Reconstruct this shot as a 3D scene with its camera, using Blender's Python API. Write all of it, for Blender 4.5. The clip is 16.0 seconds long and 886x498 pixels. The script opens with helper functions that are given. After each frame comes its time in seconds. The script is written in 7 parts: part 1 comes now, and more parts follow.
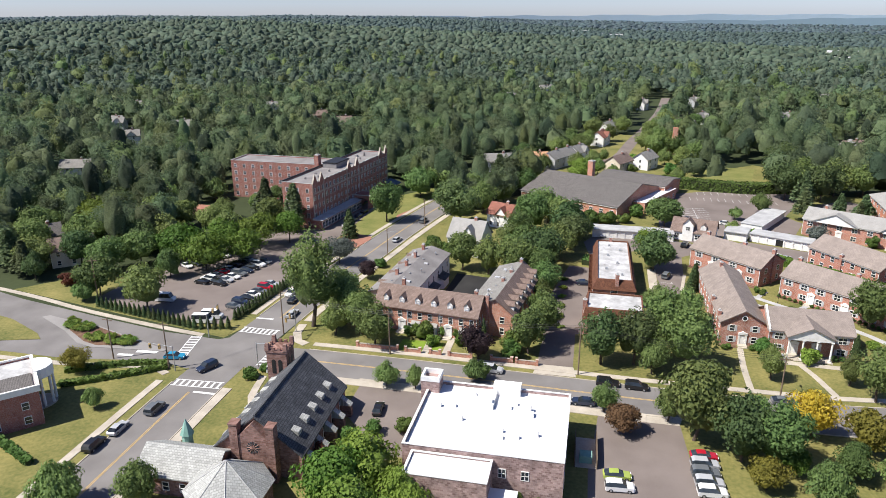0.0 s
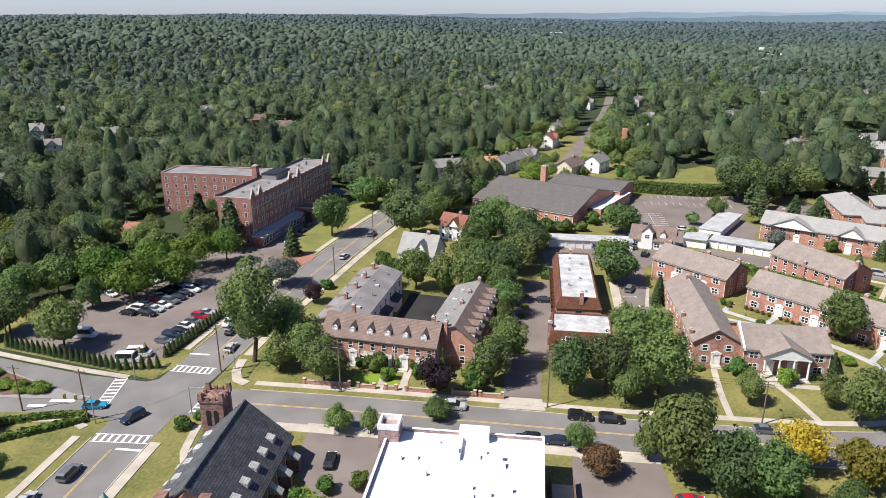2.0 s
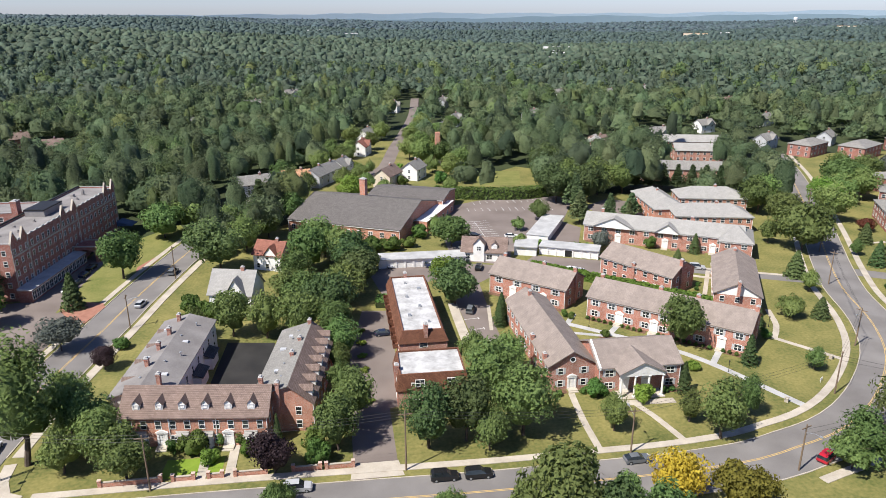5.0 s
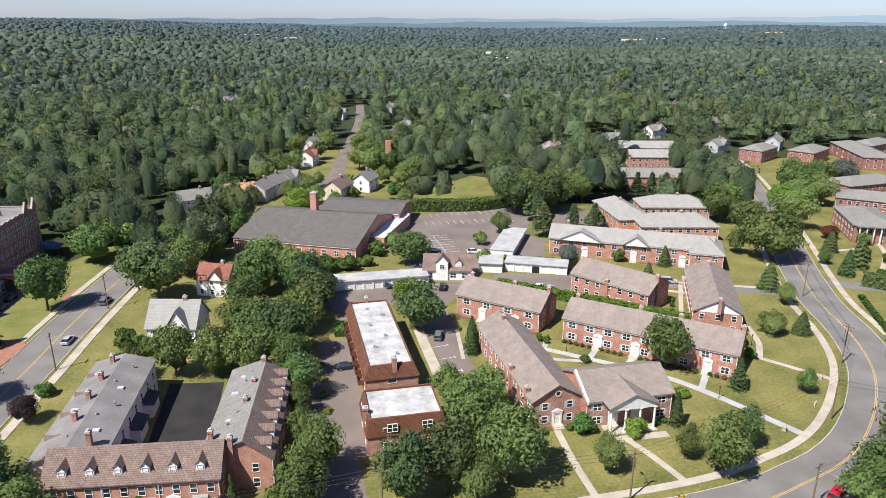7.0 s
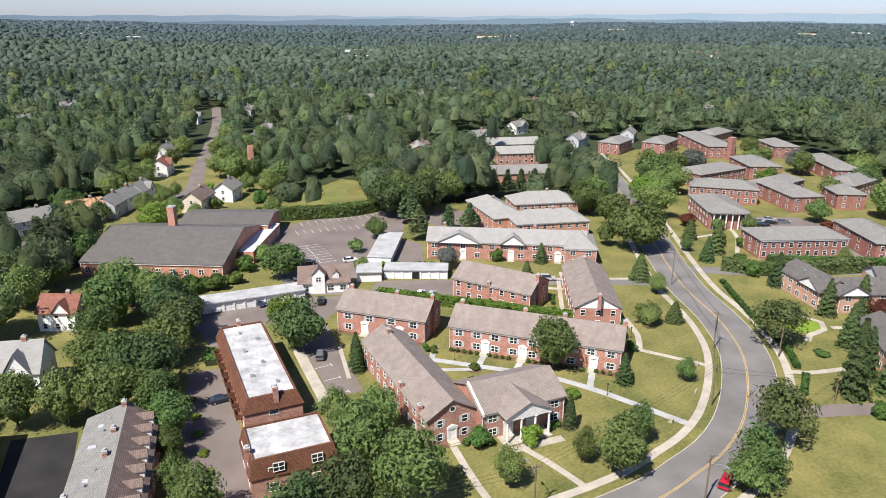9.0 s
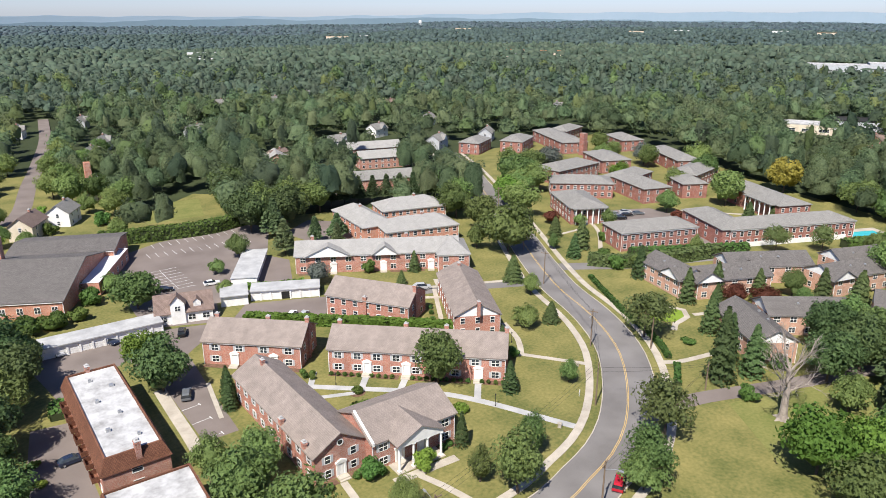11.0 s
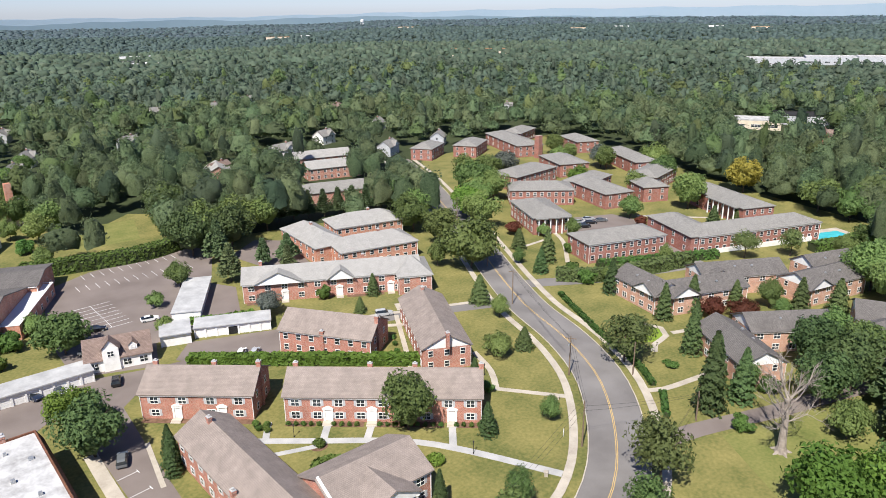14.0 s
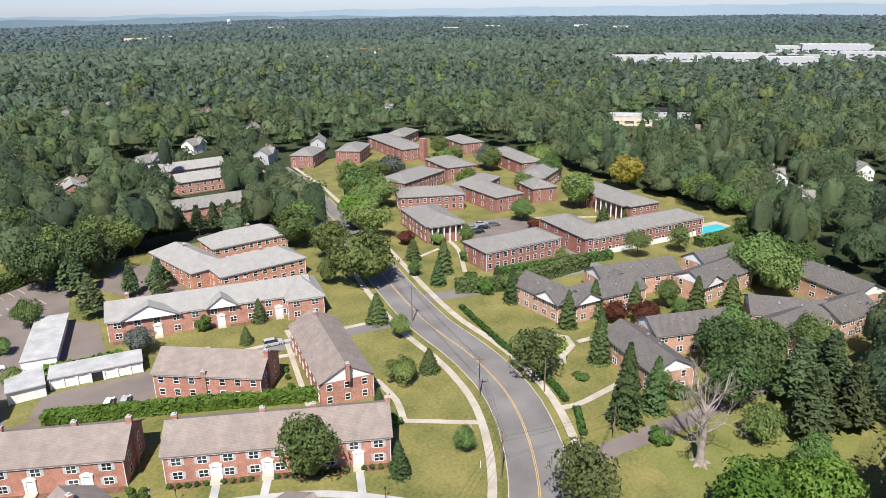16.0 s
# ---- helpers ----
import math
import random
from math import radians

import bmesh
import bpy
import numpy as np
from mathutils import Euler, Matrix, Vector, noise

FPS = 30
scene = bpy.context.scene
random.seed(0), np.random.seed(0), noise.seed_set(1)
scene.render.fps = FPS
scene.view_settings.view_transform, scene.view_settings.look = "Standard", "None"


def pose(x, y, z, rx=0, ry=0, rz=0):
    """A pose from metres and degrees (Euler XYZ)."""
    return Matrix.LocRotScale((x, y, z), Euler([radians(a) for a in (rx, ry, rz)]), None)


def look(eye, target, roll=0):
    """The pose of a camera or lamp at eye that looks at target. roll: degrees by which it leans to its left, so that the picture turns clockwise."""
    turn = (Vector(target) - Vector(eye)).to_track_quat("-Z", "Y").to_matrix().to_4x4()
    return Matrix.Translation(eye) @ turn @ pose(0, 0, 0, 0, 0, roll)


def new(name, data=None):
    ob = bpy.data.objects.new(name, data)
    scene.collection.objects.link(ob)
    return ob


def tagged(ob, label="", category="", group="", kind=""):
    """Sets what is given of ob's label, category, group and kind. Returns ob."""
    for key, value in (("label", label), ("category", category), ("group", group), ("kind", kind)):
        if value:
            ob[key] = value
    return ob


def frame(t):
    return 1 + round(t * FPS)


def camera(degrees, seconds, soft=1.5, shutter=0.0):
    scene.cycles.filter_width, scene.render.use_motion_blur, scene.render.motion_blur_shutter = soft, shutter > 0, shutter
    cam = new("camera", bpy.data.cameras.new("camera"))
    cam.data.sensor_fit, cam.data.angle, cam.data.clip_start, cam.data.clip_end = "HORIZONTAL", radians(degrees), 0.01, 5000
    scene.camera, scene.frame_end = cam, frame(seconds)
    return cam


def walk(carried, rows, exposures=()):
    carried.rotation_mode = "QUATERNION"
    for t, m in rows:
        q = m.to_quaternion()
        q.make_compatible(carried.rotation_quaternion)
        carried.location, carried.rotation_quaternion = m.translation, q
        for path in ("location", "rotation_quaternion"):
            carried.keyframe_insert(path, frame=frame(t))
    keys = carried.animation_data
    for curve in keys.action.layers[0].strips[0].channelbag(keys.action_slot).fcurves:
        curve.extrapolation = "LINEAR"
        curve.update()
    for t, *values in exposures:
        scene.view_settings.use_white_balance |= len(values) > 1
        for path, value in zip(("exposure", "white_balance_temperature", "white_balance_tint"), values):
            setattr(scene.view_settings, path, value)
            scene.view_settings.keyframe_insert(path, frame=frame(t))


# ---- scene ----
cam = camera(64.71, 16.0, 0.8)
PATH = [
    (0, (18.104, -28.942, 72.505), (17.727, -27.085, 71.864), -0.24),
    (0.5, (16.976, -25.373, 72.725), (16.636, -23.510, 72.082), -0.28),
    (1, (15.832, -21.854, 72.890), (15.531, -19.985, 72.246), -0.28),
    (1.5, (14.780, -18.416, 73.056), (14.516, -16.541, 72.410), -0.33),
    (2, (13.874, -14.934, 73.216), (13.650, -13.055, 72.570), -0.33),
    (2.5, (13.087, -11.404, 73.403), (12.941, -9.518, 72.755), -0.30),
    (3, (12.406, -7.917, 73.483), (12.343, -6.026, 72.834), -0.31),
    (3.5, (11.726, -4.379, 73.476), (11.749, -2.487, 72.828), -0.29),
    (4, (11.116, -0.912, 73.434), (11.237, 0.977, 72.787), -0.27),
    (4.5, (10.505, 2.447, 73.460), (10.728, 4.326, 72.814), -0.21),
    (5, (9.908, 5.797, 73.597), (10.214, 7.665, 72.950), -0.18),
    (7.3, (7.456, 22.541, 72.983), (7.957, 24.371, 72.350), 0.12),
    (7.5, (7.492, 23.533, 73.022), (8.024, 25.354, 72.387), 0.09),
    (8, (7.592, 25.576, 73.178), (8.210, 27.369, 72.542), 0.09),
    (8.5, (7.694, 27.164, 73.327), (8.409, 28.919, 72.687), 0.29),
    (9, (8.002, 28.705, 73.444), (8.813, 30.418, 72.804), 0.23),
    (9.5, (8.417, 30.517, 73.529), (9.320, 32.183, 72.890), 0.13),
    (10, (8.875, 32.383, 73.624), (9.868, 33.996, 72.984), 0.12),
    (10.2, (9.030, 33.117, 73.682), (10.059, 34.708, 73.043), 0.15),
    (12.3, (11.191, 41.450, 76.083), (12.410, 42.897, 75.435), -0.39),
    (12.5, (11.729, 42.423, 76.139), (12.948, 43.869, 75.491), -0.44),
    (13, (13.231, 44.963, 76.189), (14.450, 46.411, 75.542), -0.52),
    (13.5, (14.789, 47.438, 76.194), (16.006, 48.887, 75.547), -0.65),
    (14, (16.532, 49.890, 76.087), (17.784, 51.309, 75.441), -0.66),
    (14.5, (18.374, 52.529, 75.953), (19.675, 53.903, 75.306), -0.67),
    (15, (20.156, 55.271, 76.018), (21.514, 56.589, 75.371), -0.66),
    (15.5, (21.910, 57.986, 76.100), (23.326, 59.241, 75.452), -0.61),
    (16, (23.619, 60.589, 76.155), (25.097, 61.768, 75.505), -0.55),
]
EXPOSURE = 0.66
walk(cam, [(t, look(e, g, r)) for t, e, g, r in PATH], [(0.0, EXPOSURE)])


# ---- light ----
world = bpy.data.worlds.new("sky")
scene.world = world
world.use_nodes = True
wn, wl = world.node_tree.nodes, world.node_tree.links
SUN_AZ = math.atan2(-0.87, -0.5)  # compass-like: angle from +y towards +x
SUN_EL = radians(53)
sky = wn.new("ShaderNodeTexSky")
sky.sky_type, sky.sun_disc = "NISHITA", False
sky.sun_elevation, sky.sun_rotation = SUN_EL, SUN_AZ
sky.air_density, sky.dust_density, sky.ozone_density, sky.altitude = 0.85, 1.0, 6.5, 1300
tint = wn.new("ShaderNodeMix")
tint.data_type, tint.blend_type = "RGBA", "MULTIPLY"
tint.inputs[0].default_value, tint.inputs[7].default_value = 1.0, (0.82, 0.755, 0.83, 1)
wl.new(sky.outputs[0], tint.inputs[6]), wl.new(tint.outputs[2], wn["Background"].inputs[0])
wn["Background"].inputs[1].default_value = 0.106
sun = new("sun", bpy.data.lights.new("sun", "SUN"))
sun.data.energy, sun.data.angle, sun.data.color = 4.75, radians(0.6), (1.0, 0.95, 0.87)
sv = Vector((math.sin(SUN_AZ) * math.cos(SUN_EL), math.cos(SUN_AZ) * math.cos(SUN_EL), math.sin(SUN_EL)))
sun.matrix_world = look(sv * 300, (0, 0, 0))


# ---- materials ----
def mat(name, dark, light, scale=0.5, fine=6.0, rough=0.85, bump=0.3, metal=0.0, island=0.0, obj=0.0, spec=0.3, streak=None, contrast=0.35):
    """Two-scale noise between two colours. island / obj: how far pieces / objects differ in brightness."""
    m = bpy.data.materials.new(name)
    m.use_nodes = True
    n, l = m.node_tree.nodes, m.node_tree.links
    p = n["Principled BSDF"]
    p.inputs["Roughness"].default_value, p.inputs["Metallic"].default_value = rough, metal
    p.inputs["Specular IOR Level"].default_value = spec
    tc = n.new("ShaderNodeTexCoord")
    src = tc.outputs["Object"]
    if streak:
        mp = n.new("ShaderNodeMapping")
        mp.inputs["Scale"].default_value = streak
        l.new(src, mp.inputs[0])
        src = mp.outputs[0]
    a, b = n.new("ShaderNodeTexNoise"), n.new("ShaderNodeTexNoise")
    a.inputs["Scale"].default_value, a.inputs["Detail"].default_value = scale, 5
    b.inputs["Scale"].default_value, b.inputs["Detail"].default_value = fine, 3
    l.new(src, a.inputs[0]), l.new(src, b.inputs[0])
    mx = n.new("ShaderNodeMath")
    mx.operation = "MULTIPLY_ADD"
    mx.inputs[1].default_value = contrast
    l.new(b.outputs[0], mx.inputs[0]), l.new(a.outputs[0], mx.inputs[2])
    sub = n.new("ShaderNodeMapRange")
    sub.inputs["From Min"].default_value, sub.inputs["From Max"].default_value = 0.35 + contrast * 0.3, 0.65 + contrast * 0.7
    l.new(mx.outputs[0], sub.inputs[0])
    mix = n.new("ShaderNodeMix")
    mix.data_type = "RGBA"
    mix.inputs[6].default_value, mix.inputs[7].default_value = (*dark, 1), (*light, 1)
    l.new(sub.outputs[0], mix.inputs[0])
    col = mix.outputs[2]
    for amount, node, out in ((island, "ShaderNodeNewGeometry", "Random Per Island"), (obj, "ShaderNodeObjectInfo", "Random")):
        if amount:
            g, r, h = n.new(node), n.new("ShaderNodeMapRange"), n.new("ShaderNodeHueSaturation")
            r.inputs["To Min"].default_value, r.inputs["To Max"].default_value = 1 - amount, 1 + amount
            l.new(g.outputs[out], r.inputs[0]), l.new(r.outputs[0], h.inputs["Value"]), l.new(col, h.inputs["Color"])
            col = h.outputs[0]
    l.new(col, p.inputs["Base Color"])
    if bump:
        bp = n.new("ShaderNodeBump")
        bp.inputs["Strength"].default_value, bp.inputs["Distance"].default_value = bump, 0.05
        l.new(b.outputs[0], bp.inputs["Height"]), l.new(bp.outputs[0], p.inputs["Normal"])
    return m


def brick_mat(name, c1, c2, mortar, bw=0.22, bh=0.075, roof=False, rough=0.85, stain=0.25):
    """Courses of bricks or shingles, with soft stains."""
    m = bpy.data.materials.new(name)
    m.use_nodes = True
    n, l = m.node_tree.nodes, m.node_tree.links
    p = n["Principled BSDF"]
    p.inputs["Roughness"].default_value, p.inputs["Specular IOR Level"].default_value = rough, 0.25
    tc, sep, com, add = (n.new("ShaderNode" + k) for k in ("TexCoord", "SeparateXYZ", "CombineXYZ", "Math"))
    l.new(tc.outputs["Object"], sep.inputs[0])
    if roof:
        l.new(sep.outputs[0], com.inputs[0]), l.new(sep.outputs[1], com.inputs[1])
    else:
        l.new(sep.outputs[0], add.inputs[0]), l.new(sep.outputs[1], add.inputs[1])
        l.new(add.outputs[0], com.inputs[0]), l.new(sep.outputs[2], com.inputs[1])
    br = n.new("ShaderNodeTexBrick")
    br.inputs["Color1"].default_value, br.inputs["Color2"].default_value, br.inputs["Mortar"].default_value = (*c1, 1), (*c2, 1), (*mortar, 1)
    br.inputs["Scale"].default_value, br.inputs["Brick Width"].default_value, br.inputs["Row Height"].default_value = 1.0, bw, bh
    br.inputs["Mortar Size"].default_value = bh * 0.1
    l.new(com.outputs[0], br.inputs[0])
    no = n.new("ShaderNodeTexNoise")
    no.inputs["Scale"].default_value, no.inputs["Detail"].default_value = 0.45, 8
    no.inputs["Roughness"].default_value = 0.65
    l.new(tc.outputs["Object"], no.inputs[0])
    r, h = n.new("ShaderNodeMapRange"), n.new("ShaderNodeHueSaturation")
    r.inputs["From Min"].default_value, r.inputs["From Max"].default_value = 0.3, 0.7
    r.inputs["To Min"].default_value, r.inputs["To Max"].default_value = 1 - stain, 1 + stain
    l.new(no.outputs[0], r.inputs[0]), l.new(r.outputs[0], h.inputs["Value"]), l.new(br.outputs[0], h.inputs["Color"])
    l.new(h.outputs[0], p.inputs["Base Color"])
    bp = n.new("ShaderNodeBump")
    bp.inputs["Strength"].default_value, bp.inputs["Distance"].default_value = 0.4, 0.02
    l.new(br.outputs["Fac"], bp.inputs["Height"])
    bp.invert = True
    l.new(bp.outputs[0], p.inputs["Normal"])
    return m


def leaf_mat(name, dark, light, woods=False, grainy=0.72, hues=0.027):
    """Foliage: every leaf clump and every crown a little different; some light passes through."""
    m = bpy.data.materials.new(name)
    m.use_nodes = True
    n, l = m.node_tree.nodes, m.node_tree.links
    p = n["Principled BSDF"]
    p.inputs["Roughness"].default_value, p.inputs["Specular IOR Level"].default_value = 0.6, 0.25
    geo, mix = n.new("ShaderNodeNewGeometry"), n.new("ShaderNodeMix")
    mix.data_type = "RGBA"
    mix.inputs[6].default_value, mix.inputs[7].default_value = (*dark, 1), (*light, 1)
    # high-contrast grain; its dark end paints the shaded gaps between leaves
    grain, gt, gm = n.new("ShaderNodeTexNoise"), n.new("ShaderNodeTexCoord"), n.new("ShaderNodeMath")
    grain.inputs["Scale"].default_value, grain.inputs["Detail"].default_value, grain.inputs["Roughness"].default_value = (1.6 if woods else 3.0), 6, 0.9
    l.new(gt.outputs["Object"], grain.inputs[0])
    gm.operation = "MULTIPLY_ADD"
    gm.inputs[1].default_value, gm.inputs[2].default_value = 4.2 * grainy, 0.5 - 2.1 * grainy
    gm.use_clamp = True
    l.new(grain.outputs[0], gm.inputs[0])
    two = n.new("ShaderNodeMath")
    two.operation = "MULTIPLY_ADD"
    two.inputs[1].default_value = 0.62
    half = n.new("ShaderNodeMath")
    half.operation = "MULTIPLY"
    half.inputs[1].default_value = 0.38
    l.new(geo.outputs["Random Per Island"], half.inputs[0])
    l.new(gm.outputs[0], two.inputs[0]), l.new(half.outputs[0], two.inputs[2])
    l.new(two.outputs[0], mix.inputs[0])
    bp = n.new("ShaderNodeBump")
    bp.inputs["Strength"].default_value, bp.inputs["Distance"].default_value = min(1.0, grainy), (1.0 if woods else 0.2)
    l.new(grain.outputs[0], bp.inputs["Height"]), l.new(bp.outputs[0], p.inputs["Normal"])
    h, r = n.new("ShaderNodeHueSaturation"), n.new("ShaderNodeMapRange")
    hue = n.new("ShaderNodeMapRange")
    if woods:
        at, sx = n.new("ShaderNodeAttribute"), n.new("ShaderNodeSeparateXYZ")
        at.attribute_name = "crown_kind"
        l.new(at.outputs["Vector"], sx.inputs[0])
        va, vb = sx.outputs[0], sx.outputs[1]
    else:
        oi, wh = n.new("ShaderNodeObjectInfo"), n.new("ShaderNodeTexWhiteNoise")
        wh.noise_dimensions = "1D"
        l.new(oi.outputs["Random"], wh.inputs["W"])
        va, vb = oi.outputs["Random"], wh.outputs["Value"]
    r.inputs["To Min"].default_value, r.inputs["To Max"].default_value = (0.74, 1.28) if woods else (0.75, 1.4)
    hue.inputs["To Min"].default_value, hue.inputs["To Max"].default_value = 0.495 - hues, 0.495 + hues
    l.new(va, r.inputs[0]), l.new(vb, hue.inputs[0])
    l.new(r.outputs[0], h.inputs["Value"]), l.new(hue.outputs[0], h.inputs["Hue"]), l.new(mix.outputs[2], h.inputs["Color"])
    l.new(h.outputs[0], p.inputs["Base Color"])
    tr, ms = n.new("ShaderNodeBsdfTranslucent"), n.new("ShaderNodeMixShader")
    ms.inputs[0].default_value = 0.35
    l.new(h.outputs[0], tr.inputs[0])
    l.new(p.outputs[0], ms.inputs[1]), l.new(tr.outputs[0], ms.inputs[2])
    l.new(ms.outputs[0], n["Material Output"].inputs[0])
    return m


grass = mat("lawn", (0.082, 0.100, 0.026), (0.248, 0.215, 0.075), 0.11, 1.4, 0.95, 0.5, contrast=0.75)
fresh_grass = mat("fresh lawn", (0.108, 0.132, 0.032), (0.222, 0.210, 0.070), 0.15, 1.6, 0.95, 0.5, contrast=0.7)
bright_grass = mat("bright green lawn", (0.14, 0.22, 0.02), (0.20, 0.28, 0.035), 0.3, 2.0, 0.95, 0.4)
asphalt = mat("road asphalt", (0.148, 0.138, 0.133), (0.214, 0.202, 0.195), 0.12, 7.0, 0.9, 0.2, contrast=0.25)
lot_asphalt = mat("parking lot asphalt", (0.148, 0.122, 0.110), (0.212, 0.178, 0.162), 0.1, 5.0, 0.9, 0.2, contrast=0.3)
black_asphalt = mat("fresh asphalt", (0.02, 0.02, 0.021), (0.035, 0.034, 0.034), 0.2, 6.0, 0.85, 0.2)
concrete = mat("pavement concrete", (0.34, 0.30, 0.25), (0.50, 0.45, 0.38), 0.3, 4.0, 0.9, 0.2)
grey_walk = mat("grey concrete walk", (0.33, 0.33, 0.33), (0.48, 0.47, 0.46), 0.3, 4.0, 0.9, 0.2)
yellow_paint = mat("yellow road paint", (0.40, 0.27, 0.10), (0.55, 0.39, 0.17), 0.6, 5.0, 0.8, 0.1)
white_paint_road = mat("white road paint", (0.5, 0.5, 0.5), (0.82, 0.82, 0.82), 0.8, 5.0, 0.8, 0.1)
white_paint = mat("white paint", (0.70, 0.69, 0.67), (0.84, 0.83, 0.81), 0.8, 6.0, 0.6, 0.05)
grey_paint = mat("pale grey paint", (0.38, 0.39, 0.41), (0.52, 0.53, 0.55), 0.8, 6.0, 0.6, 0.05)
cream = mat("cream render", (0.55, 0.47, 0.36), (0.70, 0.62, 0.50), 0.5, 5.0, 0.85, 0.2)
red_brick = brick_mat("red brick", (0.35, 0.135, 0.095), (0.45, 0.20, 0.145), (0.48, 0.39, 0.34))
dark_brick = brick_mat("dark red brick", (0.26, 0.092, 0.070), (0.34, 0.135, 0.103), (0.36, 0.27, 0.24))
pink_brick = brick_mat("orange red brick", (0.42, 0.16, 0.10), (0.52, 0.23, 0.15), (0.5, 0.4, 0.34))
tan_brick = brick_mat("tan brick", (0.43, 0.22, 0.15), (0.55, 0.32, 0.23), (0.52, 0.43, 0.37))
brown_shake = brick_mat("brown shingle cladding", (0.14, 0.06, 0.035), (0.20, 0.09, 0.055), (0.07, 0.03, 0.02), 0.25, 0.2)
rubble = brick_mat("brown rubble stone", (0.17, 0.085, 0.065), (0.32, 0.19, 0.16), (0.22, 0.15, 0.13), 0.6, 0.32, stain=0.4)
hall_stone = brick_mat("pinkish rubble stone", (0.20, 0.125, 0.115), (0.43, 0.31, 0.29), (0.33, 0.25, 0.23), 0.55, 0.36, stain=0.4)
tan_roof = brick_mat("weathered tan shingles", (0.245, 0.205, 0.18), (0.275, 0.23, 0.205), (0.205, 0.17, 0.15), 0.4, 0.25, True, stain=0.2)
grey_roof = brick_mat("grey shingles", (0.215, 0.207, 0.192), (0.275, 0.265, 0.248), (0.16, 0.155, 0.145), 0.4, 0.25, True, stain=0.12)
pale_roof = brick_mat("pale grey shingles", (0.30, 0.29, 0.275), (0.335, 0.325, 0.31), (0.26, 0.255, 0.24), 0.4, 0.25, True, stain=0.12)
dark_roof = brick_mat("charcoal shingles", (0.125, 0.115, 0.11), (0.165, 0.152, 0.145), (0.07, 0.065, 0.06), 0.4, 0.25, True, stain=0.15)
brown_roof = brick_mat("brown shingles", (0.185, 0.135, 0.115), (0.25, 0.185, 0.16), (0.12, 0.085, 0.07), 0.4, 0.25, True, stain=0.2)
red_roof = brick_mat("rust red shingles", (0.20, 0.085, 0.06), (0.27, 0.12, 0.09), (0.2, 0.08, 0.06), 0.4, 0.25, True, stain=0.2)
orange_roof = brick_mat("orange tan shingles", (0.48, 0.26, 0.15), (0.58, 0.34, 0.20), (0.3, 0.18, 0.1), 0.4, 0.25, True, stain=0.15)
slate = brick_mat("blue grey slate", (0.068, 0.072, 0.080), (0.108, 0.112, 0.120), (0.04, 0.04, 0.045), 0.5, 0.35, True, stain=0.35)
pale_slate = brick_mat("pale slate", (0.31, 0.315, 0.30), (0.43, 0.435, 0.415), (0.25, 0.25, 0.24), 0.5, 0.35, True, stain=0.2)
membrane = mat("white roof membrane", (0.60, 0.60, 0.605), (0.72, 0.72, 0.72), 0.15, 3.0, 0.7, 0.05)
old_membrane = mat("stained white roof coating", (0.27, 0.265, 0.26), (0.60, 0.60, 0.60), 0.3, 1.4, 0.75, 0.1, contrast=0.35)
metal_roof = mat("pale corrugated sheet roof", (0.32, 0.32, 0.32), (0.50, 0.50, 0.495), 0.3, 2.0, 0.6, 0.15)
tar_roof = mat("grey tar roof", (0.165, 0.153, 0.150), (0.268, 0.254, 0.247), 0.2, 3.0, 0.9, 0.1)
glass = mat("window glass", (0.015, 0.02, 0.025), (0.05, 0.06, 0.07), 0.4, 2.0, 0.12, 0.0, spec=0.6, obj=0.5)
blue_pool = mat("pool water", (0.05, 0.42, 0.5), (0.09, 0.55, 0.62), 0.4, 3.0, 0.08, 0.15, spec=0.6)
wood_pole = mat("weathered pole timber", (0.13, 0.09, 0.06), (0.24, 0.18, 0.13), 1.0, 9.0, 0.9, 0.3, streak=(8, 8, 0.6))
bare_wood = mat("bare grey bark", (0.21, 0.175, 0.15), (0.38, 0.33, 0.285), 0.8, 7.0, 0.9, 0.5)
bark = mat("bark", (0.06, 0.045, 0.035), (0.13, 0.10, 0.08), 1.0, 7.0, 0.95, 0.5)
steel = mat("galvanised steel", (0.35, 0.36, 0.37), (0.5, 0.51, 0.52), 1.0, 8.0, 0.45, 0.05, metal=0.6)
black_iron = mat("black painted iron", (0.012, 0.012, 0.013), (0.03, 0.03, 0.03), 1.0, 8.0, 0.5, 0.05)
rubber = mat("tyre rubber", (0.012, 0.012, 0.012), (0.025, 0.025, 0.025), 2.0, 9.0, 0.85, 0.1)
island_asphalt = mat("pale worn asphalt", (0.22, 0.21, 0.205), (0.29, 0.275, 0.265), 0.15, 5.0, 0.9, 0.2)
mulch = mat("brown mulch", (0.10, 0.055, 0.035), (0.20, 0.12, 0.08), 0.8, 6.0, 0.95, 0.4)
red_gravel = mat("red brick paving", (0.26, 0.12, 0.085), (0.36, 0.18, 0.13), 0.6, 5.0, 0.9, 0.3)
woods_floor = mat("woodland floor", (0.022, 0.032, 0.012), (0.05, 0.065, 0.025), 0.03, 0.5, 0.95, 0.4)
paint_blue = mat("faded blue canvas", (0.06, 0.10, 0.17), (0.10, 0.15, 0.23), 0.6, 5.0, 0.8, 0.1)
copper = mat("green copper", (0.16, 0.30, 0.25), (0.24, 0.40, 0.34), 0.7, 5.0, 0.7, 0.1)

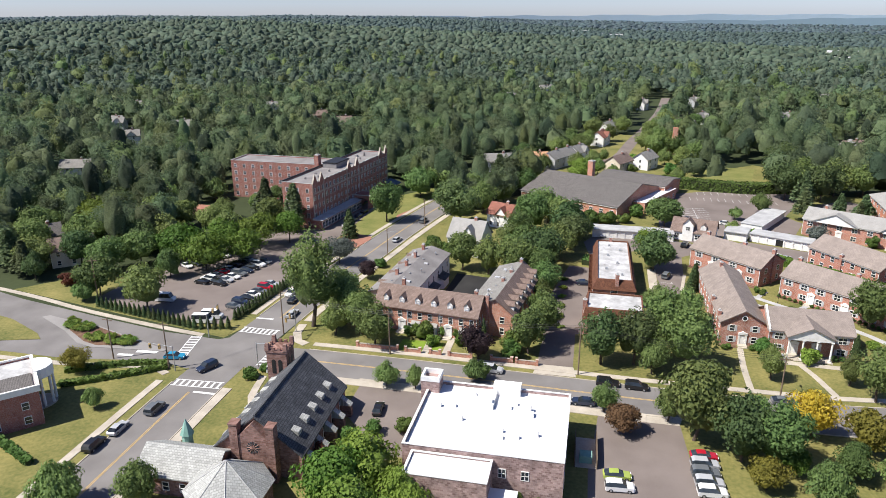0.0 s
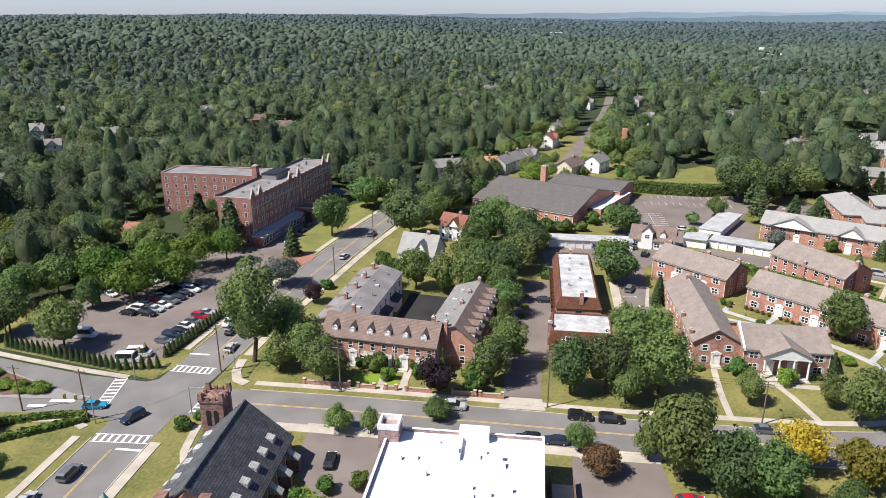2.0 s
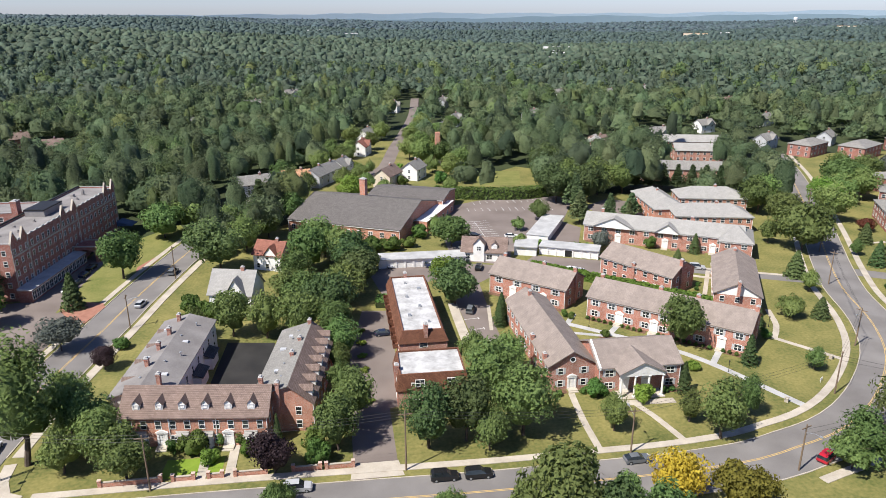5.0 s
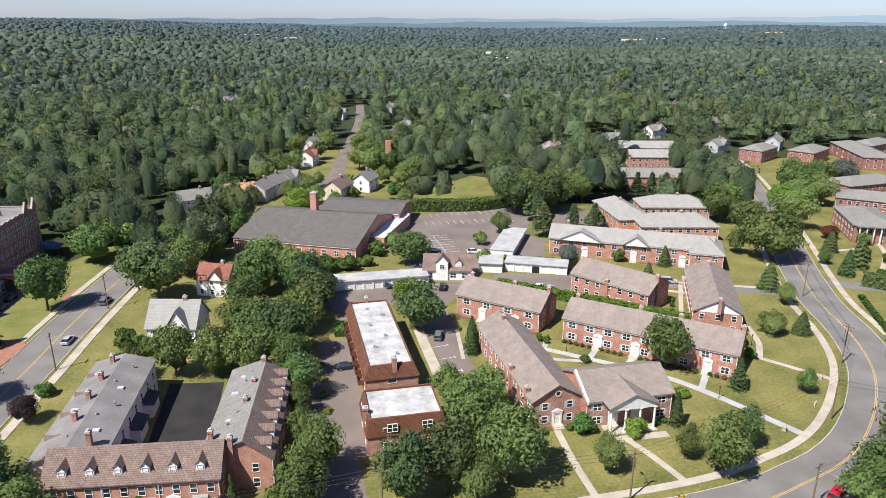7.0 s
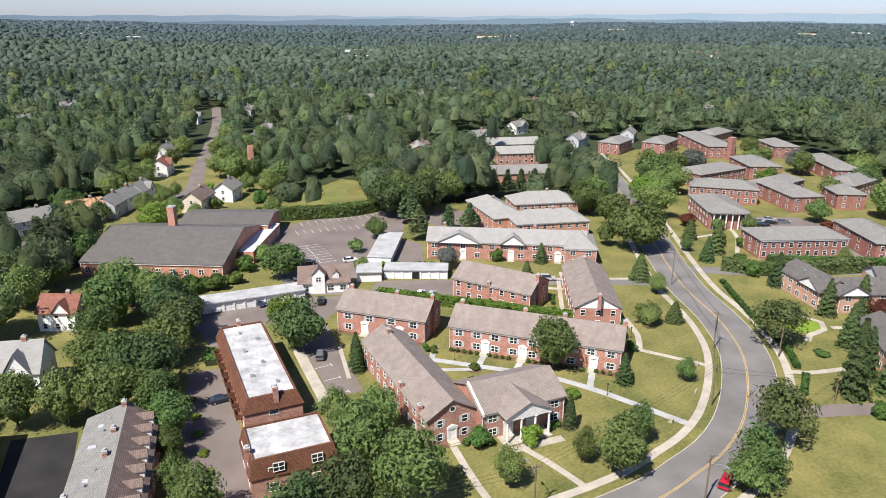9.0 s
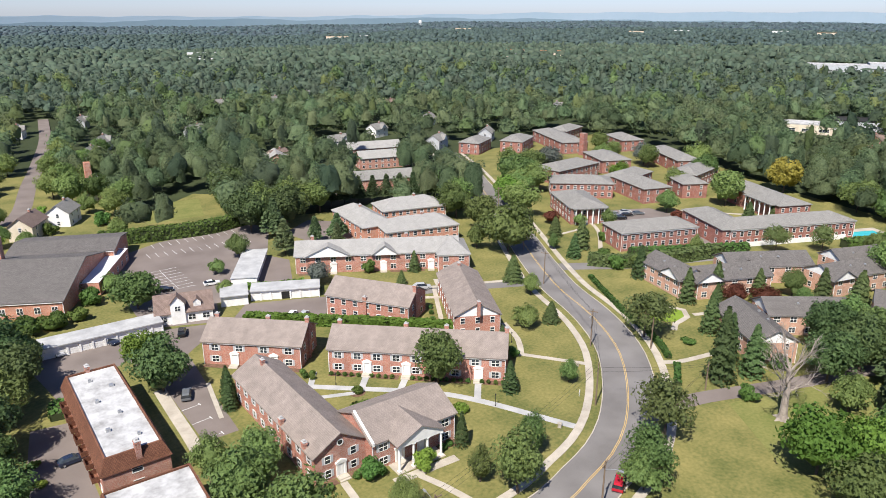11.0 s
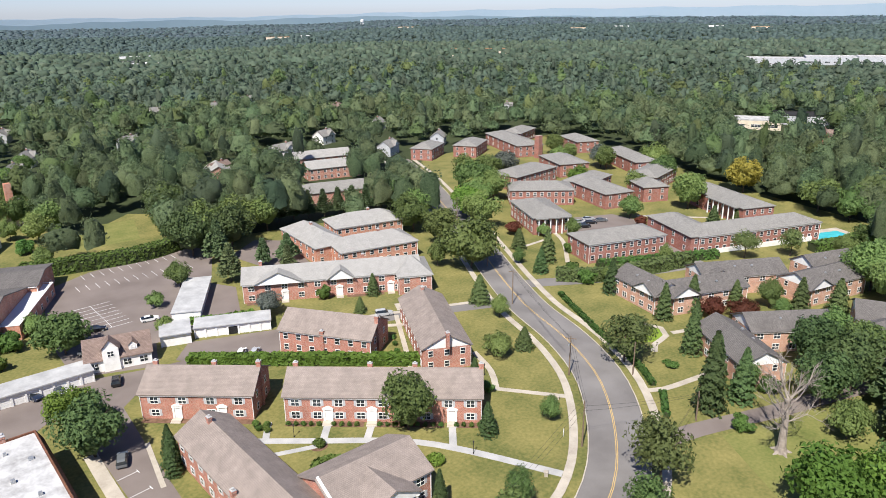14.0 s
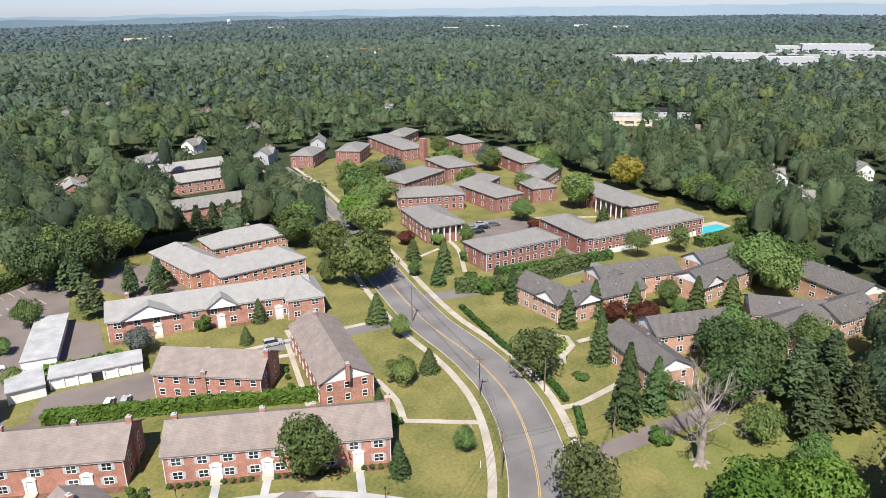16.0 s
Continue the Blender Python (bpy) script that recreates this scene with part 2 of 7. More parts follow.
LEAF = {
    "d": leaf_mat("dark broadleaf foliage", (0.038, 0.074, 0.028), (0.140, 0.200, 0.070)),
    "b": leaf_mat("broadleaf foliage", (0.060, 0.110, 0.030), (0.224, 0.307, 0.099)),
    "l": leaf_mat("light green foliage", (0.091, 0.163, 0.023), (0.208, 0.305, 0.058)),
    "c": leaf_mat("conifer foliage", (0.039, 0.075, 0.026), (0.124, 0.182, 0.065)),
    "n": leaf_mat("pine foliage", (0.047, 0.081, 0.034), (0.137, 0.182, 0.081)),
    "s": leaf_mat("shrub foliage", (0.047, 0.096, 0.021), (0.137, 0.227, 0.055)),
    "k": leaf_mat("grey green foliage", (0.072, 0.091, 0.078), (0.163, 0.182, 0.156)),
    "g": leaf_mat("golden foliage", (0.270, 0.225, 0.020), (0.560, 0.460, 0.055), hues=0.006),
    "o": leaf_mat("bronze yellow foliage", (0.150, 0.145, 0.024), (0.350, 0.315, 0.060), hues=0.006),
    "u": leaf_mat("russet brown foliage", (0.085, 0.052, 0.026), (0.200, 0.120, 0.062), hues=0.006),
    "p": leaf_mat("dark purple foliage", (0.022, 0.014, 0.016), (0.065, 0.040, 0.045), hues=0.006),
    "r": leaf_mat("bronze red foliage", (0.085, 0.026, 0.016), (0.170, 0.065, 0.035), hues=0.006),
    "w": leaf_mat("pale willow foliage", (0.091, 0.130, 0.039), (0.195, 0.247, 0.091)),
    "h": leaf_mat("feathery honey locust foliage", (0.065, 0.117, 0.018), (0.143, 0.227, 0.039)),
}
# haze painted into the leaves: bluer, flatter colour the farther off
far_leaf = leaf_mat("hazed blue green woodland foliage", (0.064, 0.100, 0.092), (0.110, 0.152, 0.136), True, 0.3)
ridge_leaf = leaf_mat("distant woodland foliage with painted haze", (0.084, 0.122, 0.136), (0.110, 0.148, 0.160), True, 0.15)
slope_leaf = leaf_mat("lightly hazed hillside foliage", (0.054, 0.088, 0.062), (0.150, 0.200, 0.134), True, 0.6)
woods_leaf = leaf_mat("woodland foliage", (0.056, 0.094, 0.046), (0.232, 0.305, 0.150), True, 0.95)
light_wood = leaf_mat("yellow green woodland foliage", (0.075, 0.118, 0.040), (0.235, 0.305, 0.122), True, 0.95)
dark_wood = leaf_mat("dark woodland foliage", (0.038, 0.070, 0.042), (0.125, 0.174, 0.100), True, 0.95)


# ---- builders ----
class Build:
    """Collects faces of one mesh."""

    def __init__(self):
        self.v, self.f, self.m = [], [], []

    def poly(self, pts, mi=0):
        k = len(self.v)
        self.v += [tuple(p) for p in pts]
        self.f.append(tuple(range(k, k + len(pts))))
        self.m.append(mi)
        return self

    def hexa(self, b, t, mi=0):
        """A solid from four bottom and four top corners, both anticlockwise from above."""
        k = len(self.v)
        self.v += [tuple(p) for p in b] + [tuple(p) for p in t]
        for q in ((3, 2, 1, 0), (4, 5, 6, 7), (0, 1, 5, 4), (1, 2, 6, 5), (2, 3, 7, 6), (3, 0, 4, 7)):
            self.f.append(tuple(k + i for i in q))
            self.m.append(mi)
        return self

    def box(self, x0, y0, z0, x1, y1, z1, mi=0, taper=0.0):
        t = taper
        return self.hexa([(x0, y0, z0), (x1, y0, z0), (x1, y1, z0), (x0, y1, z0)], [(x0 + t, y0 + t, z1), (x1 - t, y0 + t, z1), (x1 - t, y1 - t, z1), (x0 + t, y1 - t, z1)], mi)

    def prism(self, pts, z0, z1, mi=0):
        k, n = len(self.v), len(pts)
        self.v += [(x, y, z0) for x, y in pts] + [(x, y, z1) for x, y in pts]
        self.f += [tuple(range(k + n - 1, k - 1, -1)), tuple(range(k + n, k + 2 * n))]
        self.f += [(k + i, k + (i + 1) % n, k + n + (i + 1) % n, k + n + i) for i in range(n)]
        self.m += [mi] * (n + 2)
        return self

    def tube(self, a, b, r0, r1, n=7, mi=0):
        a, b = Vector(a), Vector(b)
        q = (b - a).to_track_quat("Z", "Y").to_matrix()
        k = len(self.v)
        for c, r in ((a, r0), (b, r1)):
            self.v += [tuple(c + q @ Vector((r * math.cos(6.2832 * i / n), r * math.sin(6.2832 * i / n), 0))) for i in range(n)]
        self.f += [(k + i, k + (i + 1) % n, k + n + (i + 1) % n, k + n + i) for i in range(n)] + [tuple(range(k + n - 1, k - 1, -1)), tuple(range(k + n, k + 2 * n))]
        self.m += [mi] * (n + 2)
        return self

    def mesh(self, name, *mats):
        me = bpy.data.meshes.new(name)
        me.from_pydata(self.v, [], self.f)
        for q in mats:
            me.materials.append(q)
        me.polygons.foreach_set("material_index", self.m)
        me.update()
        return me


def thing(name, x, y, rz, label, category, group="", z=0.0, kind=""):
    ob = new(name)
    ob.empty_display_size = 0.5
    ob.matrix_basis = pose(x, y, z, 0, 0, rz)
    return tagged(ob, label, category, group, kind)


def part(name, build, mats, parent, label="", m=None):
    """Links a build (or a ready mesh) as one mesh object under a thing or a part."""
    me = build if isinstance(build, bpy.types.Mesh) else build.mesh(name, *(mats if isinstance(mats, (list, tuple)) else (mats,)))
    ob = new(name, me)
    ob.parent = parent
    if m is not None:
        ob.matrix_basis = m
    return tagged(ob, label)


def setting(name, build, mats, label, category, kind="structure", z=0.0):
    ob = new(name, build.mesh(name, *(mats if isinstance(mats, (list, tuple)) else (mats,))))
    ob.location.z = z
    return tagged(ob, label, category, "", kind)


def smooth_line(pts, step=4.0):
    """A Catmull-Rom line through the points."""
    p = [Vector((*q[:2], 0)) for q in pts]
    p = [p[0] * 2 - p[1]] + p + [p[-1] * 2 - p[-2]]
    out = []
    for i in range(1, len(p) - 2):
        n = max(1, int((p[i + 1] - p[i]).length / step))
        for k in range(n):
            t = k / n
            a, b, c, d = p[i - 1:i + 3]
            out.append(0.5 * (2 * b + (c - a) * t + (2 * a - 5 * b + 4 * c - d) * t * t + (3 * b - a - 3 * c + d) * t ** 3))
    return out + [p[-2]]


def sides(line):
    out = []
    for i, q in enumerate(line):
        d = (line[min(i + 1, len(line) - 1)] - line[max(i - 1, 0)]).normalized()
        out.append(Vector((-d.y, d.x, 0)))
    return out


def ribbon(b, line, left, right, z0, z1, mi=0):
    """A strip along a line, from left to right of it (metres), with thickness."""
    s = sides(line)
    for i in range(len(line) - 1):
        a, c = line[i], line[i + 1]
        q = [a + s[i] * right, c + s[i + 1] * right, c + s[i + 1] * left, a + s[i] * left]
        q = [(p.x, p.y) for p in q]
        b.hexa([(x, y, z0) for x, y in q], [(x, y, z1) for x, y in q], mi)
    return b


# ---- windows, doors, chimneys ----
MESHES = {}


def sash(w, h, bars, glazed):
    """A window frame in one piece, its lights set back; glazed: with its glass."""
    b, t = Build(), 0.09
    xs = [-w / 2 - t, -w / 2]
    for i in range(1, bars):
        x = -w / 2 + w * i / bars
        xs += [x - 0.05, x + 0.05]
    xs += [w / 2, w / 2 + t]
    zs = [-t, 0, h / 2 - 0.04, h / 2 + 0.04, h, h + t + 0.05]
    ids = {}

    def v(x, y, z):
        key = (round(x, 4), round(y, 4), round(z, 4))
        if key not in ids:
            ids[key] = len(b.v)
            b.v.append(key)
        return ids[key]

    def face(*pts, mi=0):
        b.f.append(tuple(v(*p) for p in pts))
        b.m.append(mi)

    f, g, k = -0.07, -0.02, 0.02
    for i in range(len(xs) - 1):
        for j in range(len(zs) - 1):
            x0, x1, z0, z1 = xs[i], xs[i + 1], zs[j], zs[j + 1]
            if i % 2 == 1 and j % 2 == 1:
                for p, q in (((x0, z0), (x1, z0)), ((x1, z0), (x1, z1)), ((x1, z1), (x0, z1)), ((x0, z1), (x0, z0))):
                    face((p[0], f, p[1]), (q[0], f, q[1]), (q[0], g, q[1]), (p[0], g, p[1]))
                if glazed:
                    face((x0, g, z0), (x1, g, z0), (x1, g, z1), (x0, g, z1), mi=1)
            else:
                face((x0, f, z0), (x1, f, z0), (x1, f, z1), (x0, f, z1))
    for i in range(len(xs) - 1):
        face((xs[i], k, zs[0]), (xs[i + 1], k, zs[0]), (xs[i + 1], f, zs[0]), (xs[i], f, zs[0]))
        face((xs[i], f, zs[-1]), (xs[i + 1], f, zs[-1]), (xs[i + 1], k, zs[-1]), (xs[i], k, zs[-1]))
    for j in range(len(zs) - 1):
        face((xs[0], k, zs[j]), (xs[0], f, zs[j]), (xs[0], f, zs[j + 1]), (xs[0], k, zs[j + 1]))
        face((xs[-1], f, zs[j]), (xs[-1], k, zs[j]), (xs[-1], k, zs[j + 1]), (xs[-1], f, zs[j + 1]))
    return b


def window_meshes(w, h, bars):
    key = ("window", w, h, bars)
    if key not in MESHES:
        MESHES[key] = (sash(w, h, bars, False).mesh("window", white_paint), Build().box(-w / 2 - 0.03, -0.018, -0.03, w / 2 + 0.03, -0.01, h + 0.03).mesh("pane", glass))
    return MESHES[key]


def on_face(face, L, W, u, z, out=0.0):
    """A pose on a face of a block L x W: u runs to the right as one looks at the face."""
    return {"front": pose(u, -W / 2 - out, z), "back": pose(-u, W / 2 + out, z, 0, 0, 180),
            "left": pose(-L / 2 - out, -u, z, 0, 0, -90), "right": pose(L / 2 + out, u, z, 0, 0, 90)}[face]


def plain_window(w, h, bars):
    """Frame and glass in one, for houses far off."""
    key = ("plain", w, h, bars)
    if key not in MESHES:
        MESHES[key] = sash(w, h, bars, True).mesh("window", white_paint, glass)
    return MESHES[key]


def window(parent, m, w=1.0, h=1.5, bars=1, shutters=False, plain=False):
    fr, gl = window_meshes(w, h, bars)
    if plain:
        return part("window", plain_window(w, h, bars), None, parent, "", m)
    ob = part("window", fr, None, parent, "", m)
    part("pane", gl, None, ob, "dark window glass")
    if shutters:
        key = ("shutter", h)
        if key not in MESHES:
            MESHES[key] = Build().box(-0.22, -0.05, 0, 0.22, 0.01, h).mesh("shutter", grey_paint)
        for s in (-1, 1):
            part("shutter", MESHES[key], None, ob, "pale grey shutter", pose(s * (w / 2 + 0.33), 0, 0))
    return ob


def door(parent, m, pediment=True):
    if "door" not in MESHES:
        b = Build().box(-0.55, -0.06, 0, 0.55, 0.02, 2.1)
        for z0, z1 in ((0.2, 0.9), (1.05, 1.9)):
            b.box(-0.4, -0.09, z0, -0.06, -0.05, z1).box(0.06, -0.09, z0, 0.4, -0.05, z1)
        s = Build().box(-0.95, -0.18, 0, -0.57, 0.02, 2.3).box(0.57, -0.18, 0, 0.95, 0.02, 2.3).box(-1.05, -0.25, 2.3, 1.05, 0.02, 2.65)
        s.hexa([(-1.1, -0.3, 2.65), (1.1, -0.3, 2.65), (1.1, 0.02, 2.65), (-1.1, 0.02, 2.65)], [(-0.1, -0.3, 3.15), (0.1, -0.3, 3.15), (0.1, 0.02, 3.15), (-0.1, 0.02, 3.15)])
        st = Build().box(-1.0, -1.3, -0.2, 1.0, 0, 0).box(-1.0, -1.7, -0.4, 1.0, -1.3, -0.18)
        MESHES["door"] = (b.mesh("door", white_paint), s.mesh("door_surround", white_paint), st.mesh("door_step", concrete))
    d, s, st = MESHES["door"]
    ob = part("door", d, None, parent, "white panelled front door", m)
    if pediment:
        part("door_surround", s, None, ob, "white pedimented door surround")
    part("door_step", st, None, ob, "concrete door step")
    return ob


def chimney(parent, x, y, z0, z1, w=0.9, d=0.7, m=None):
    b = Build().box(x - w / 2, y - d / 2, z0, x + w / 2, y + d / 2, z1).box(x - w / 2 - 0.08, y - d / 2 - 0.08, z1 - 0.35, x + w / 2 + 0.08, y + d / 2 + 0.08, z1 - 0.1)
    c = part("chimney", b, m or red_brick, parent, "brick chimney stack")
    part("chimney_cap", Build().box(x - w / 2 - 0.05, y - d / 2 - 0.05, z1, x + w / 2 + 0.05, y + d / 2 + 0.05, z1 + 0.12).box(x - w / 4, y - d / 4, z1 + 0.12, x + w / 4, y + d / 4, z1 + 0.4), grey_walk, c, "concrete chimney cap")
    return c


def walls(parent, L, W, eave, rise, material, ends="gable", label="", shift=0.0, lift=0.0):
    """The shell of a block, with its gables; the ridge runs along x, shifted across by shift; lift raises the back eave."""
    b = Build()
    x, y = L / 2, W / 2
    if ends == "gable":
        for s in (-1, 1):
            pts = [(s * x, -y, 0), (s * x, y, 0), (s * x, y, eave + lift), (s * x, shift, eave + rise - 0.06), (s * x, -y, eave)]
            b.poly(pts if s > 0 else pts[::-1])
        for s in (-1, 1):
            pts = [(-x, s * y, 0), (x, s * y, 0), (x, s * y, eave + lift * (s > 0)), (-x, s * y, eave + lift * (s > 0))]
            b.poly(pts if s < 0 else pts[::-1])
    else:
        b.box(-x, -y, 0, x, y, eave)
    return part("wall", b, material, parent, label)


def roof(parent, L, W, eave, rise, material, kind="gable", over=0.45, thick=0.22, label="", shift=0.0, lift=0.0):
    b = Build()
    x, y = L / 2 + over, W / 2 + over
    drop = rise * over / (W / 2)
    z0, z1 = eave - drop, eave + rise
    if kind == "gable":
        for s in (-1, 1):
            up = lift if s > 0 else 0.0
            ze = eave + up - (rise - up) * over / (W / 2 - s * shift)
            lo = [(-x, s * y, ze), (x, s * y, ze), (x, shift, z1), (-x, shift, z1)]
            lo = lo if s < 0 else lo[::-1]
            b.hexa(lo, [(p[0], p[1], p[2] + thick) for p in lo], int(s < 0 and isinstance(material, list)))
    else:
        h = max(0.3, x - y * 0.95)
        lo = [(-x, -y, z0), (x, -y, z0), (x, y, z0), (-x, y, z0)]
        b.hexa([(a, c, z0 - 0.02) for a, c, _ in lo], [(a, c, z0 + thick) for a, c, _ in lo])
        e = [(a, c, z0 + thick) for a, c, _ in lo]
        r0, r1 = (-h, 0, z1 + thick), (h, 0, z1 + thick)
        b.poly([e[0], e[1], r1, r0]).poly([e[2], e[3], r0, r1]).poly([e[1], e[2], r1]).poly([e[3], e[0], r0])
    return part("roof", b, material, parent, label)


def trim(parent, L, W, eave, lift=0.0):
    """White fascia and gutters along both eaves, with downpipes."""
    for s in (-1, 1):
        y, ez = s * (W / 2 + 0.06), eave + lift * (s > 0)
        part("gutter", Build().box(-L / 2, min(y, y + s * 0.3), ez - 0.42, L / 2, max(y, y + s * 0.3), ez - 0.2), white_paint, parent, "white eaves gutter")
    for s in (-1, 1):
        part("downpipe", Build().box(s * L / 2 - 0.06 * (1 + s), -W / 2 - 0.12, 0, s * L / 2 + 0.06 * (1 - s), -W / 2 - 0.004, eave - 0.42), white_paint, parent, "white downpipe")


FOOT = []  # footprints kept clear of trees: x, y, rz, half length, half width


def block(name, x, y, rz, L, W, eave, rise, wall_m, roof_m, label, category="apartment house", ends="gable", group="", front=6, back=6, side=2, floors=2, shutters=False, bars=2, ww=1.5, wh=1.35, doors=(), stacks=(), white_gable=False, z1=0.75, storey=2.75, plain=False, shift=0.0, lift=0.0):
    """A house of floors with rows of windows, doors on the front and chimney stacks (x, y, height above the ridge)."""
    ob = thing(name, x, y, rz, label, category, group)
    FOOT.append((x, y, rz, L / 2 + 2.0, W / 2 + 2.0))
    walls(ob, L, W, eave, rise, wall_m, ends, "", shift, lift)
    roof(ob, L, W, eave, rise, roof_m, ends, shift=shift, lift=lift)
    if not plain:
        trim(ob, L, W, eave, lift)
    for face, count, span in (("front", front, L), ("back", back, L), ("left", side, W), ("right", side, W)):
        for fl in range(floors):
            for i in range(count):
                u = span * ((i + 0.5) / count - 0.5)
                if face == "front" and fl == 0 and any(abs(u - d) < 1.9 for d in doors):
                    continue
                w = ww if face in ("front", "back") else min(ww, 1.0)
                window(ob, on_face(face, L, W, u, z1 + fl * storey), w, wh, bars if w > 1.2 else 1, shutters and (face == "front" or shutters == "ends"), plain)
    for d in doors:
        door(ob, on_face("front", L, W, d, 0.35))
    for cx, cy, up in stacks:
        chimney(ob, cx, cy, 0 if abs(abs(cx) - L / 2) < 0.8 or abs(abs(cy) - W / 2) < 0.8 else eave, eave + rise + up)
    if white_gable and ends == "gable":
        for s in (-1, 1):
            b = Build()
            xo = s * (L / 2 + 0.03)
            pts = [(xo, -W / 2 - 0.02, eave - 0.25), (xo, W / 2 + 0.02, eave - 0.25), (xo, 0, eave + rise - 0.1)]
            b.poly(pts if s > 0 else pts[::-1])
            q = [(a - s * 0.03, c, d) for a, c, d in pts]
            b.poly(q[::-1] if s > 0 else q)
            part("gable_panel", b, white_paint, ob, "white boarded gable")
    return ob


def pediment(parent, face_y, x, width, eave, rise, roof_m, depth, columns=0, label="white pedimented portico"):
    """A cross gable over the front, on columns where it has them."""
    w = width / 2
    y0, y1 = -face_y - depth, -face_y + depth * 0.9 + 2
    b = Build()
    for s in (-1, 1):
        lo = [(x + s * (w + 0.4), y0 - 0.35, eave - 0.15), (x + s * (w + 0.4), y1, eave - 0.15), (x, y1, eave + rise), (x, y0 - 0.35, eave + rise)]
        lo = lo if s > 0 else lo[::-1]
        b.hexa(lo, [(p[0], p[1], p[2] + 0.2) for p in lo])
    part("portico_roof", b, roof_m, parent)
    g = Build()
    a = [(x - w, y0, eave - 0.1), (x + w, y0, eave - 0.1), (x, y0, eave + rise - 0.05)]
    g.poly(a).poly([(p[0], y0 + 0.2, p[2]) for p in a][::-1])
    p0 = part("pediment", g, white_paint, parent, "white triangular pediment")
    if columns:
        part("entablature", Build().box(x - w, y0, eave - 0.65, x + w, y0 + 0.5, eave - 0.12), white_paint, parent, "white beam over the columns")
        for i in range(columns):
            cx = x - w + 0.3 + (2 * w - 0.6) * i / (columns - 1)
            c = Build().tube((cx, y0 + 0.25, 0.35), (cx, y0 + 0.25, eave - 0.65), 0.24, 0.2, 10).box(cx - 0.32, y0 - 0.07, 0.12, cx + 0.32, y0 + 0.57, 0.36).box(cx - 0.3, y0 - 0.05, eave - 0.8, cx + 0.3, y0 + 0.55, eave - 0.65)
            part("column", c, white_paint, parent, "white round column")
        part("porch_floor", Build().box(x - w - 0.3, y0 - 0.4, 0, x + w + 0.3, -face_y - 0.01, 0.13), concrete, parent, "concrete porch floor")
    return p0


# ---- trees ----
def leaf_cloud(rng, lobes, leaves, size, shape="round", loose=0.4):
    """Sprays of leaves as small tilted triangles in several lobes, in a unit box: radius 1, height 1."""
    if shape == "cone":
        t = rng.random(leaves) ** 0.85
        a = rng.random(leaves) * 6.2832
        tier = 0.8 + 0.2 * np.sin(t * 46 + 2 * np.sin(a * 3))
        r = (1 - t) ** 0.8 * tier * (0.5 + 0.55 * rng.random(leaves) ** 0.5) + 0.04
        c = np.stack([r * np.cos(a), r * np.sin(a), 0.05 + 0.95 * t - 0.05 * r], 1)
        nrm = np.stack([np.cos(a), np.sin(a), 0.7 + 0 * a], 1)
    elif shape == "pine":
        tiers = 10
        k = rng.integers(0, tiers, leaves)
        zc = 0.22 + 0.74 * k / (tiers - 1)
        a0 = k * 2.4 + rng.integers(0, 5, leaves) * 1.2566
        rr = (1.06 - zc) * 1.15 * rng.random(leaves) ** 0.55 * (0.75 + 0.25 * np.sin(a0 * 3)) + 0.04
        a = a0 + rng.normal(0, 0.3, leaves)
        c = np.stack([rr * np.cos(a), rr * np.sin(a), zc + rng.normal(0, 0.02, leaves) + rr * 0.05], 1)
        nrm = np.stack([0.3 * np.cos(a), 0.3 * np.sin(a), 1 + 0 * a], 1)
    else:
        lc = rng.normal(0, 1, (lobes, 3))
        lc /= np.linalg.norm(lc, axis=1)[:, None]
        lc *= (0.42 + 0.30 * rng.random(lobes))[:, None]
        lc[:, 2] = lc[:, 2] * 0.9 + 0.05
        wide = np.clip(1.15 - 0.55 * np.clip(lc[:, 2], 0, 1), 0.5, 1.1)
        lc[:, :2] *= wide[:, None]
        lr = 0.26 + 0.16 * rng.random(lobes)
        lc[0], lr[0] = (0, 0, 0.05), 0.55
        k = rng.integers(0, lobes, leaves)
        d = rng.normal(0, 1, (leaves, 3))
        d[:, 2] += 0.25
        d /= np.linalg.norm(d, axis=1)[:, None]
        q = lc[k] + d * (lr[k] * (0.62 + 0.5 * rng.random(leaves) ** 0.7))[:, None]
        mid, tall = (0.56, 0.43) if shape == "round" else (0.45, 0.5)
        c = np.stack([q[:, 0], q[:, 1], np.clip(mid + q[:, 2] * tall, 0.04, 1.05)], 1)
        nrm = d + q * 0.6
        nrm /= np.linalg.norm(nrm, axis=1)[:, None]
    nrm = nrm + rng.normal(0, loose, nrm.shape)
    nrm /= np.linalg.norm(nrm, axis=1)[:, None]
    u = np.cross(nrm, rng.normal(0, 1, nrm.shape))
    u /= np.linalg.norm(u, axis=1)[:, None]
    w = np.cross(nrm, u)
    s = size * (0.55 + 0.9 * rng.random(leaves))[:, None]
    return c, u * s, w * s


def tri_corners(C, U, V):
    return np.stack([C - U - V * 0.6, C + U * 0.9 - V * 0.5, C + U * 0.1 + V * 1.1], -2)


def cloud_arrays(c, u, w, r, h):
    """Three corners of each spray for a crown of radius r and height h; sprays keep their own shape."""
    return tri_corners(c * np.array((r, r, h)), u * r, w * r)


def quads_mesh(name, corners, material):
    n, k = corners.shape[0], corners.shape[1]
    q = corners.reshape(-1, 3).astype(np.float32)
    me = bpy.data.meshes.new(name)
    me.vertices.add(k * n), me.loops.add(k * n), me.polygons.add(n)
    me.vertices.foreach_set("co", q.ravel())
    me.loops.foreach_set("vertex_index", np.arange(k * n, dtype=np.int32))
    me.polygons.foreach_set("loop_start", np.arange(0, k * n, k, dtype=np.int32))
    me.update(calc_edges=True)
    me.materials.append(material)
    return me


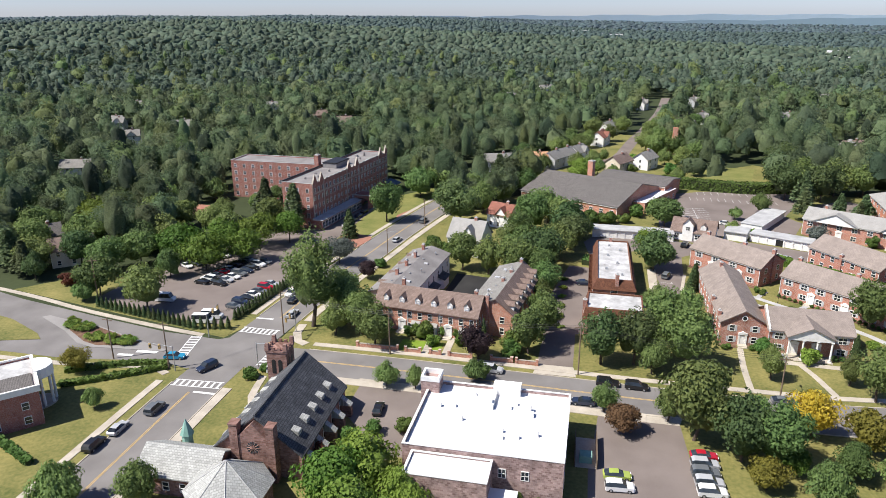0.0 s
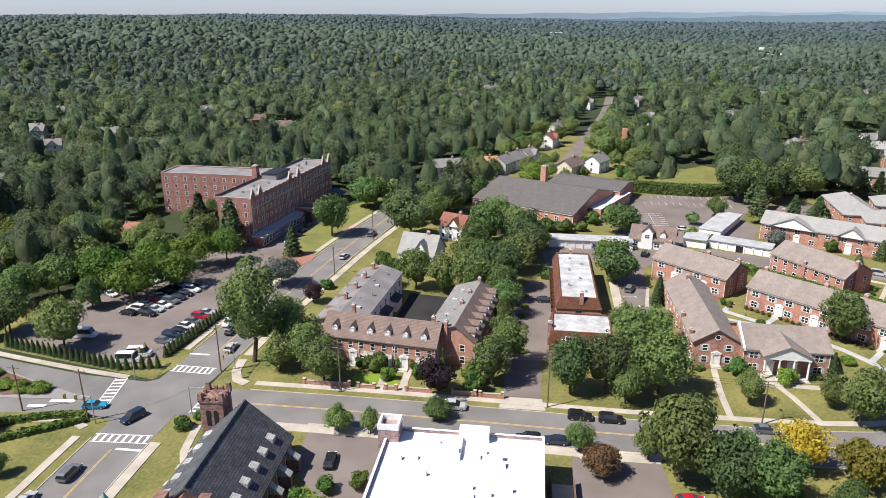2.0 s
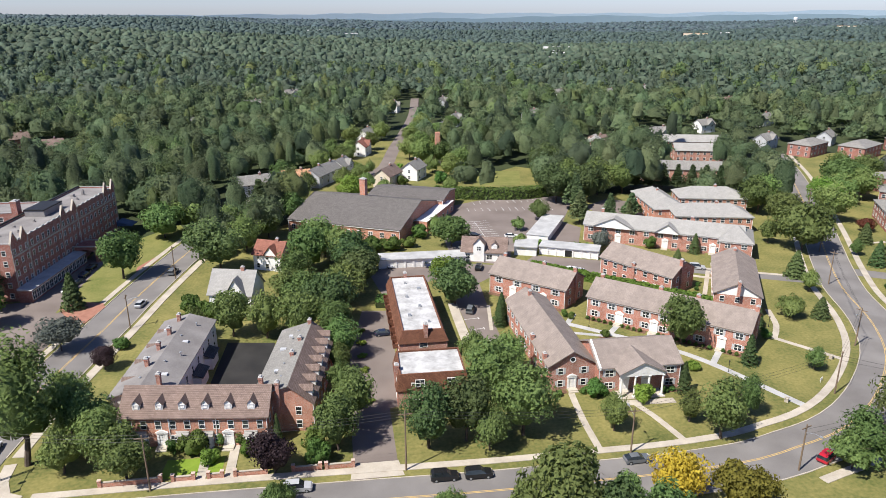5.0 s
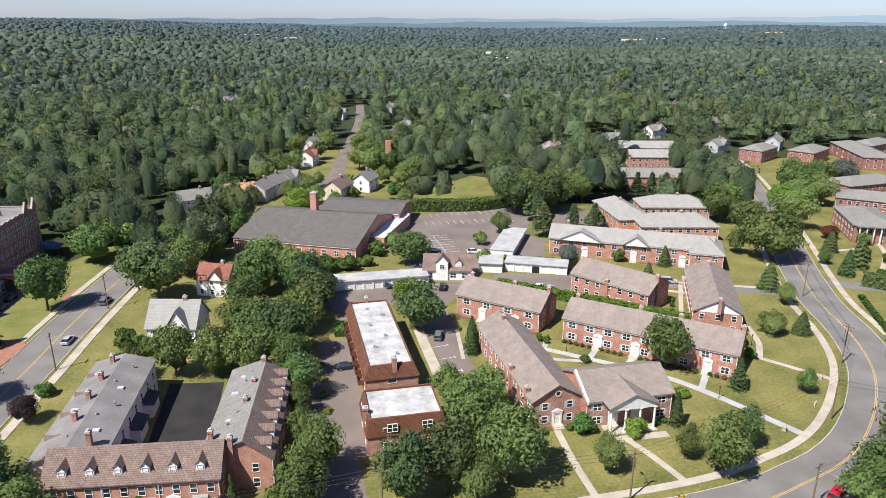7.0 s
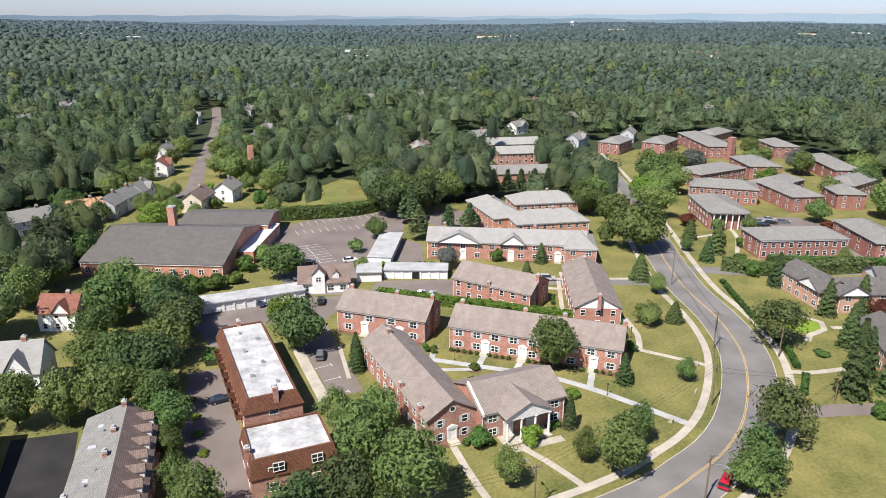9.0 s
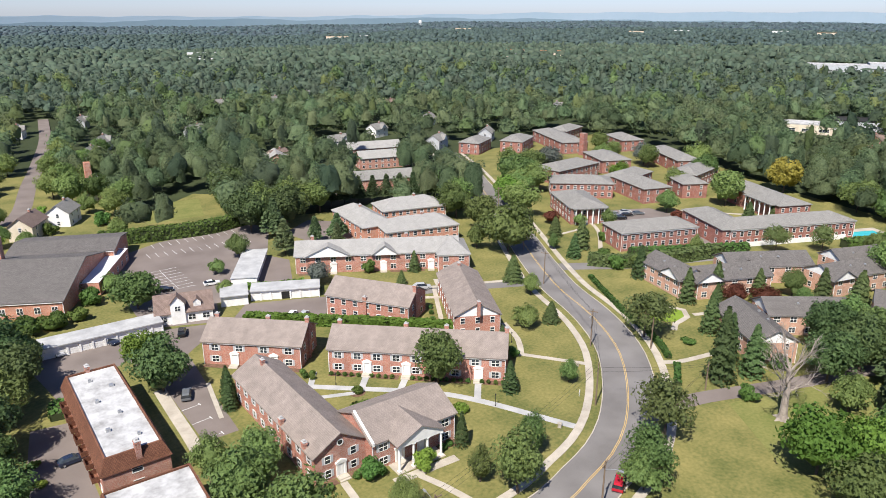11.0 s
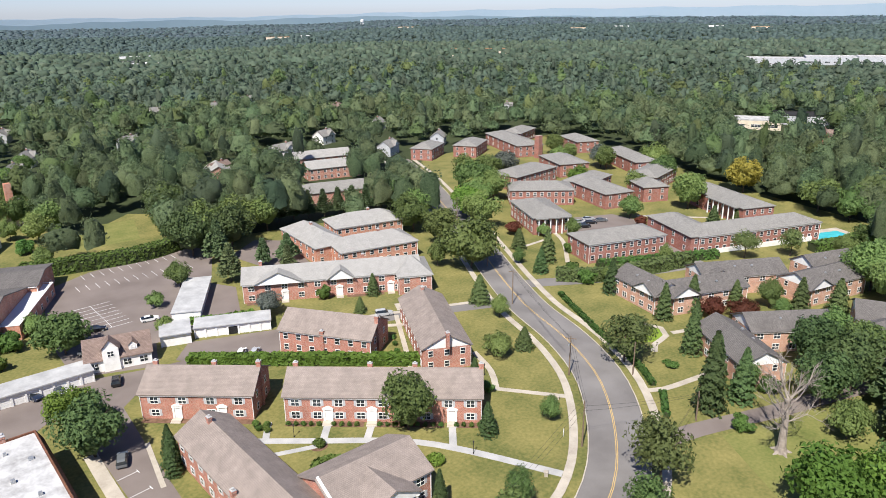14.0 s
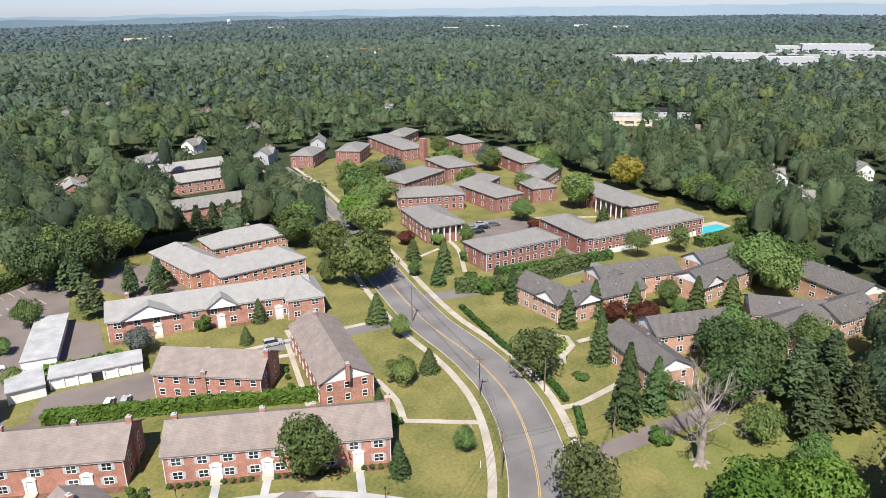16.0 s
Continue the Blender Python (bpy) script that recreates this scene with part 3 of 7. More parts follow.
def blob(rng, lobes, sub, keep=-0.5, jitter=0.05, mid=0.56, tall=0.43):
    """A lumpy crown body in a unit box: the outer skin of several lobes seen from the middle, open below."""
    bm = bmesh.new()
    bmesh.ops.create_icosphere(bm, subdivisions=sub, radius=1.0)
    v = np.array([p.co[:] for p in bm.verts])
    f = np.array([[q.index for q in p.verts] for p in bm.faces])
    bm.free()
    lc = rng.normal(0, 1, (lobes, 3))
    lc /= np.linalg.norm(lc, axis=1)[:, None]
    lc *= (0.45 + 0.2 * rng.random(lobes))[:, None]
    lr = 0.28 + 0.14 * rng.random(lobes)
    r = np.full(len(v), 0.62)
    for c, q in zip(lc, lr):
        dc = v @ c
        disc = dc * dc - c @ c + q * q
        r = np.maximum(r, np.where(disc > 0, dc + np.sqrt(np.maximum(disc, 0)), 0))
    r = r * (1 + rng.normal(0, jitter, len(v)))
    p = v * r[:, None]
    f = f[(v[f][:, :, 2] > keep).any(1)]
    used = np.unique(f)
    back = np.zeros(len(v), int)
    back[used] = np.arange(len(used))
    p = p[used]
    p[:, 2] = mid + p[:, 2] * tall
    return p, back[f]


def blobs_mesh(name, verts, faces, material):
    me = bpy.data.meshes.new(name)
    n, k = len(verts), len(faces)
    me.vertices.add(n), me.loops.add(3 * k), me.polygons.add(k)
    me.vertices.foreach_set("co", verts.astype(np.float32).ravel())
    me.loops.foreach_set("vertex_index", faces.astype(np.int32).ravel())
    me.polygons.foreach_set("loop_start", np.arange(0, 3 * k, 3, dtype=np.int32))
    me.polygons.foreach_set("use_smooth", np.ones(k, bool))
    me.update(calc_edges=True)
    me.materials.append(material)
    return me


def trunk_mesh(rng, r, h, spread=0.5, limbs=6, base=0.035, top=0.62, material=None):
    b = Build()
    a, z = Vector((0, 0, -0.15)), h * 0.28
    for i in range(3):
        c = Vector((rng.normal(0, 0.02) * h, rng.normal(0, 0.02) * h, h * top * (i + 1) / 3))
        b.tube(a, c, h * base * (1 - 0.28 * i), h * base * (0.72 - 0.28 * i), 8)
        a = c
    for i in range(limbs):
        t = 6.2832 * i / limbs + rng.random()
        z0 = h * (0.25 + 0.3 * rng.random())
        e = Vector((r * spread * math.cos(t), r * spread * math.sin(t), z0 + h * 0.22))
        b.tube((0, 0, z0), e, h * base * 0.4, h * base * 0.15, 5)
    return b.mesh("trunk", material or bark)


rng = np.random.default_rng(7)
CLOUDS = {"round": [leaf_cloud(rng, 30, 4200, 0.050) for _ in range(5)], "shrub": [leaf_cloud(rng, 14, 1300, 0.095, "shrub") for _ in range(3)],
          "cone": [leaf_cloud(rng, 1, 2000, 0.11, "cone") for _ in range(3)], "pine": [leaf_cloud(rng, 1, 2600, 0.10, "pine", 0.4) for _ in range(2)]}
SHAPE = {"c": "cone", "n": "pine", "s": "shrub"}
TREE_LABEL = {"d": ("dark green broadleaf tree", "tree"), "b": ("leafy green broadleaf tree", "tree"), "l": ("light green leafy tree", "tree"), "c": ("dark green conical evergreen", "evergreen"), "n": ("dark pine with tiered boughs", "pine tree"),
              "s": ("rounded dark green shrub", "shrub"), "k": ("grey green leafy tree", "tree"), "g": ("golden yellow leafy tree", "tree"), "o": ("bronze yellow leafy tree", "tree"),
              "u": ("russet brown leafy tree", "tree"), "p": ("dark purple leaved tree", "tree"), "r": ("bronze red ornamental tree", "tree"), "w": ("airy pale green tree", "tree"), "h": ("feathery light green locust tree", "tree")}
TREE_XY = []


def tree(x, y, h, r, kind="b", where="on the lawn", z=0.0):
    shape = SHAPE.get(kind, "round")
    if kind in "slrko" and h <= 4:
        shape = "shrub"
    i = int(rng.integers(0, len(CLOUDS[shape])))
    taper = shape == "round" and kind in "bdl" and h <= 10
    key = (kind, shape, i, round(r * 2) / 2, round(h / 2) * 2)
    if key not in MESHES:
        hh, rr = max(key[4], 1.6), max(key[3], 0.8)
        arr = cloud_arrays(*CLOUDS[shape][i], rr, hh)
        if kind in "hw":
            arr = arr[np.arange(len(arr)) % 4 > 0]
        if taper:
            arr = arr * np.concatenate([np.repeat((1.28 - 0.78 * np.clip(arr[..., 2:] / hh, 0, 1)), 2, -1), np.ones_like(arr[..., 2:])], -1)
        me = quads_mesh("crown", arr, LEAF[kind])
        if shape in ("round", "shrub") and kind not in "hw":
            body = blob(rng, 22, 3, -0.7, 0.08, *((0.56, 0.43) if shape == "round" else (0.45, 0.5)))
            pv = body[0] * np.array((rr, rr, hh)) * np.array((0.66, 0.66, 0.81))
            if taper:
                pv[:, :2] *= (1.28 - 0.78 * np.clip(pv[:, 2:] / hh, 0, 1))
            co = arr.reshape(-1, 3)
            n0 = len(co)
            me = blobs_mesh("crown", np.concatenate([co, pv]), np.concatenate([np.arange(n0).reshape(-1, 3), body[1] + n0]), LEAF[kind])
        MESHES[key] = (me, trunk_mesh(rng, rr, hh, 0.55, 6 if shape == "round" else 2, 0.022 if shape == "round" else 0.015, 0.62 if shape == "round" else 0.4), hh, rr)
    crown, trunk, hh, rr = MESHES[key]
    label, cat = TREE_LABEL[kind]
    if shape == "shrub":
        label, cat = ("rounded dark green shrub" if kind == "s" else {"l": "bright lime green shrub", "r": "bronze red shrub", "k": "grey green shrub", "o": "yellowish shrub"}[kind]), "shrub"
    ob = thing("shrub" if shape == "shrub" else "evergreen" if kind == "c" else "pine_tree" if kind == "n" else "tree", x, y, float(rng.random() * 360), f"{label} {where}", cat, "", z)
    ob.scale = (r / rr, r / rr, h / hh)
    part("trunk", trunk, None, ob, "brown bark trunk")
    part("crown", crown, None, ob)
    TREE_XY.append((x, y, r))
    return ob


# ---- ground, roads, pavements ----
CX, CY = 15.0, 20.0
AZ = [-100, -60, -40, -25, -14, -6, 3, 12, 22, 30, 38, 48, 60, 75, 100]
AH = [20, 42, 48, 46, 40, 24, 6, -6, -8, 2, 16, 20, 18, 16, 12]


def terrain(x, y):
    d = np.hypot(x - CX, y - CY)
    az = np.degrees(np.arctan2(x - CX, y - CY))
    h = np.interp(az, AZ, AH)
    far = np.interp(az, [-30, 20], [1500, 2700])
    t = np.clip((d - 520) / (far - 520), 0, 1)
    t = t * t * (3 - 2 * t)
    roll = 5 * np.sin(x / 170 + 1) * np.sin(y / 210) * np.clip((d - 450) / 500, 0, 1)
    return h * t + roll


gb = Build()
RINGS = [0, 120, 300, 420, 520, 620, 750, 900, 1100, 1300, 1500, 1750, 2000, 2300, 2600, 2900, 3300, 3800, 4300, 4850]
SEG = 120
pts = []
for r in RINGS:
    for k in range(SEG):
        a = 6.28318 * k / SEG
        px, py = CX + r * math.sin(a), CY + r * math.cos(a)
        pts.append((px, py, float(terrain(np.array(px), np.array(py))) if r > 420 else 0.0))
gb.v = pts
for i in range(len(RINGS) - 1):
    for k in range(SEG):
        a, b, c, d = i * SEG + k, i * SEG + (k + 1) % SEG, (i + 1) * SEG + (k + 1) % SEG, (i + 1) * SEG + k
        gb.f.append((b, a, d, c) if i else (a, d, c))
        gb.m.append(0)
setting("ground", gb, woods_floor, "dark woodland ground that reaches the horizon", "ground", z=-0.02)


def patch(name, pts, material, label, category="ground", z0=-0.1, z1=0.0):
    return setting(name, Build().prism(pts, z0, z1), material, label, category)


patch("lawn", [(-52, 10), (-52, 93.5), (-50, 96), (-48, 125), (-42, 185), (-28, 235), (40, 300), (108, 282), (190, 262), (215, 300), (260, 340), (365, 340), (345, 255), (312, 178), (295, 120), (240, 95), (215, 60), (150, 50), (110, 20)], grass, "sunburnt green and straw coloured lawn", "lawn")
patch("lawn", [(-135, 124.5), (-62.5, 107.5), (-59, 117), (-48, 190), (-60, 258), (-78, 192), (-112, 150)], grass, "thin grass round the parking lot", "lawn")
patch("lawn", [(-140, 20), (-140, 92), (-62, 93.5), (-62, 20)], grass, "sunburnt lawn beside the road", "lawn")
patch("lawn", [(-62, 185), (-50, 188), (-37, 240), (-45, 262), (-60, 240)], fresh_grass, "green lawn in front of the tall brick building", "lawn", z1=0.015)
patch("lawn", [(-6, 295), (8, 286), (66, 286), (74, 320), (66, 350), (90, 440), (60, 440), (18, 400), (2, 340)], grass, "worn garden ground round the street houses", "lawn", z1=0.011)
patch("lawn", [(66, 284), (108, 282), (120, 318), (101, 337), (70, 310)], grass, "rough grass round the field", "lawn", z1=0.009)
patch("lawn", [(72, 301), (75, 322), (84, 329), (100, 327), (93, 300)], fresh_grass, "bright green field among the trees", "lawn", z1=0.015)
patch("lawn", [(118, 82), (130, 100), (147, 94), (170, 85), (165, 70), (130, 68)], fresh_grass, "mown green lawn round a bare tree", "lawn", z1=0.012)

ROAD_A = smooth_line([(-57.3, -120), (-57.2, 30), (-57.0, 89), (-54.5, 116), (-52.4, 137), (-50, 153), (-46.7, 173), (-43, 197), (-36.5, 230), (-29, 258), (-18, 290), (-2, 330)])
ROAD_B = smooth_line([(-58, 100.8), (-20, 100.0), (4.5, 99.0), (33, 97.6), (50, 97.3), (67, 97.2), (80.4, 98.2), (89, 100.3), (97.8, 102.8), (106.9, 107.3), (116.7, 114.5), (126.2, 123.4), (132.8, 131.4), (138.4, 140.8), (142.6, 149.8), (148.6, 165.5), (158.5, 184), (168, 200), (181, 222), (200, 256), (224, 300), (245, 345)])
ROAD_D = [(-58, 110), (-63.2, 106.4), (-78, 107.8), (-97.3, 112), (-127, 119), (-175, 134), (-175, 96), (-125, 92), (-92.6, 91.2), (-71, 94), (-63, 92), (-58, 95)]
ROAD_N = smooth_line([(26, 330), (36, 345), (46, 395), (58, 450), (72, 520), (86, 620)])
SIDE_E = smooth_line([(155, 180), (166, 173.5), (179.5, 164.6), (196, 158), (215, 150)])
SIDE_W = smooth_line([(150, 169), (142, 174), (135, 177.5), (121.4, 184), (109, 189), (98, 194)])
DRIVE = smooth_line([(118, 107), (128, 104.3), (146, 97), (165, 90), (185, 80)])
road = Build()
ribbon(road, ROAD_A, 5.6, -5.6, -0.2, 0.030)
setting("road", road, asphalt, "grey asphalt two lane main road", "road")
road = Build()
ribbon(road, ROAD_B, 5.0, -5.8, -0.2, 0.036)
setting("road", road, asphalt, "grey asphalt street that curves uphill", "road")
setting("road", Build().prism(ROAD_D[::-1], -0.2, 0.026), asphalt, "wide grey asphalt road fork", "road")
street = Build()
st_side = sides(ROAD_N)
for i in range(len(ROAD_N) - 1):
    q = [ROAD_N[i] - st_side[i] * 3.4, ROAD_N[i + 1] - st_side[i + 1] * 3.4, ROAD_N[i + 1] + st_side[i + 1] * 3.4, ROAD_N[i] + st_side[i] * 3.4]
    hz = [float(terrain(np.array(ROAD_N[k].x), np.array(ROAD_N[k].y))) if ROAD_N[k].y > 436 else 0.0 for k in (i, i + 1, i + 1, i)]
    street.hexa([(p.x, p.y, h - 0.4) for p, h in zip(q, hz)], [(p.x, p.y, h + 0.03 + min(0.5, max(0.0, p.y - 430) * 0.01)) for p, h in zip(q, hz)])
setting("road", street, lot_asphalt, "brownish asphalt residential street among trees", "road")
for line, w, zz in ((SIDE_E, 3.0, 0.028), (SIDE_W, 2.8, 0.027), (DRIVE, 2.1, 0.025)):
    b = Build()
    ribbon(b, line, w, -w, -0.2, zz)
    setting("road", b, lot_asphalt if w < 2.5 else asphalt, "narrow asphalt side street", "road")


def cut(line, y0=None, y1=None, x0=None, x1=None):
    return [p for p in line if (y0 is None or p.y >= y0) and (y1 is None or p.y <= y1) and (x0 is None or p.x >= x0) and (x1 is None or p.x <= x1)]


# kerbs, verges and pavements along the roads: line, side, distance, width
A_S, A_N = cut(ROAD_A, 20, 87), cut(ROAD_A, 117, 290)
B_W, B_E = cut(ROAD_B, None, None, -44, 300), cut(ROAD_B, None, None, 22, 300)
for line, off, s in ((A_S, 5.6, 1), (A_S, 5.6, -1), (A_N, 5.6, 1), (A_N, 5.6, -1), (B_W, 5.0, 1), (B_W, 5.8, -1)):
    k = Build()
    ribbon(k, line, s * off + (0.2 if s > 0 else 0), s * off - (0 if s > 0 else 0.2), -0.1, 0.14)
    setting("kerb", k, concrete, "pale concrete kerb", "kerb")
for line, a, b in ((A_S, 9.4, 7.8), (A_S, -5.9, -7.9), (A_N, 8.3, 6.7), (A_N, -6.6, -8.6), (cut(ROAD_B, x0=-44, x1=250), 8.6, 7.0), (cut(ROAD_B, x0=-44, x1=36), -5.9, -8.2), (cut(ROAD_B, x0=84, x1=300), -7.6, -9.3)):
    p = Build()
    ribbon(p, line, a, b, -0.1, 0.12)
    setting("pavement", p, concrete, "pale concrete pavement beside the road", "pavement")
for line, o in ((cut(ROAD_A, 20, 84), 0), (cut(ROAD_A, 120, 300), 0), (cut(ROAD_B, x0=-42, x1=260), 0)):
    y = Build()
    ribbon(y, line, o + 0.22, o + 0.07, 0.03, 0.046), ribbon(y, line, o - 0.07, o - 0.22, 0.03, 0.046)
    setting("centre_line", y, yellow_paint, "double yellow line on the road", "road marking")


def crosswalk(x, y, rz, n, step, w, length):
    ob = thing("crosswalk", x, y, rz, "white striped pedestrian crossing on asphalt", "crosswalk", "", 0.0, "structure")
    bar = Build().box(-w / 2, -length / 2, 0.02, w / 2, length / 2, 0.052).mesh("stripe", white_paint_road)
    for i in range(n):
        part("stripe", bar, None, ob, "", pose((i - (n - 1) / 2) * step, 0, 0))
    for s in (-1, 1):
        part("border_line", Build().box(-n * step / 2, s * length / 2 - 0.1, 0.02, n * step / 2, s * length / 2 + 0.1, 0.055), white_paint_road, ob)


crosswalk(-57.2, 86.4, 2, 8, 1.35, 0.5, 2.4)
crosswalk(-55.8, 112.4, -3, 8, 1.2, 0.5, 2.6)
crosswalk(-68.2, 101.8, 100, 8, 1.35, 0.5, 2.4)
crosswalk(-47.5, 100.5, 88, 7, 1.3, 0.5, 2.4)


def marking(x, y, rz, w, l):
    ob = setting("stop_line", Build().box(-w / 2, -l / 2, 0.02, w / 2, l / 2, 0.056), white_paint_road, "white painted stop line on asphalt", "road marking")
    ob.matrix_basis = pose(x, y, 0, 0, 0, rz)


marking(-54.0, 83.3, 0, 4.8, 0.6)
marking(-57.6, 119.4, 0, 4.6, 0.6)
marking(-76, 97.5, 5, 5.0, 1.2)
marking(-81, 100.2, 8, 4.0, 1.0)
marking(-80, 95.2, 6, 3.6, 0.9)
patch("traffic_island", [(-113.4, 109.6), (-112, 110.8), (-109.7, 110.2), (-104.4, 109), (-95.7, 107.5), (-80.3, 101.9), (-72, 98.9), (-72.4, 98.2), (-80.4, 97.7), (-90.4, 97), (-94.5, 98.2), (-102, 103.5)], island_asphalt, "paved traffic island with planting", "traffic island", z1=0.16)
patch("planting_bed", [(-106, 108.4), (-104, 108.7), (-95.7, 107), (-80.5, 101.4), (-80.6, 99.6), (-89.5, 98), (-93.5, 99.2), (-101, 104)], mulch, "mulched bed on the traffic island", "planting bed", z1=0.2)

patch("lawn", [(-104.5, 98.4), (-107.5, 101), (-119.7, 107), (-126, 108.6), (-150, 108.6), (-150, 96.6), (-113.4, 96)], grass, "grass triangle between two roads", "lawn", z1=0.15)
LOTS = {
    "west": [(-108, 122), (-70, 113.5), (-66, 115), (-60.5, 143), (-57, 165), (-56.5, 186), (-64, 196), (-82, 192), (-96, 170), (-106, 148)],
    "hotel": [(-72, 190), (-58, 186), (-56, 200), (-56, 228), (-62, 240), (-66, 232)],
    "flats": [(11, 104), (18.6, 104), (18.8, 125), (22, 126), (22.4, 172), (16, 173), (12, 150), (11.2, 120)],
    "lane": [(41, 150), (47.5, 150), (48.8, 172), (50, 187), (63, 199), (66, 196), (70, 198), (60, 200), (48, 204), (24, 206), (20, 197), (22.5, 180), (38, 192), (41, 180)],
    "garage_court": [(66, 200), (72, 207), (91, 199), (98, 196), (86, 188), (76, 186)],
    "school": [(46, 207), (47, 241), (57, 270), (69, 276), (102, 278), (107, 271), (93, 241), (97, 233), (90, 216), (80, 214), (66, 212), (62, 200)],
    "apartments": [(112, 238), (108, 260), (122, 270), (130, 262), (124, 236)],
    "courtyard": [(-18, 128), (-7, 126), (-5, 158), (-16, 160)],
    "hall": [(-24, 94.5), (-9, 94.5), (-8, 70), (-13, 70), (-24, 82)],
    "south": [(24, 92), (38.5, 92), (40, 60), (22, 40), (22, 72)],
    "red_court": [(213, 200), (222, 212), (240, 203), (240, 190), (226, 180), (214, 186)],
    "red_lane": [(214, 163), (226, 180), (229, 178), (217, 154), (205, 158)],
}
for n_lot, (key, pts) in enumerate(LOTS.items()):
    patch("parking_lot" if key in ("west", "school", "south", "flats", "red_court") else "driveway", pts, black_asphalt if key == "courtyard" else lot_asphalt, "fresh black asphalt courtyard" if key == "courtyard" else "worn brownish asphalt parking lot", "parking lot", z1=0.012 + 0.0013 * n_lot)
stalls = Build()
for i in range(13):
    stalls.box(-0.06, -2.4, 0, 0.06, 2.4, 0.01)
    for k in range(len(stalls.v) - 8, len(stalls.v)):
        v = stalls.v[k]
        stalls.v[k] = (v[0] + 62 + i * 2.7, v[1] + 263 - i * 0.25, v[2] + 0.02)
for i in range(11):
    for yy in (272.5,):
        stalls.box(66 + i * 2.8 - 0.06, yy - 2.2, 0.02, 66 + i * 2.8 + 0.06, yy + 2.2, 0.03)
for i in range(8):
    stalls.box(56, 229 + i * 2.6 - 0.06, 0.02, 66, 229 + i * 2.6 + 0.06, 0.03)
stalls.box(61 - 0.06, 229, 0.021, 61 + 0.06, 229 + 18.3, 0.031)
setting("stall_lines", stalls, white_paint_road, "white parking stall lines", "road marking", "stuff")
patch("planting_bed", [(-61.5, 186.5), (-61, 190), (-57, 191.2), (-51.5, 189.4), (-50.3, 186.6), (-52.4, 177), (-55.6, 177.6)], red_gravel, "reddish mulch island with a low kerb by the road", "planting bed", z1=0.16)
patch("planting_bed", [(-49, 213.5), (-49.4, 217), (-46.2, 225.3), (-44.6, 223.2), (-47, 213)], red_gravel, "reddish mulch bed beside the pavement", "planting bed", z1=0.1)
patch("hotel_pool_deck", [(-135, 205), (-118, 203), (-116, 216), (-134, 218)], red_gravel, "pinkish paved terrace among trees", "terrace", z1=0.02)


PATHS = []


def path(pts, w, material=concrete, label="pale concrete footpath across the lawn"):
    b = Build()
    PATHS.append(w)
    ribbon(b, smooth_line(pts, 3), w / 2, -w / 2, -0.05, 0.06 + 0.0015 * len(PATHS))
    setting("footpath", b, material, label, "footpath")


path([(54.2, 105.5), (54.6, 115), (55.6, 124.5)], 1.3)
path([(70.3, 105.5), (68.4, 114), (66.5, 119.5)], 1.3)
path([(62.5, 119.4), (75, 118.6)], 1.8)
path([(63.6, 158.4), (73, 150), (84.4, 139.5), (90.8, 130.2), (99, 112.8)], 1.7, grey_walk, "grey concrete footpath through the lawn")
path([(78.0, 154.0), (74.2, 149.8)], 1.4, grey_walk), path([(84.2, 148.0), (79.8, 143.8)], 1.4, grey_walk), path([(95.5, 137.3), (90.4, 131.4)], 1.4, grey_walk)
path([(64, 151.9), (72.2, 148.5)], 1.2, grey_walk)
path([(69.2, 161.8), (66, 157)], 1.3, grey_walk)
path([(111, 141), (120, 128.2)], 1.3), path([(119.5, 156), (116, 147), (111.5, 141)], 1.4)
path([(133, 119.3), (137, 116.7), (146.5, 114.4), (158, 112)], 1.5)
path([(150.5, 127.5), (154, 129.5), (160, 130.2), (163, 133.5), (161.5, 138.5), (157, 141.5)], 1.5), path([(162.4, 130.1), (168.5, 127.4)], 1.5)
patch("lawn", [(157 + 5.2 * math.cos(k * 0.3927), 134.6 + 4.4 * math.sin(k * 0.3927)) for k in range(16)], bright_grass, "round bright green lawn inside a curved path", "lawn", z1=0.03)
path([(109.5, 184), (117.5, 178.8)], 1.5), path([(102.5, 158), (119, 185)], 1.2), path([(106, 199), (103.5, 194)], 1.6), path([(124, 191), (122, 187)], 1.6)
path([(101, 194.5), (122, 185.6), (140, 177.5)], 1.4)
patch('lawn', [(-21, 109.6), (-11, 109.2), (-10.8, 114.4), (-20.6, 114.8)], bright_grass, 'watered bright green front lawn', 'lawn', z1=0.02)
path([(-46.9, 118), (-46.4, 113), (-44.6, 109.2), (-42, 107.9)], 2.0, concrete, 'pale concrete pavement round the street corner')
path([(38.9, 146), (39.3, 152), (39.6, 165), (39.9, 174)], 2.4), path([(46.4, 156), (49, 171)], 0.9)
path([(-45.2, 92), (-44, 84), (-42, 80)], 1.5), path([(-14.2, 107), (-14, 120)], 1.6), path([(-9.6, 107), (-9.4, 118)], 1.6)
path([(-175, 132), (-129.2, 122), (-110.4, 116.8), (-99.5, 114), (-80.9, 110), (-68, 107.8)], 1.5, concrete, "pale concrete pavement beside the road")
path([(-66, 89), (-70, 91.2), (-92, 88.9), (-125, 89.2)], 1.6)
patch("apron", [(10.4, 104.2), (19.4, 104.0), (18.8, 108.2), (11, 108.4)], concrete, "pale concrete driveway apron", "driveway", z1=0.05)
patch("apron", [(25, 89.4), (38.5, 89.2), (39.5, 92.2), (24.4, 92.4)], concrete, "pale concrete driveway apron", "driveway", z1=0.05)
patch("apron", [(-24, 92.6), (-9.5, 92), (-9, 94.4), (-25, 95)], concrete, "pale concrete driveway apron", "driveway", z1=0.05)
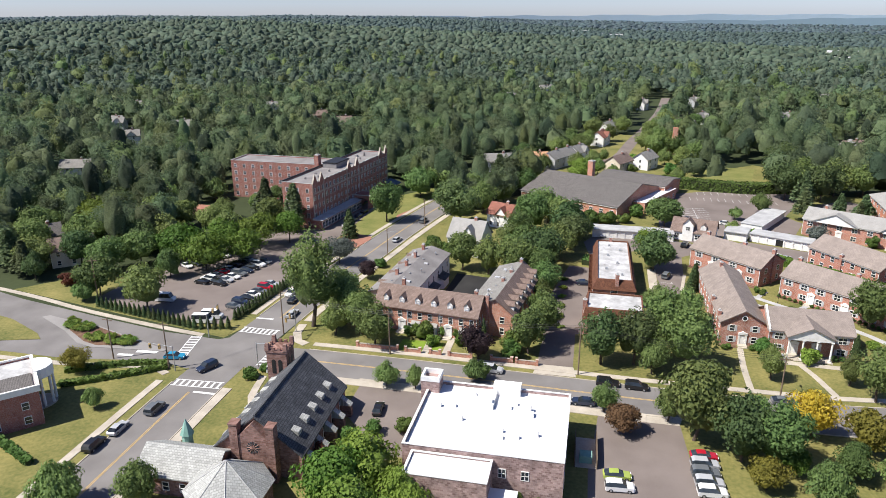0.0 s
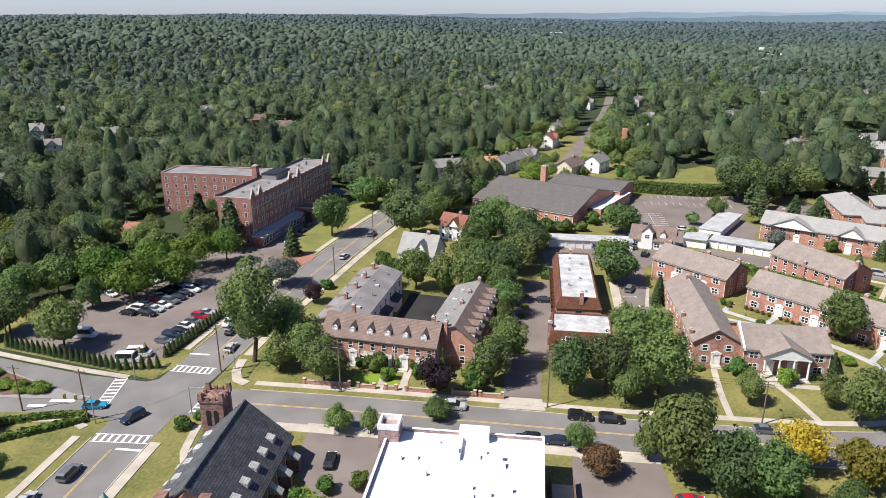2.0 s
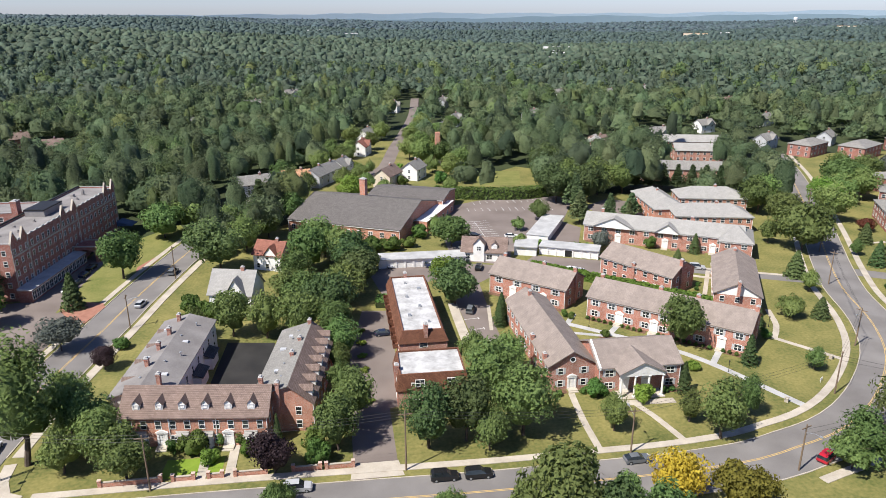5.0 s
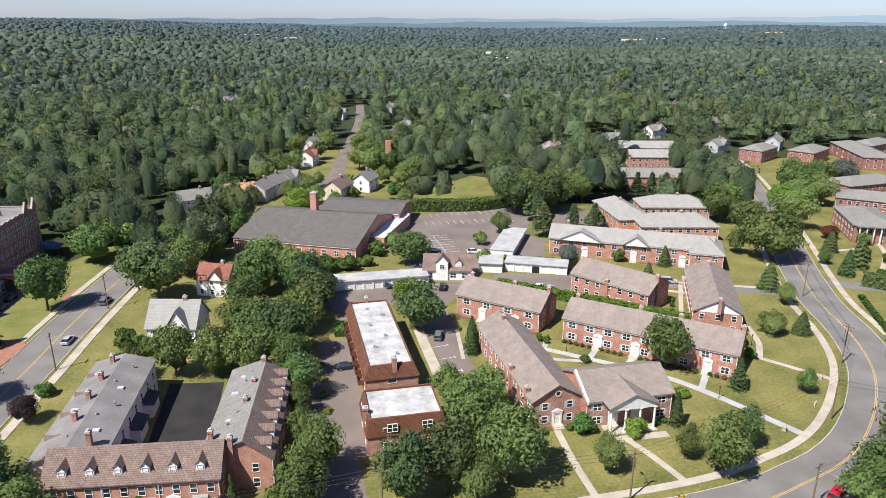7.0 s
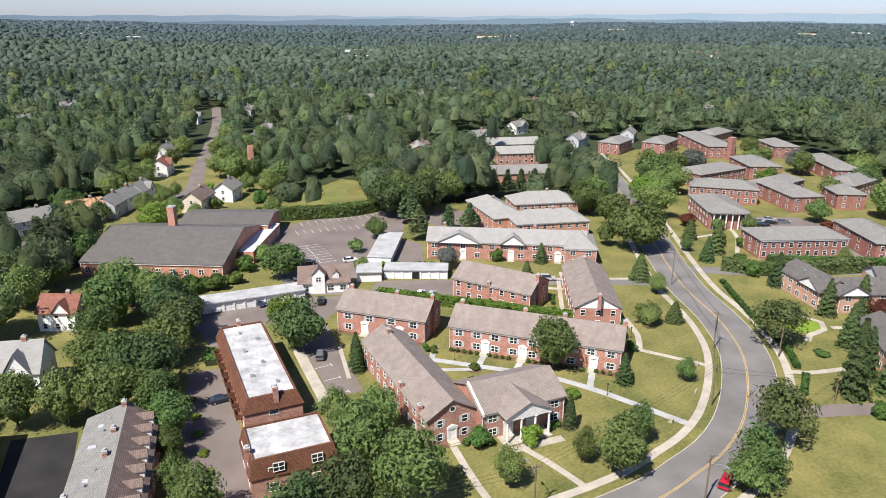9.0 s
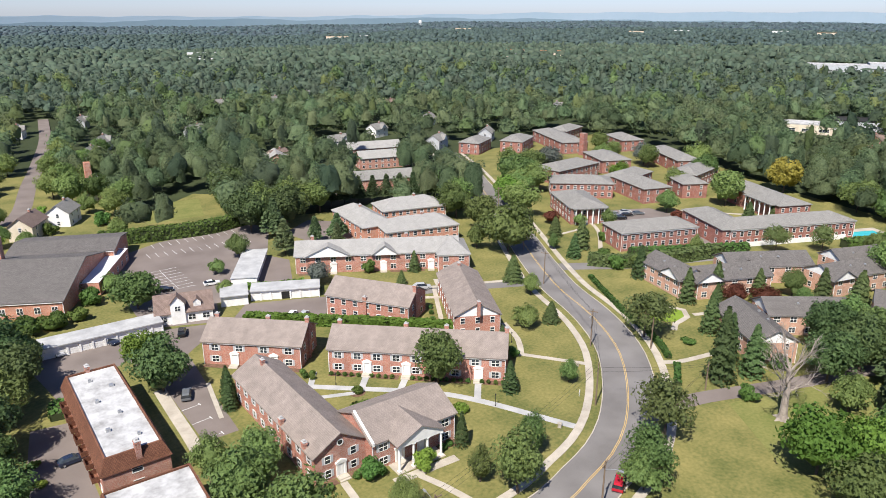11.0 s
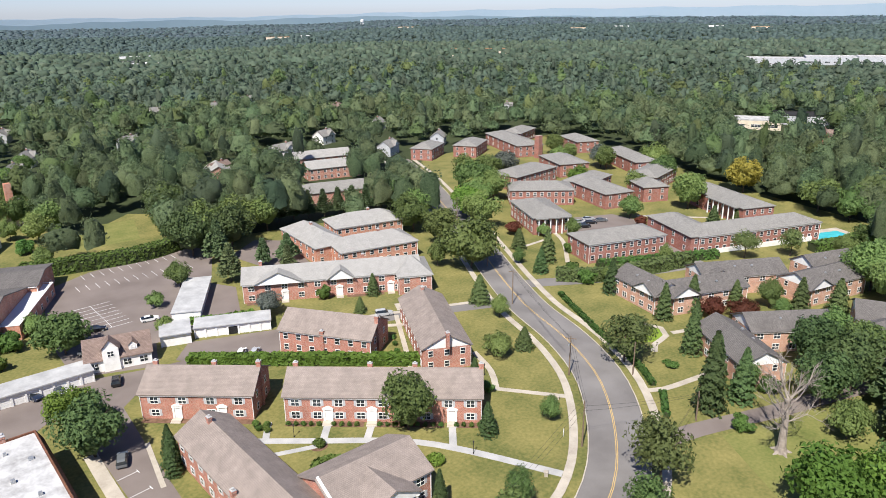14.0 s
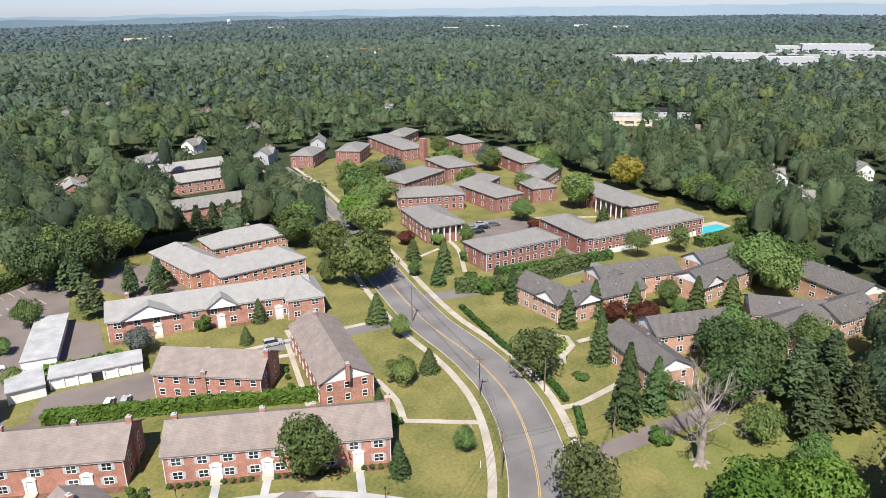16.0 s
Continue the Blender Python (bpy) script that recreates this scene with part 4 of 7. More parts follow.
path([(184, 180), (199, 194), (207, 206)], 1.4), path([(186, 200), (196, 200)], 1.3), path([(245, 195), (262, 175)], 1.5), path([(172, 206), (182, 222)], 1.2)

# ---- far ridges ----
# backdrop walls; the haze is put into their pale blue colour
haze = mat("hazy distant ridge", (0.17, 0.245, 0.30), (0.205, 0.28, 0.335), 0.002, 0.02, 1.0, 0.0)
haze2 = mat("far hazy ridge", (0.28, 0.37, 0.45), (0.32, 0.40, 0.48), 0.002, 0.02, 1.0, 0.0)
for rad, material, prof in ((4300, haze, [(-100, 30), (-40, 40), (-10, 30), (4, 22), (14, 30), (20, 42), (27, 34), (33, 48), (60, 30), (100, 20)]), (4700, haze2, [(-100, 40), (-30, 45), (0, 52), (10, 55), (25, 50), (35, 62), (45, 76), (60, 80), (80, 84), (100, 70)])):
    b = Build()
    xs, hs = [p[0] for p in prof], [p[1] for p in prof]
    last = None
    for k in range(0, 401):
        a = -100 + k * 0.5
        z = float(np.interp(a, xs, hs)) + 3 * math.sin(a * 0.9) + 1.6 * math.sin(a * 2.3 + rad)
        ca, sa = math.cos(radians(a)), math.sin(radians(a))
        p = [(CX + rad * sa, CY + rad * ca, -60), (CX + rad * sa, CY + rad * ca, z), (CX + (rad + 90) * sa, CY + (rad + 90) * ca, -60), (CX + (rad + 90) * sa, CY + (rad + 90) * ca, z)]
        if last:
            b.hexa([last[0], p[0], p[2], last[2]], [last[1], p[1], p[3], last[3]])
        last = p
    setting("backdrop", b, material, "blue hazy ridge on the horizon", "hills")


# ---- near apartment houses ----
G1 = "brick garden apartment houses"
BR = "red brick apartment house with tan roof"
wing = block("apartment_house", 56.2, 143.6, 90, 34.5, 9.8, 5.6, 2.9, red_brick, tan_roof, BR + " and a gabled front", group=G1, front=8, back=9, side=2, ww=1.0, shutters="ends", stacks=((13, 0.4, 1.0), (-5, 4.9, -1.6), (-14, 4.9, -1.6)))
b = Build()
for k in range(16):
    a0, a1 = 6.2832 * k / 16, 6.2832 * (k + 1) / 16
    for (r0, r1, x, mi) in ((0.0, 0.45, -17.30, 1), (0.45, 0.65, -17.36, 0)):
        b.poly([(x, r0 * math.cos(a0), 6.7 + r0 * math.sin(a0)), (x, r1 * math.cos(a0), 6.7 + r1 * math.sin(a0)), (x, r1 * math.cos(a1), 6.7 + r1 * math.sin(a1)), (x, r0 * math.cos(a1), 6.7 + r0 * math.sin(a1))][:: -1], mi)
part("round_window", b, [white_paint, glass], wing, "round window with white rim")
porch = door(wing, on_face("left", 34.5, 9.8, 0.0, 0.35))
port = block("apartment_house", 69.8, 129.9, -2, 17.2, 12.4, 5.6, 2.9, red_brick, tan_roof, BR + " and a white columned portico", group=G1, front=4, back=5, side=2, ww=1.6, bars=2, shutters=True, doors=(-3.2, 1.4))
pediment(port, 6.2, -0.6, 9.2, 5.5, 2.3, tan_roof, 3.0, columns=4)
part("parapet", Build().hexa([(-8.75, -6.7, 5.2), (-8.35, -6.7, 5.2), (-8.35, 0, 8.3), (-8.75, 0, 8.3)], [(-8.75, -6.7, 5.9), (-8.35, -6.7, 5.9), (-8.35, 0, 9.0), (-8.75, 0, 9.0)]), white_paint, port, "white fire wall coping")
block("apartment_house", 63.6, 176.6, -43.7, 22.4, 11.6, 5.6, 3.1, red_brick, tan_roof, BR, group=G1, front=4, back=6, side=2, shutters=True, doors=(-4.0, 5.0), stacks=((11.2, 0, 1.2), (-10, 0.5, 0.9), (2, 0.5, 0.8)))
block("apartment_house", 89.9, 151.0, -43.5, 38.4, 11.6, 5.6, 3.1, red_brick, tan_roof, BR + ", longest of the row", group=G1, front=9, back=9, side=2, shutters=True, doors=(-10.7, -2.1, 13.5), stacks=((19.2, 0, 1.2), (-18, 0.5, 0.9), (-3, 0.5, 0.8), (6, 0.5, 0.8)))
block("apartment_house", 97.4, 181.1, -57, 22.9, 11.5, 5.6, 3.1, red_brick, tan_roof, BR + " and tall end chimney", group=G1, front=7, back=6, side=2, ww=1.1, stacks=((11.5, -1.5, 1.0), (-0.5, -5.8, -2.2)))
block("apartment_house", 116.4, 167.2, 61.5, 29.5, 11.0, 5.6, 3.0, red_brick, tan_roof, BR + " and white gable", group=G1, front=7, back=8, side=3, ww=1.1, white_gable=True, stacks=((-15.8, 0, 0.9), (12, 0, 0.8)))
apt = block("apartment_house", 117.4, 212.4, -30.5, 49.5, 12.0, 5.6, 2.8, red_brick, pale_roof, "long red brick apartment house with white pediments", group=G1, front=11, back=12, side=3, ww=1.5, doors=(-13.5, 1.5, 16), stacks=((-20, 2, 0.8), (9, 2, 0.8)))
pediment(apt, 6.0, -15.0, 13.5, 5.4, 3.3, pale_roof, 0.9)
pediment(apt, 6.0, 2.0, 7.5, 5.4, 2.9, pale_roof, 0.9)
block("apartment_house", 136.0, 199.4, -30.5, 9.5, 15.0, 5.6, 2.9, red_brick, pale_roof, "red brick corner pavilion with hipped roof", group=G1, ends="hip", front=2, back=2, side=3)
for x, y, rz, L, W in ((142.0, 226.6, -14, 26, 13), (154.5, 249.5, -14, 25, 13), (131.8, 245.5, 84, 27, 12)):
    block("apartment_house", x, y, rz, L, W, 5.6, 3.0, pink_brick, pale_roof, "brick apartment house with hipped pale grey roof", group=G1, ends="hip", front=9, back=6, side=3, ww=1.2, stacks=((2, 0, 0.8),))
for x, y, rz, L in ((170, 297, -18, 46), (198, 337, -15, 26), (205, 362, -15, 34), (153, 366, 70, 16)):
    block("apartment_house", x, y, rz, L, 11, 5.6, 2.8, red_brick, pale_roof if y > 310 else grey_roof, "brick row house among trees with grey roof", group="row houses among the trees", plain=True, front=8, back=4, side=2, ww=1.1)

# ---- townhouses ----
th1 = block("townhouse_row", -15.6, 122.6, -8.5, 25.6, 8.5, 6.2, 3.6, pink_brick, brown_roof, "brick townhouse row with brown roof and white dormers", "townhouse", group="townhouses", front=10, back=8, side=2, ww=0.95, wh=1.5, bars=1, storey=2.9, doors=(-5.9, 5.8))


def dormer(parent, x, y, z, rz=0.0, roof_m=brown_roof, w=1.3):
    m = pose(x, y, z, 0, 0, rz)
    b = Build().box(-w / 2, 0, 0, w / 2, 2.2, 1.5)
    b.poly([(-w / 2, 0, 1.5), (w / 2, 0, 1.5), (0, 0, 2.3)])
    d = part("dormer", b, white_paint, parent, "white dormer with steep roof", m)
    r = Build()
    for s in (-1, 1):
        lo = [(s * (w / 2 + 0.2), -0.2, 1.35), (s * (w / 2 + 0.2), 3.0, 1.35), (0, 3.0, 2.35), (0, -0.2, 2.35)]
        lo = lo if s > 0 else lo[::-1]
        r.hexa(lo, [(q[0], q[1], q[2] + 0.12) for q in lo])
    part("dormer_roof", r, roof_m, d, "small gabled dormer roof")
    fr, gl = window_meshes(0.75, 1.15, 1)
    wdw = part("dormer_window", fr, None, d, "", pose(0, -0.01, 0.2))
    return d


for i in range(6):
    dormer(th1, -10.2 + i * 4.05, -3.5, 6.6)
th2 = block("townhouse_row", 1.2, 134.0, 81.5, 27.0, 10.5, 6.0, 3.4, pink_brick, [grey_roof, brown_roof], "brick townhouse row with grey roof and brown dormers", "townhouse", group="townhouses", front=7, back=6, side=2, ww=0.95, wh=1.5, bars=1, stacks=((-13.6, 0.9, 0.9), (-10.5, 4.6, 0.2), (-1, 0.6, 0.6), (5.5, 0.2, 0.6), (13, -0.6, 1.0)), shift=-1.0, lift=1.4)
for i in range(7):
    dormer(th2, -11.3 + i * 3.8, -5.0, 6.1)
th3 = block("townhouse_row", -25.2, 142.3, 84, 33.0, 10.8, 6.6, 1.6, white_paint, tar_roof, "white rear townhouse row with grey roof and brick chimneys", "townhouse", group="townhouses", front=8, back=7, side=2, ww=0.95, wh=1.5, bars=1, stacks=((-14, -3, 1.8), (-7, 1.5, 1.4), (0, 1.5, 1.4), (7, 1.5, 1.4), (14, 1.5, 1.4)))
for i in range(3):
    u = -9 + i * 8.5
    part("porch", Build().box(u - 2.4, -7.2, 0, u + 2.4, -5.4, 2.6), white_paint, th3, "white enclosed rear porch")
    part("porch_roof", Build().hexa([(u - 2.6, -7.6, 2.6), (u + 2.6, -7.6, 2.6), (u + 2.6, -5.4, 3.4), (u - 2.6, -5.4, 3.4)], [(u - 2.6, -7.6, 2.75), (u + 2.6, -7.6, 2.75), (u + 2.6, -5.4, 3.55), (u - 2.6, -5.4, 3.55)]), slate, th3, "dark sloping porch roof")


def skylights(parent, spots, z):
    for x, y in spots:
        part("skylight", Build().box(x - 0.45, y - 0.6, z - 0.3, x + 0.45, y + 0.6, z + 0.1), grey_paint, parent, "small roof skylight")


skylights(th3, [(-10, -2.6), (-3, 3.0), (4, -2.6), (10, 3.0)], 7.7)
skylights(th2, [(-6, 2.5), (3, 3.2), (9, 2.5)], 8.45)
for u in (-10.5, -3.5, 3.5, 10.5):
    dormer(th3, u, 5.0, 5.2, 180.0)
for u in (-9.8, -2.3, 2.0, 9.8):
    bay = [(u - 1.1, -4.26), (u - 0.75, -5.1), (u + 0.75, -5.1), (u + 1.1, -4.26)]
    part("bay_window", Build().prism(bay, 0, 2.5), white_paint, th1, "white bay window with pale sloping roof")
    part("bay_roof", Build().hexa([(u - 1.25, -5.25, 2.5), (u + 1.25, -5.25, 2.5), (u + 1.25, -4.26, 2.5), (u - 1.25, -4.26, 2.5)], [(u - 0.9, -5.2, 2.6), (u + 0.9, -5.2, 2.6), (u + 1.2, -4.26, 3.15), (u - 1.2, -4.26, 3.15)]), pale_roof, th1, "pale sloping bay roof")
    window(th1, pose(u, -5.12, 0.7), 1.1, 1.5, 2)
for u in (-4.5, 3.8):
    part("downpipe", Build().box(u - 0.06, -4.4, 0, u + 0.06, -4.254, 5.8), white_paint, th1, "pale downpipe")
for p, z, spots in ((th3, 7.3, ((-12, 1.2), (-5.5, -1.4), (-2, -3.4), (6, -1.2), (12, -2.8))), (th2, 8.0, ((-9, 1.2), (-7.4, 2.6), (-4, 1.6), (7, 2.0), (10.5, 1.4)))):
    for x, y in spots:
        part("roof_vent", Build().tube((x, y, z), (x, y, z + 0.95), 0.16, 0.16, 8).tube((x, y, z + 0.95), (x, y, z + 1.05), 0.26, 0.2, 8), steel, p, "small metal roof vent")


# ---- flat roofed blocks ----
def frame_ring(b, xo, yo, xi, yi, z0, z1):
    """A closed rectangular rim."""
    k = len(b.v)
    for z in (z0, z1):
        for x, y in ((xo, yo), (xi, yi)):
            b.v += [(-x, -y, z), (x, -y, z), (x, y, z), (-x, y, z)]
    for i in range(4):
        j = (i + 1) % 4
        for q in ((i, j, 8 + j, 8 + i), (4 + j, 4 + i, 12 + i, 12 + j), (8 + i, 8 + j, 12 + j, 12 + i), (j, i, 4 + i, 4 + j)):
            b.f.append(tuple(k + n for n in q))
            b.m.append(0)
    return b


def flat_block(name, x, y, rz, L, W, h, wall_m, roof_m, label, category, mansard=0.0, front=5, back=5, side=2, floors=2, group="", parapet=0.35, ww=1.2, storey=2.9, wall_h=None, wh=1.35):
    ob = thing(name, x, y, rz, label, category, group)
    FOOT.append((x, y, rz, L / 2 + 2, W / 2 + 2))
    hw = wall_h or h
    b = Build().box(-L / 2, -W / 2, 0, L / 2, W / 2, hw - 0.02)
    part("wall", b, wall_m, ob)
    m = mansard
    part("roof", Build().box(-L / 2 + m + 0.28, -W / 2 + m + 0.28, hw - 0.05, L / 2 - m - 0.28, W / 2 - m - 0.28, h), roof_m, ob)
    p = Build()
    xo, yo, xi, yi = L / 2, W / 2, L / 2 - 0.28, W / 2 - 0.28
    if m:
        lo = [(-xo - 0.3, -yo - 0.3), (xo + 0.3, -yo - 0.3), (xo + 0.3, yo + 0.3), (-xo - 0.3, yo + 0.3)]
        hi = [(-xo + m, -yo + m), (xo - m, -yo + m), (xo - m, yo - m), (-xo + m, yo - m)]
        for k in range(4):
            a, c, d, e = lo[k], lo[(k + 1) % 4], hi[(k + 1) % 4], hi[k]
            p.poly([(*a, hw - 0.3), (*c, hw - 0.3), (*d, h + parapet), (*e, h + parapet)])
            f = [(hi[j][0] * (1 - 0.3 / abs(hi[j][0])), hi[j][1] * (1 - 0.3 / abs(hi[j][1]))) for j in range(4)]
            p.poly([(*e, h + parapet), (*d, h + parapet), (*f[(k + 1) % 4], h + parapet), (*f[k], h + parapet)])
            p.poly([(*f[k], h + parapet), (*f[(k + 1) % 4], h + parapet), (*f[(k + 1) % 4], h - 0.1), (*f[k], h - 0.1)])
            p.poly([(*c, hw - 0.3), (*a, hw - 0.3), (a[0] * 0.9, a[1] * 0.9, hw - 0.3), (c[0] * 0.9, c[1] * 0.9, hw - 0.3)])
        part("mansard", p, brown_shake, ob, "brown shingled sloping roof edge")
    else:
        frame_ring(p, xo + 0.004, yo + 0.004, xi, yi, hw - 0.02, h + parapet)
        part("parapet", p, wall_m, ob)
        part("coping", frame_ring(Build(), xo + 0.08, yo + 0.08, xi - 0.05, yi - 0.05, h + parapet, h + parapet + 0.1), roof_m if roof_m is membrane else grey_walk, ob, "pale roof coping")
    for face, count, span in (("front", front, L), ("back", back, L), ("left", side, W), ("right", side, W)):
        for fl in range(floors):
            for i in range(count):
                window(ob, on_face(face, L, W, span * ((i + 0.5) / count - 0.5), 0.9 + fl * storey), ww, wh, 1)
    return ob


def roof_units(parent, spots, z, material=None):
    for x, y, w, h in spots:
        part("roof_vent", Build().box(x - w / 2, y - w / 2, z - 0.05, x + w / 2, y + w / 2, z + h, 0, 0.08), material or steel, parent, "small roof vent")


f1 = flat_block("flats_block", 28.1, 160.0, 89.5, 34.6, 10.6, 7.2, red_brick, old_membrane, "brick flats with brown mansard and stained white flat roof", "apartment block", mansard=0.8, front=7, back=8, side=1, wall_h=5.2, ww=1.6, group="flat roofed blocks")
chimney(f1, -16.6, -0.6, 4, 9.0, 1.2, 0.9), chimney(f1, 16.8, 0.5, 6, 8.4, 1.3, 0.8)
roof_units(f1, [(-8, 2, 0.8, 0.5), (-3, -1, 0.7, 0.5), (3, 1.5, 0.7, 0.6), (8, -2, 0.9, 0.4), (12, 1, 0.6, 0.5), (-12, -2, 0.6, 0.5)], 7.2)
for i in range(7):
    u = -13.5 + i * 4.4
    part("balcony", Build().box(u - 1.3, 5.31, 2.6, u + 1.3, 6.5, 2.75).box(u - 1.3, 6.4, 2.75, u + 1.3, 6.5, 3.6).box(u - 1.3, 5.31, 2.75, u - 1.2, 6.4, 3.6).box(u + 1.2, 5.31, 2.75, u + 1.3, 6.4, 3.6), brown_shake, f1, "dark red wooden balcony")
f2 = flat_block("flats_block", 27.6, 130.4, -2, 14.0, 11.2, 6.6, red_brick, old_membrane, "brick and brown shingle flats with white flat roof", "apartment block", mansard=0.5, front=2, back=2, side=2, wall_h=4.0, ww=1.4, group="flat roofed blocks")
for u in (-2.6, 3.6):
    window(f2, pose(u, -5.95, 4.6, -8), 1.7, 1.3, 2)
chimney(f2, -6.9, -2.5, 3, 7.8, 0.9, 0.9)
fence = thing("bin_enclosure", 21.6, 77.5, 0, "weathered wooden bin enclosure beside the hall", "enclosure")
for u in range(9):
    part("fence_board", Build().box(-1.9, -4.5 + u, 0, -1.8, -3.54 + u, 1.9), wood_pole, fence)
    part("fence_board", Build().box(1.8, -4.5 + u, 0, 1.9, -3.54 + u, 1.9), wood_pole, fence)
part("concrete_pad", Build().box(-1.7, -4.4, 0, 1.7, 4.4, 0.08), concrete, fence)
part("bin", Build().box(-1.1, -3.2, 0.1, 1.1, -1.2, 1.4, 0, 0.06), copper, fence, "dark green metal bin")
hall = flat_block("parish_hall", 5.5, 73.6, -1, 25.6, 20.8, 7.0, hall_stone, membrane, "stone parish hall with bright white flat roof", "hall", front=0, back=5, side=3, floors=1, ww=1.0, wh=2.2, parapet=0.55)
roof_units(hall, [(-9.5, 2.5, 0.7, 0.7), (-7, 3, 0.8, 0.5), (-1, 4.5, 1.2, 1.3), (-5, -1, 0.6, 0.8), (2.2, -3.2, 0.7, 0.6), (2.4, -5, 0.8, 0.4), (5, -4.5, 0.6, 0.7), (8, -3.3, 0.6, 0.9), (2.5, 4.3, 1.0, 0.5), (6, 4, 0.9, 1.2), (3.6, 5.6, 0.6, 0.6), (-4, 7.5, 0.5, 0.5), (6.4, 2.6, 1.2, 0.7)], 7.0, white_paint)
part("roof_duct", Build().box(-0.9, 3.2, 7, -0.2, 8.5, 7.8).box(-0.9, 8.4, 6.9, 4.0, 10.3, 9.0), white_paint, hall, "white rooftop housing and duct")
tower = thing("stair_tower", -6.6, 82.3, -1, "square stone stair tower with white parapet", "tower")
part("wall", Build().box(-1.7, -1.7, 0, 1.7, 1.7, 9.2), hall_stone, tower)
part("parapet", frame_ring(Build(), 1.75, 1.75, 1.35, 1.35, 9.2, 10.1), white_paint, tower, "white parapet")
for u in (3.3, 6.9):
    window(hall, pose(u, -10.42, 3.6), 1.1, 1.5, 2)
flat_block("hall_annex", 0.6, 60.1, -1, 13.0, 6.0, 6.4, hall_stone, membrane, "stone annex with white flat roof beside the hall", "hall", front=2, back=0, side=1, floors=1, parapet=0.25)
canopy = thing("entrance_canopy", 9.2, 58.0, -1, "low white flat entrance canopy on posts", "canopy")
part("canopy_roof", Build().box(-2.2, -3.6, 3.0, 2.2, 2.8, 3.25, 0, 0.03), membrane, canopy)
for u in (-2.0, 2.0):
    for v in (-3.4, 2.6):
        part("post", Build().box(u - 0.09, v - 0.09, 0, u + 0.09, v + 0.09, 3.0), white_paint, canopy)
patch("terrace", [(7.4, 52), (7.4, 62.4), (14.6, 62.2), (17.6, 60), (17.4, 52)], concrete, "pale concrete terrace beside the hall", "terrace", z1=0.1)

# ---- church ----
church = thing("church", -31.4, 72.2, 91, "brown stone church with steep dark slate roof", "church")
FOOT.append((-32, 73, 90, 18, 11))
walls(church, 22.4, 15.0, 4.6, 6.4, rubble)
roof(church, 22.4, 15.0, 4.6, 6.4, slate, over=0.4, thick=0.3)
part("ridge", Build().box(-11.4, -0.14, 11.1, 11.4, 0.14, 11.5), slate, church, "thin dark roof ridge")
for s in (-1, 1):
    for i in range(5):
        u = -9.0 + i * 4.4
        b = Build().box(u - 0.5, s * 7.5 if s > 0 else s * 9.6, 0, u + 0.5, s * 9.6 if s > 0 else s * 7.5, 2.4)
        b.hexa([(u - 0.6, s * 9.7, 2.4), (u + 0.6, s * 9.7, 2.4), (u + 0.6, s * 7.5, 2.4), (u - 0.6, s * 7.5, 2.4)][::s], [(u - 0.6, s * 9.7, 2.6), (u + 0.6, s * 9.7, 2.6), (u + 0.6, s * 7.5, 4.1), (u - 0.6, s * 7.5, 4.1)][::s], 1)
        part("buttress", b, [rubble, pale_slate], church, "stone buttress with pale capping")
    for i in range(5):
        u = -7.6 + i * 3.8
        y0, y1 = s * 6.0, s * 4.1
        z = 4.6 + 6.4 * (1 - 6.0 / 7.5) + 0.35
        d = Build().hexa([(u - 0.75, y0, z - 0.5), (u + 0.75, y0, z - 0.5), (u + 0.75, y1, z + 0.1), (u - 0.75, y1, z + 0.1)][::-s], [(u - 0.75, y0, z + 0.65), (u + 0.75, y0, z + 0.65), (u + 0.75, y1, z + 1.25), (u - 0.75, y1, z + 1.25)][::-s], 0)
        part("dormer", d, pale_slate, church, "small pale roofed dormer")
    for i in range(5):
        u = -10.2 + i * 4.4
        window(church, on_face("front" if s > 0 else "back", 22.4, 15.0, u + 0.6, 1.3), 0.8, 2.4, 1)
rose = Build().box(-14.6, -3.2, 0, -12.8, 3.2, 7.4)
rose.poly([(-14.6, -3.2, 7.4), (-14.6, 3.2, 7.4), (-14.6, 0, 10.6)][::-1]).poly([(-12.8, -3.2, 7.4), (-12.8, 3.2, 7.4), (-12.8, 0, 10.6)]).poly([(-14.6, -3.2, 7.4), (-12.8, -3.2, 7.4), (-12.8, 0, 10.6), (-14.6, 0, 10.6)]).poly([(-14.6, 0, 10.6), (-12.8, 0, 10.6), (-12.8, 3.2, 7.4), (-14.6, 3.2, 7.4)])
for s in (-1, 1):
    rose.box(-14.8, s * 3.1 - 0.7, 0, -13.2, s * 3.1 + 0.7, 10.2).box(-14.9, s * 3.1 - 0.8, 10.2, -13.1, s * 3.1 + 0.8, 10.5)
part("gable_front", rose, rubble, church, "stone gable between two square piers", pose(1.8, 0, 0))
rw = Build()
for k in range(12):
    a0, a1 = 6.2832 * k / 12, 6.2832 * (k + 1) / 12
    rw.poly([(-14.64, 0, 6.3), (-14.64, 1.1 * math.cos(a1), 6.3 + 1.1 * math.sin(a1)), (-14.64, 1.1 * math.cos(a0), 6.3 + 1.1 * math.sin(a0))], 0)
    rw.tube((-14.66, 0, 6.3), (-14.66, 1.2 * math.cos(a0), 6.3 + 1.2 * math.sin(a0)), 0.07, 0.07, 4, 1)
part("rose_window", rw, [glass, rubble], church, "round stone traceried window", pose(1.8, 0, 0))
bell = thing("church_tower", -37.3, 84.6, 3, "square brown stone bell tower with arched openings", "church tower")
FOOT.append((-39, 88.6, 0, 4, 4))
b = Build().box(-2.2, -2.2, 0, 2.2, 2.2, 1.2).box(-2.0, -2.0, 1.2, 2.0, 2.0, 11.0).box(-2.15, -2.15, 11.0, 2.15, 2.15, 11.4)
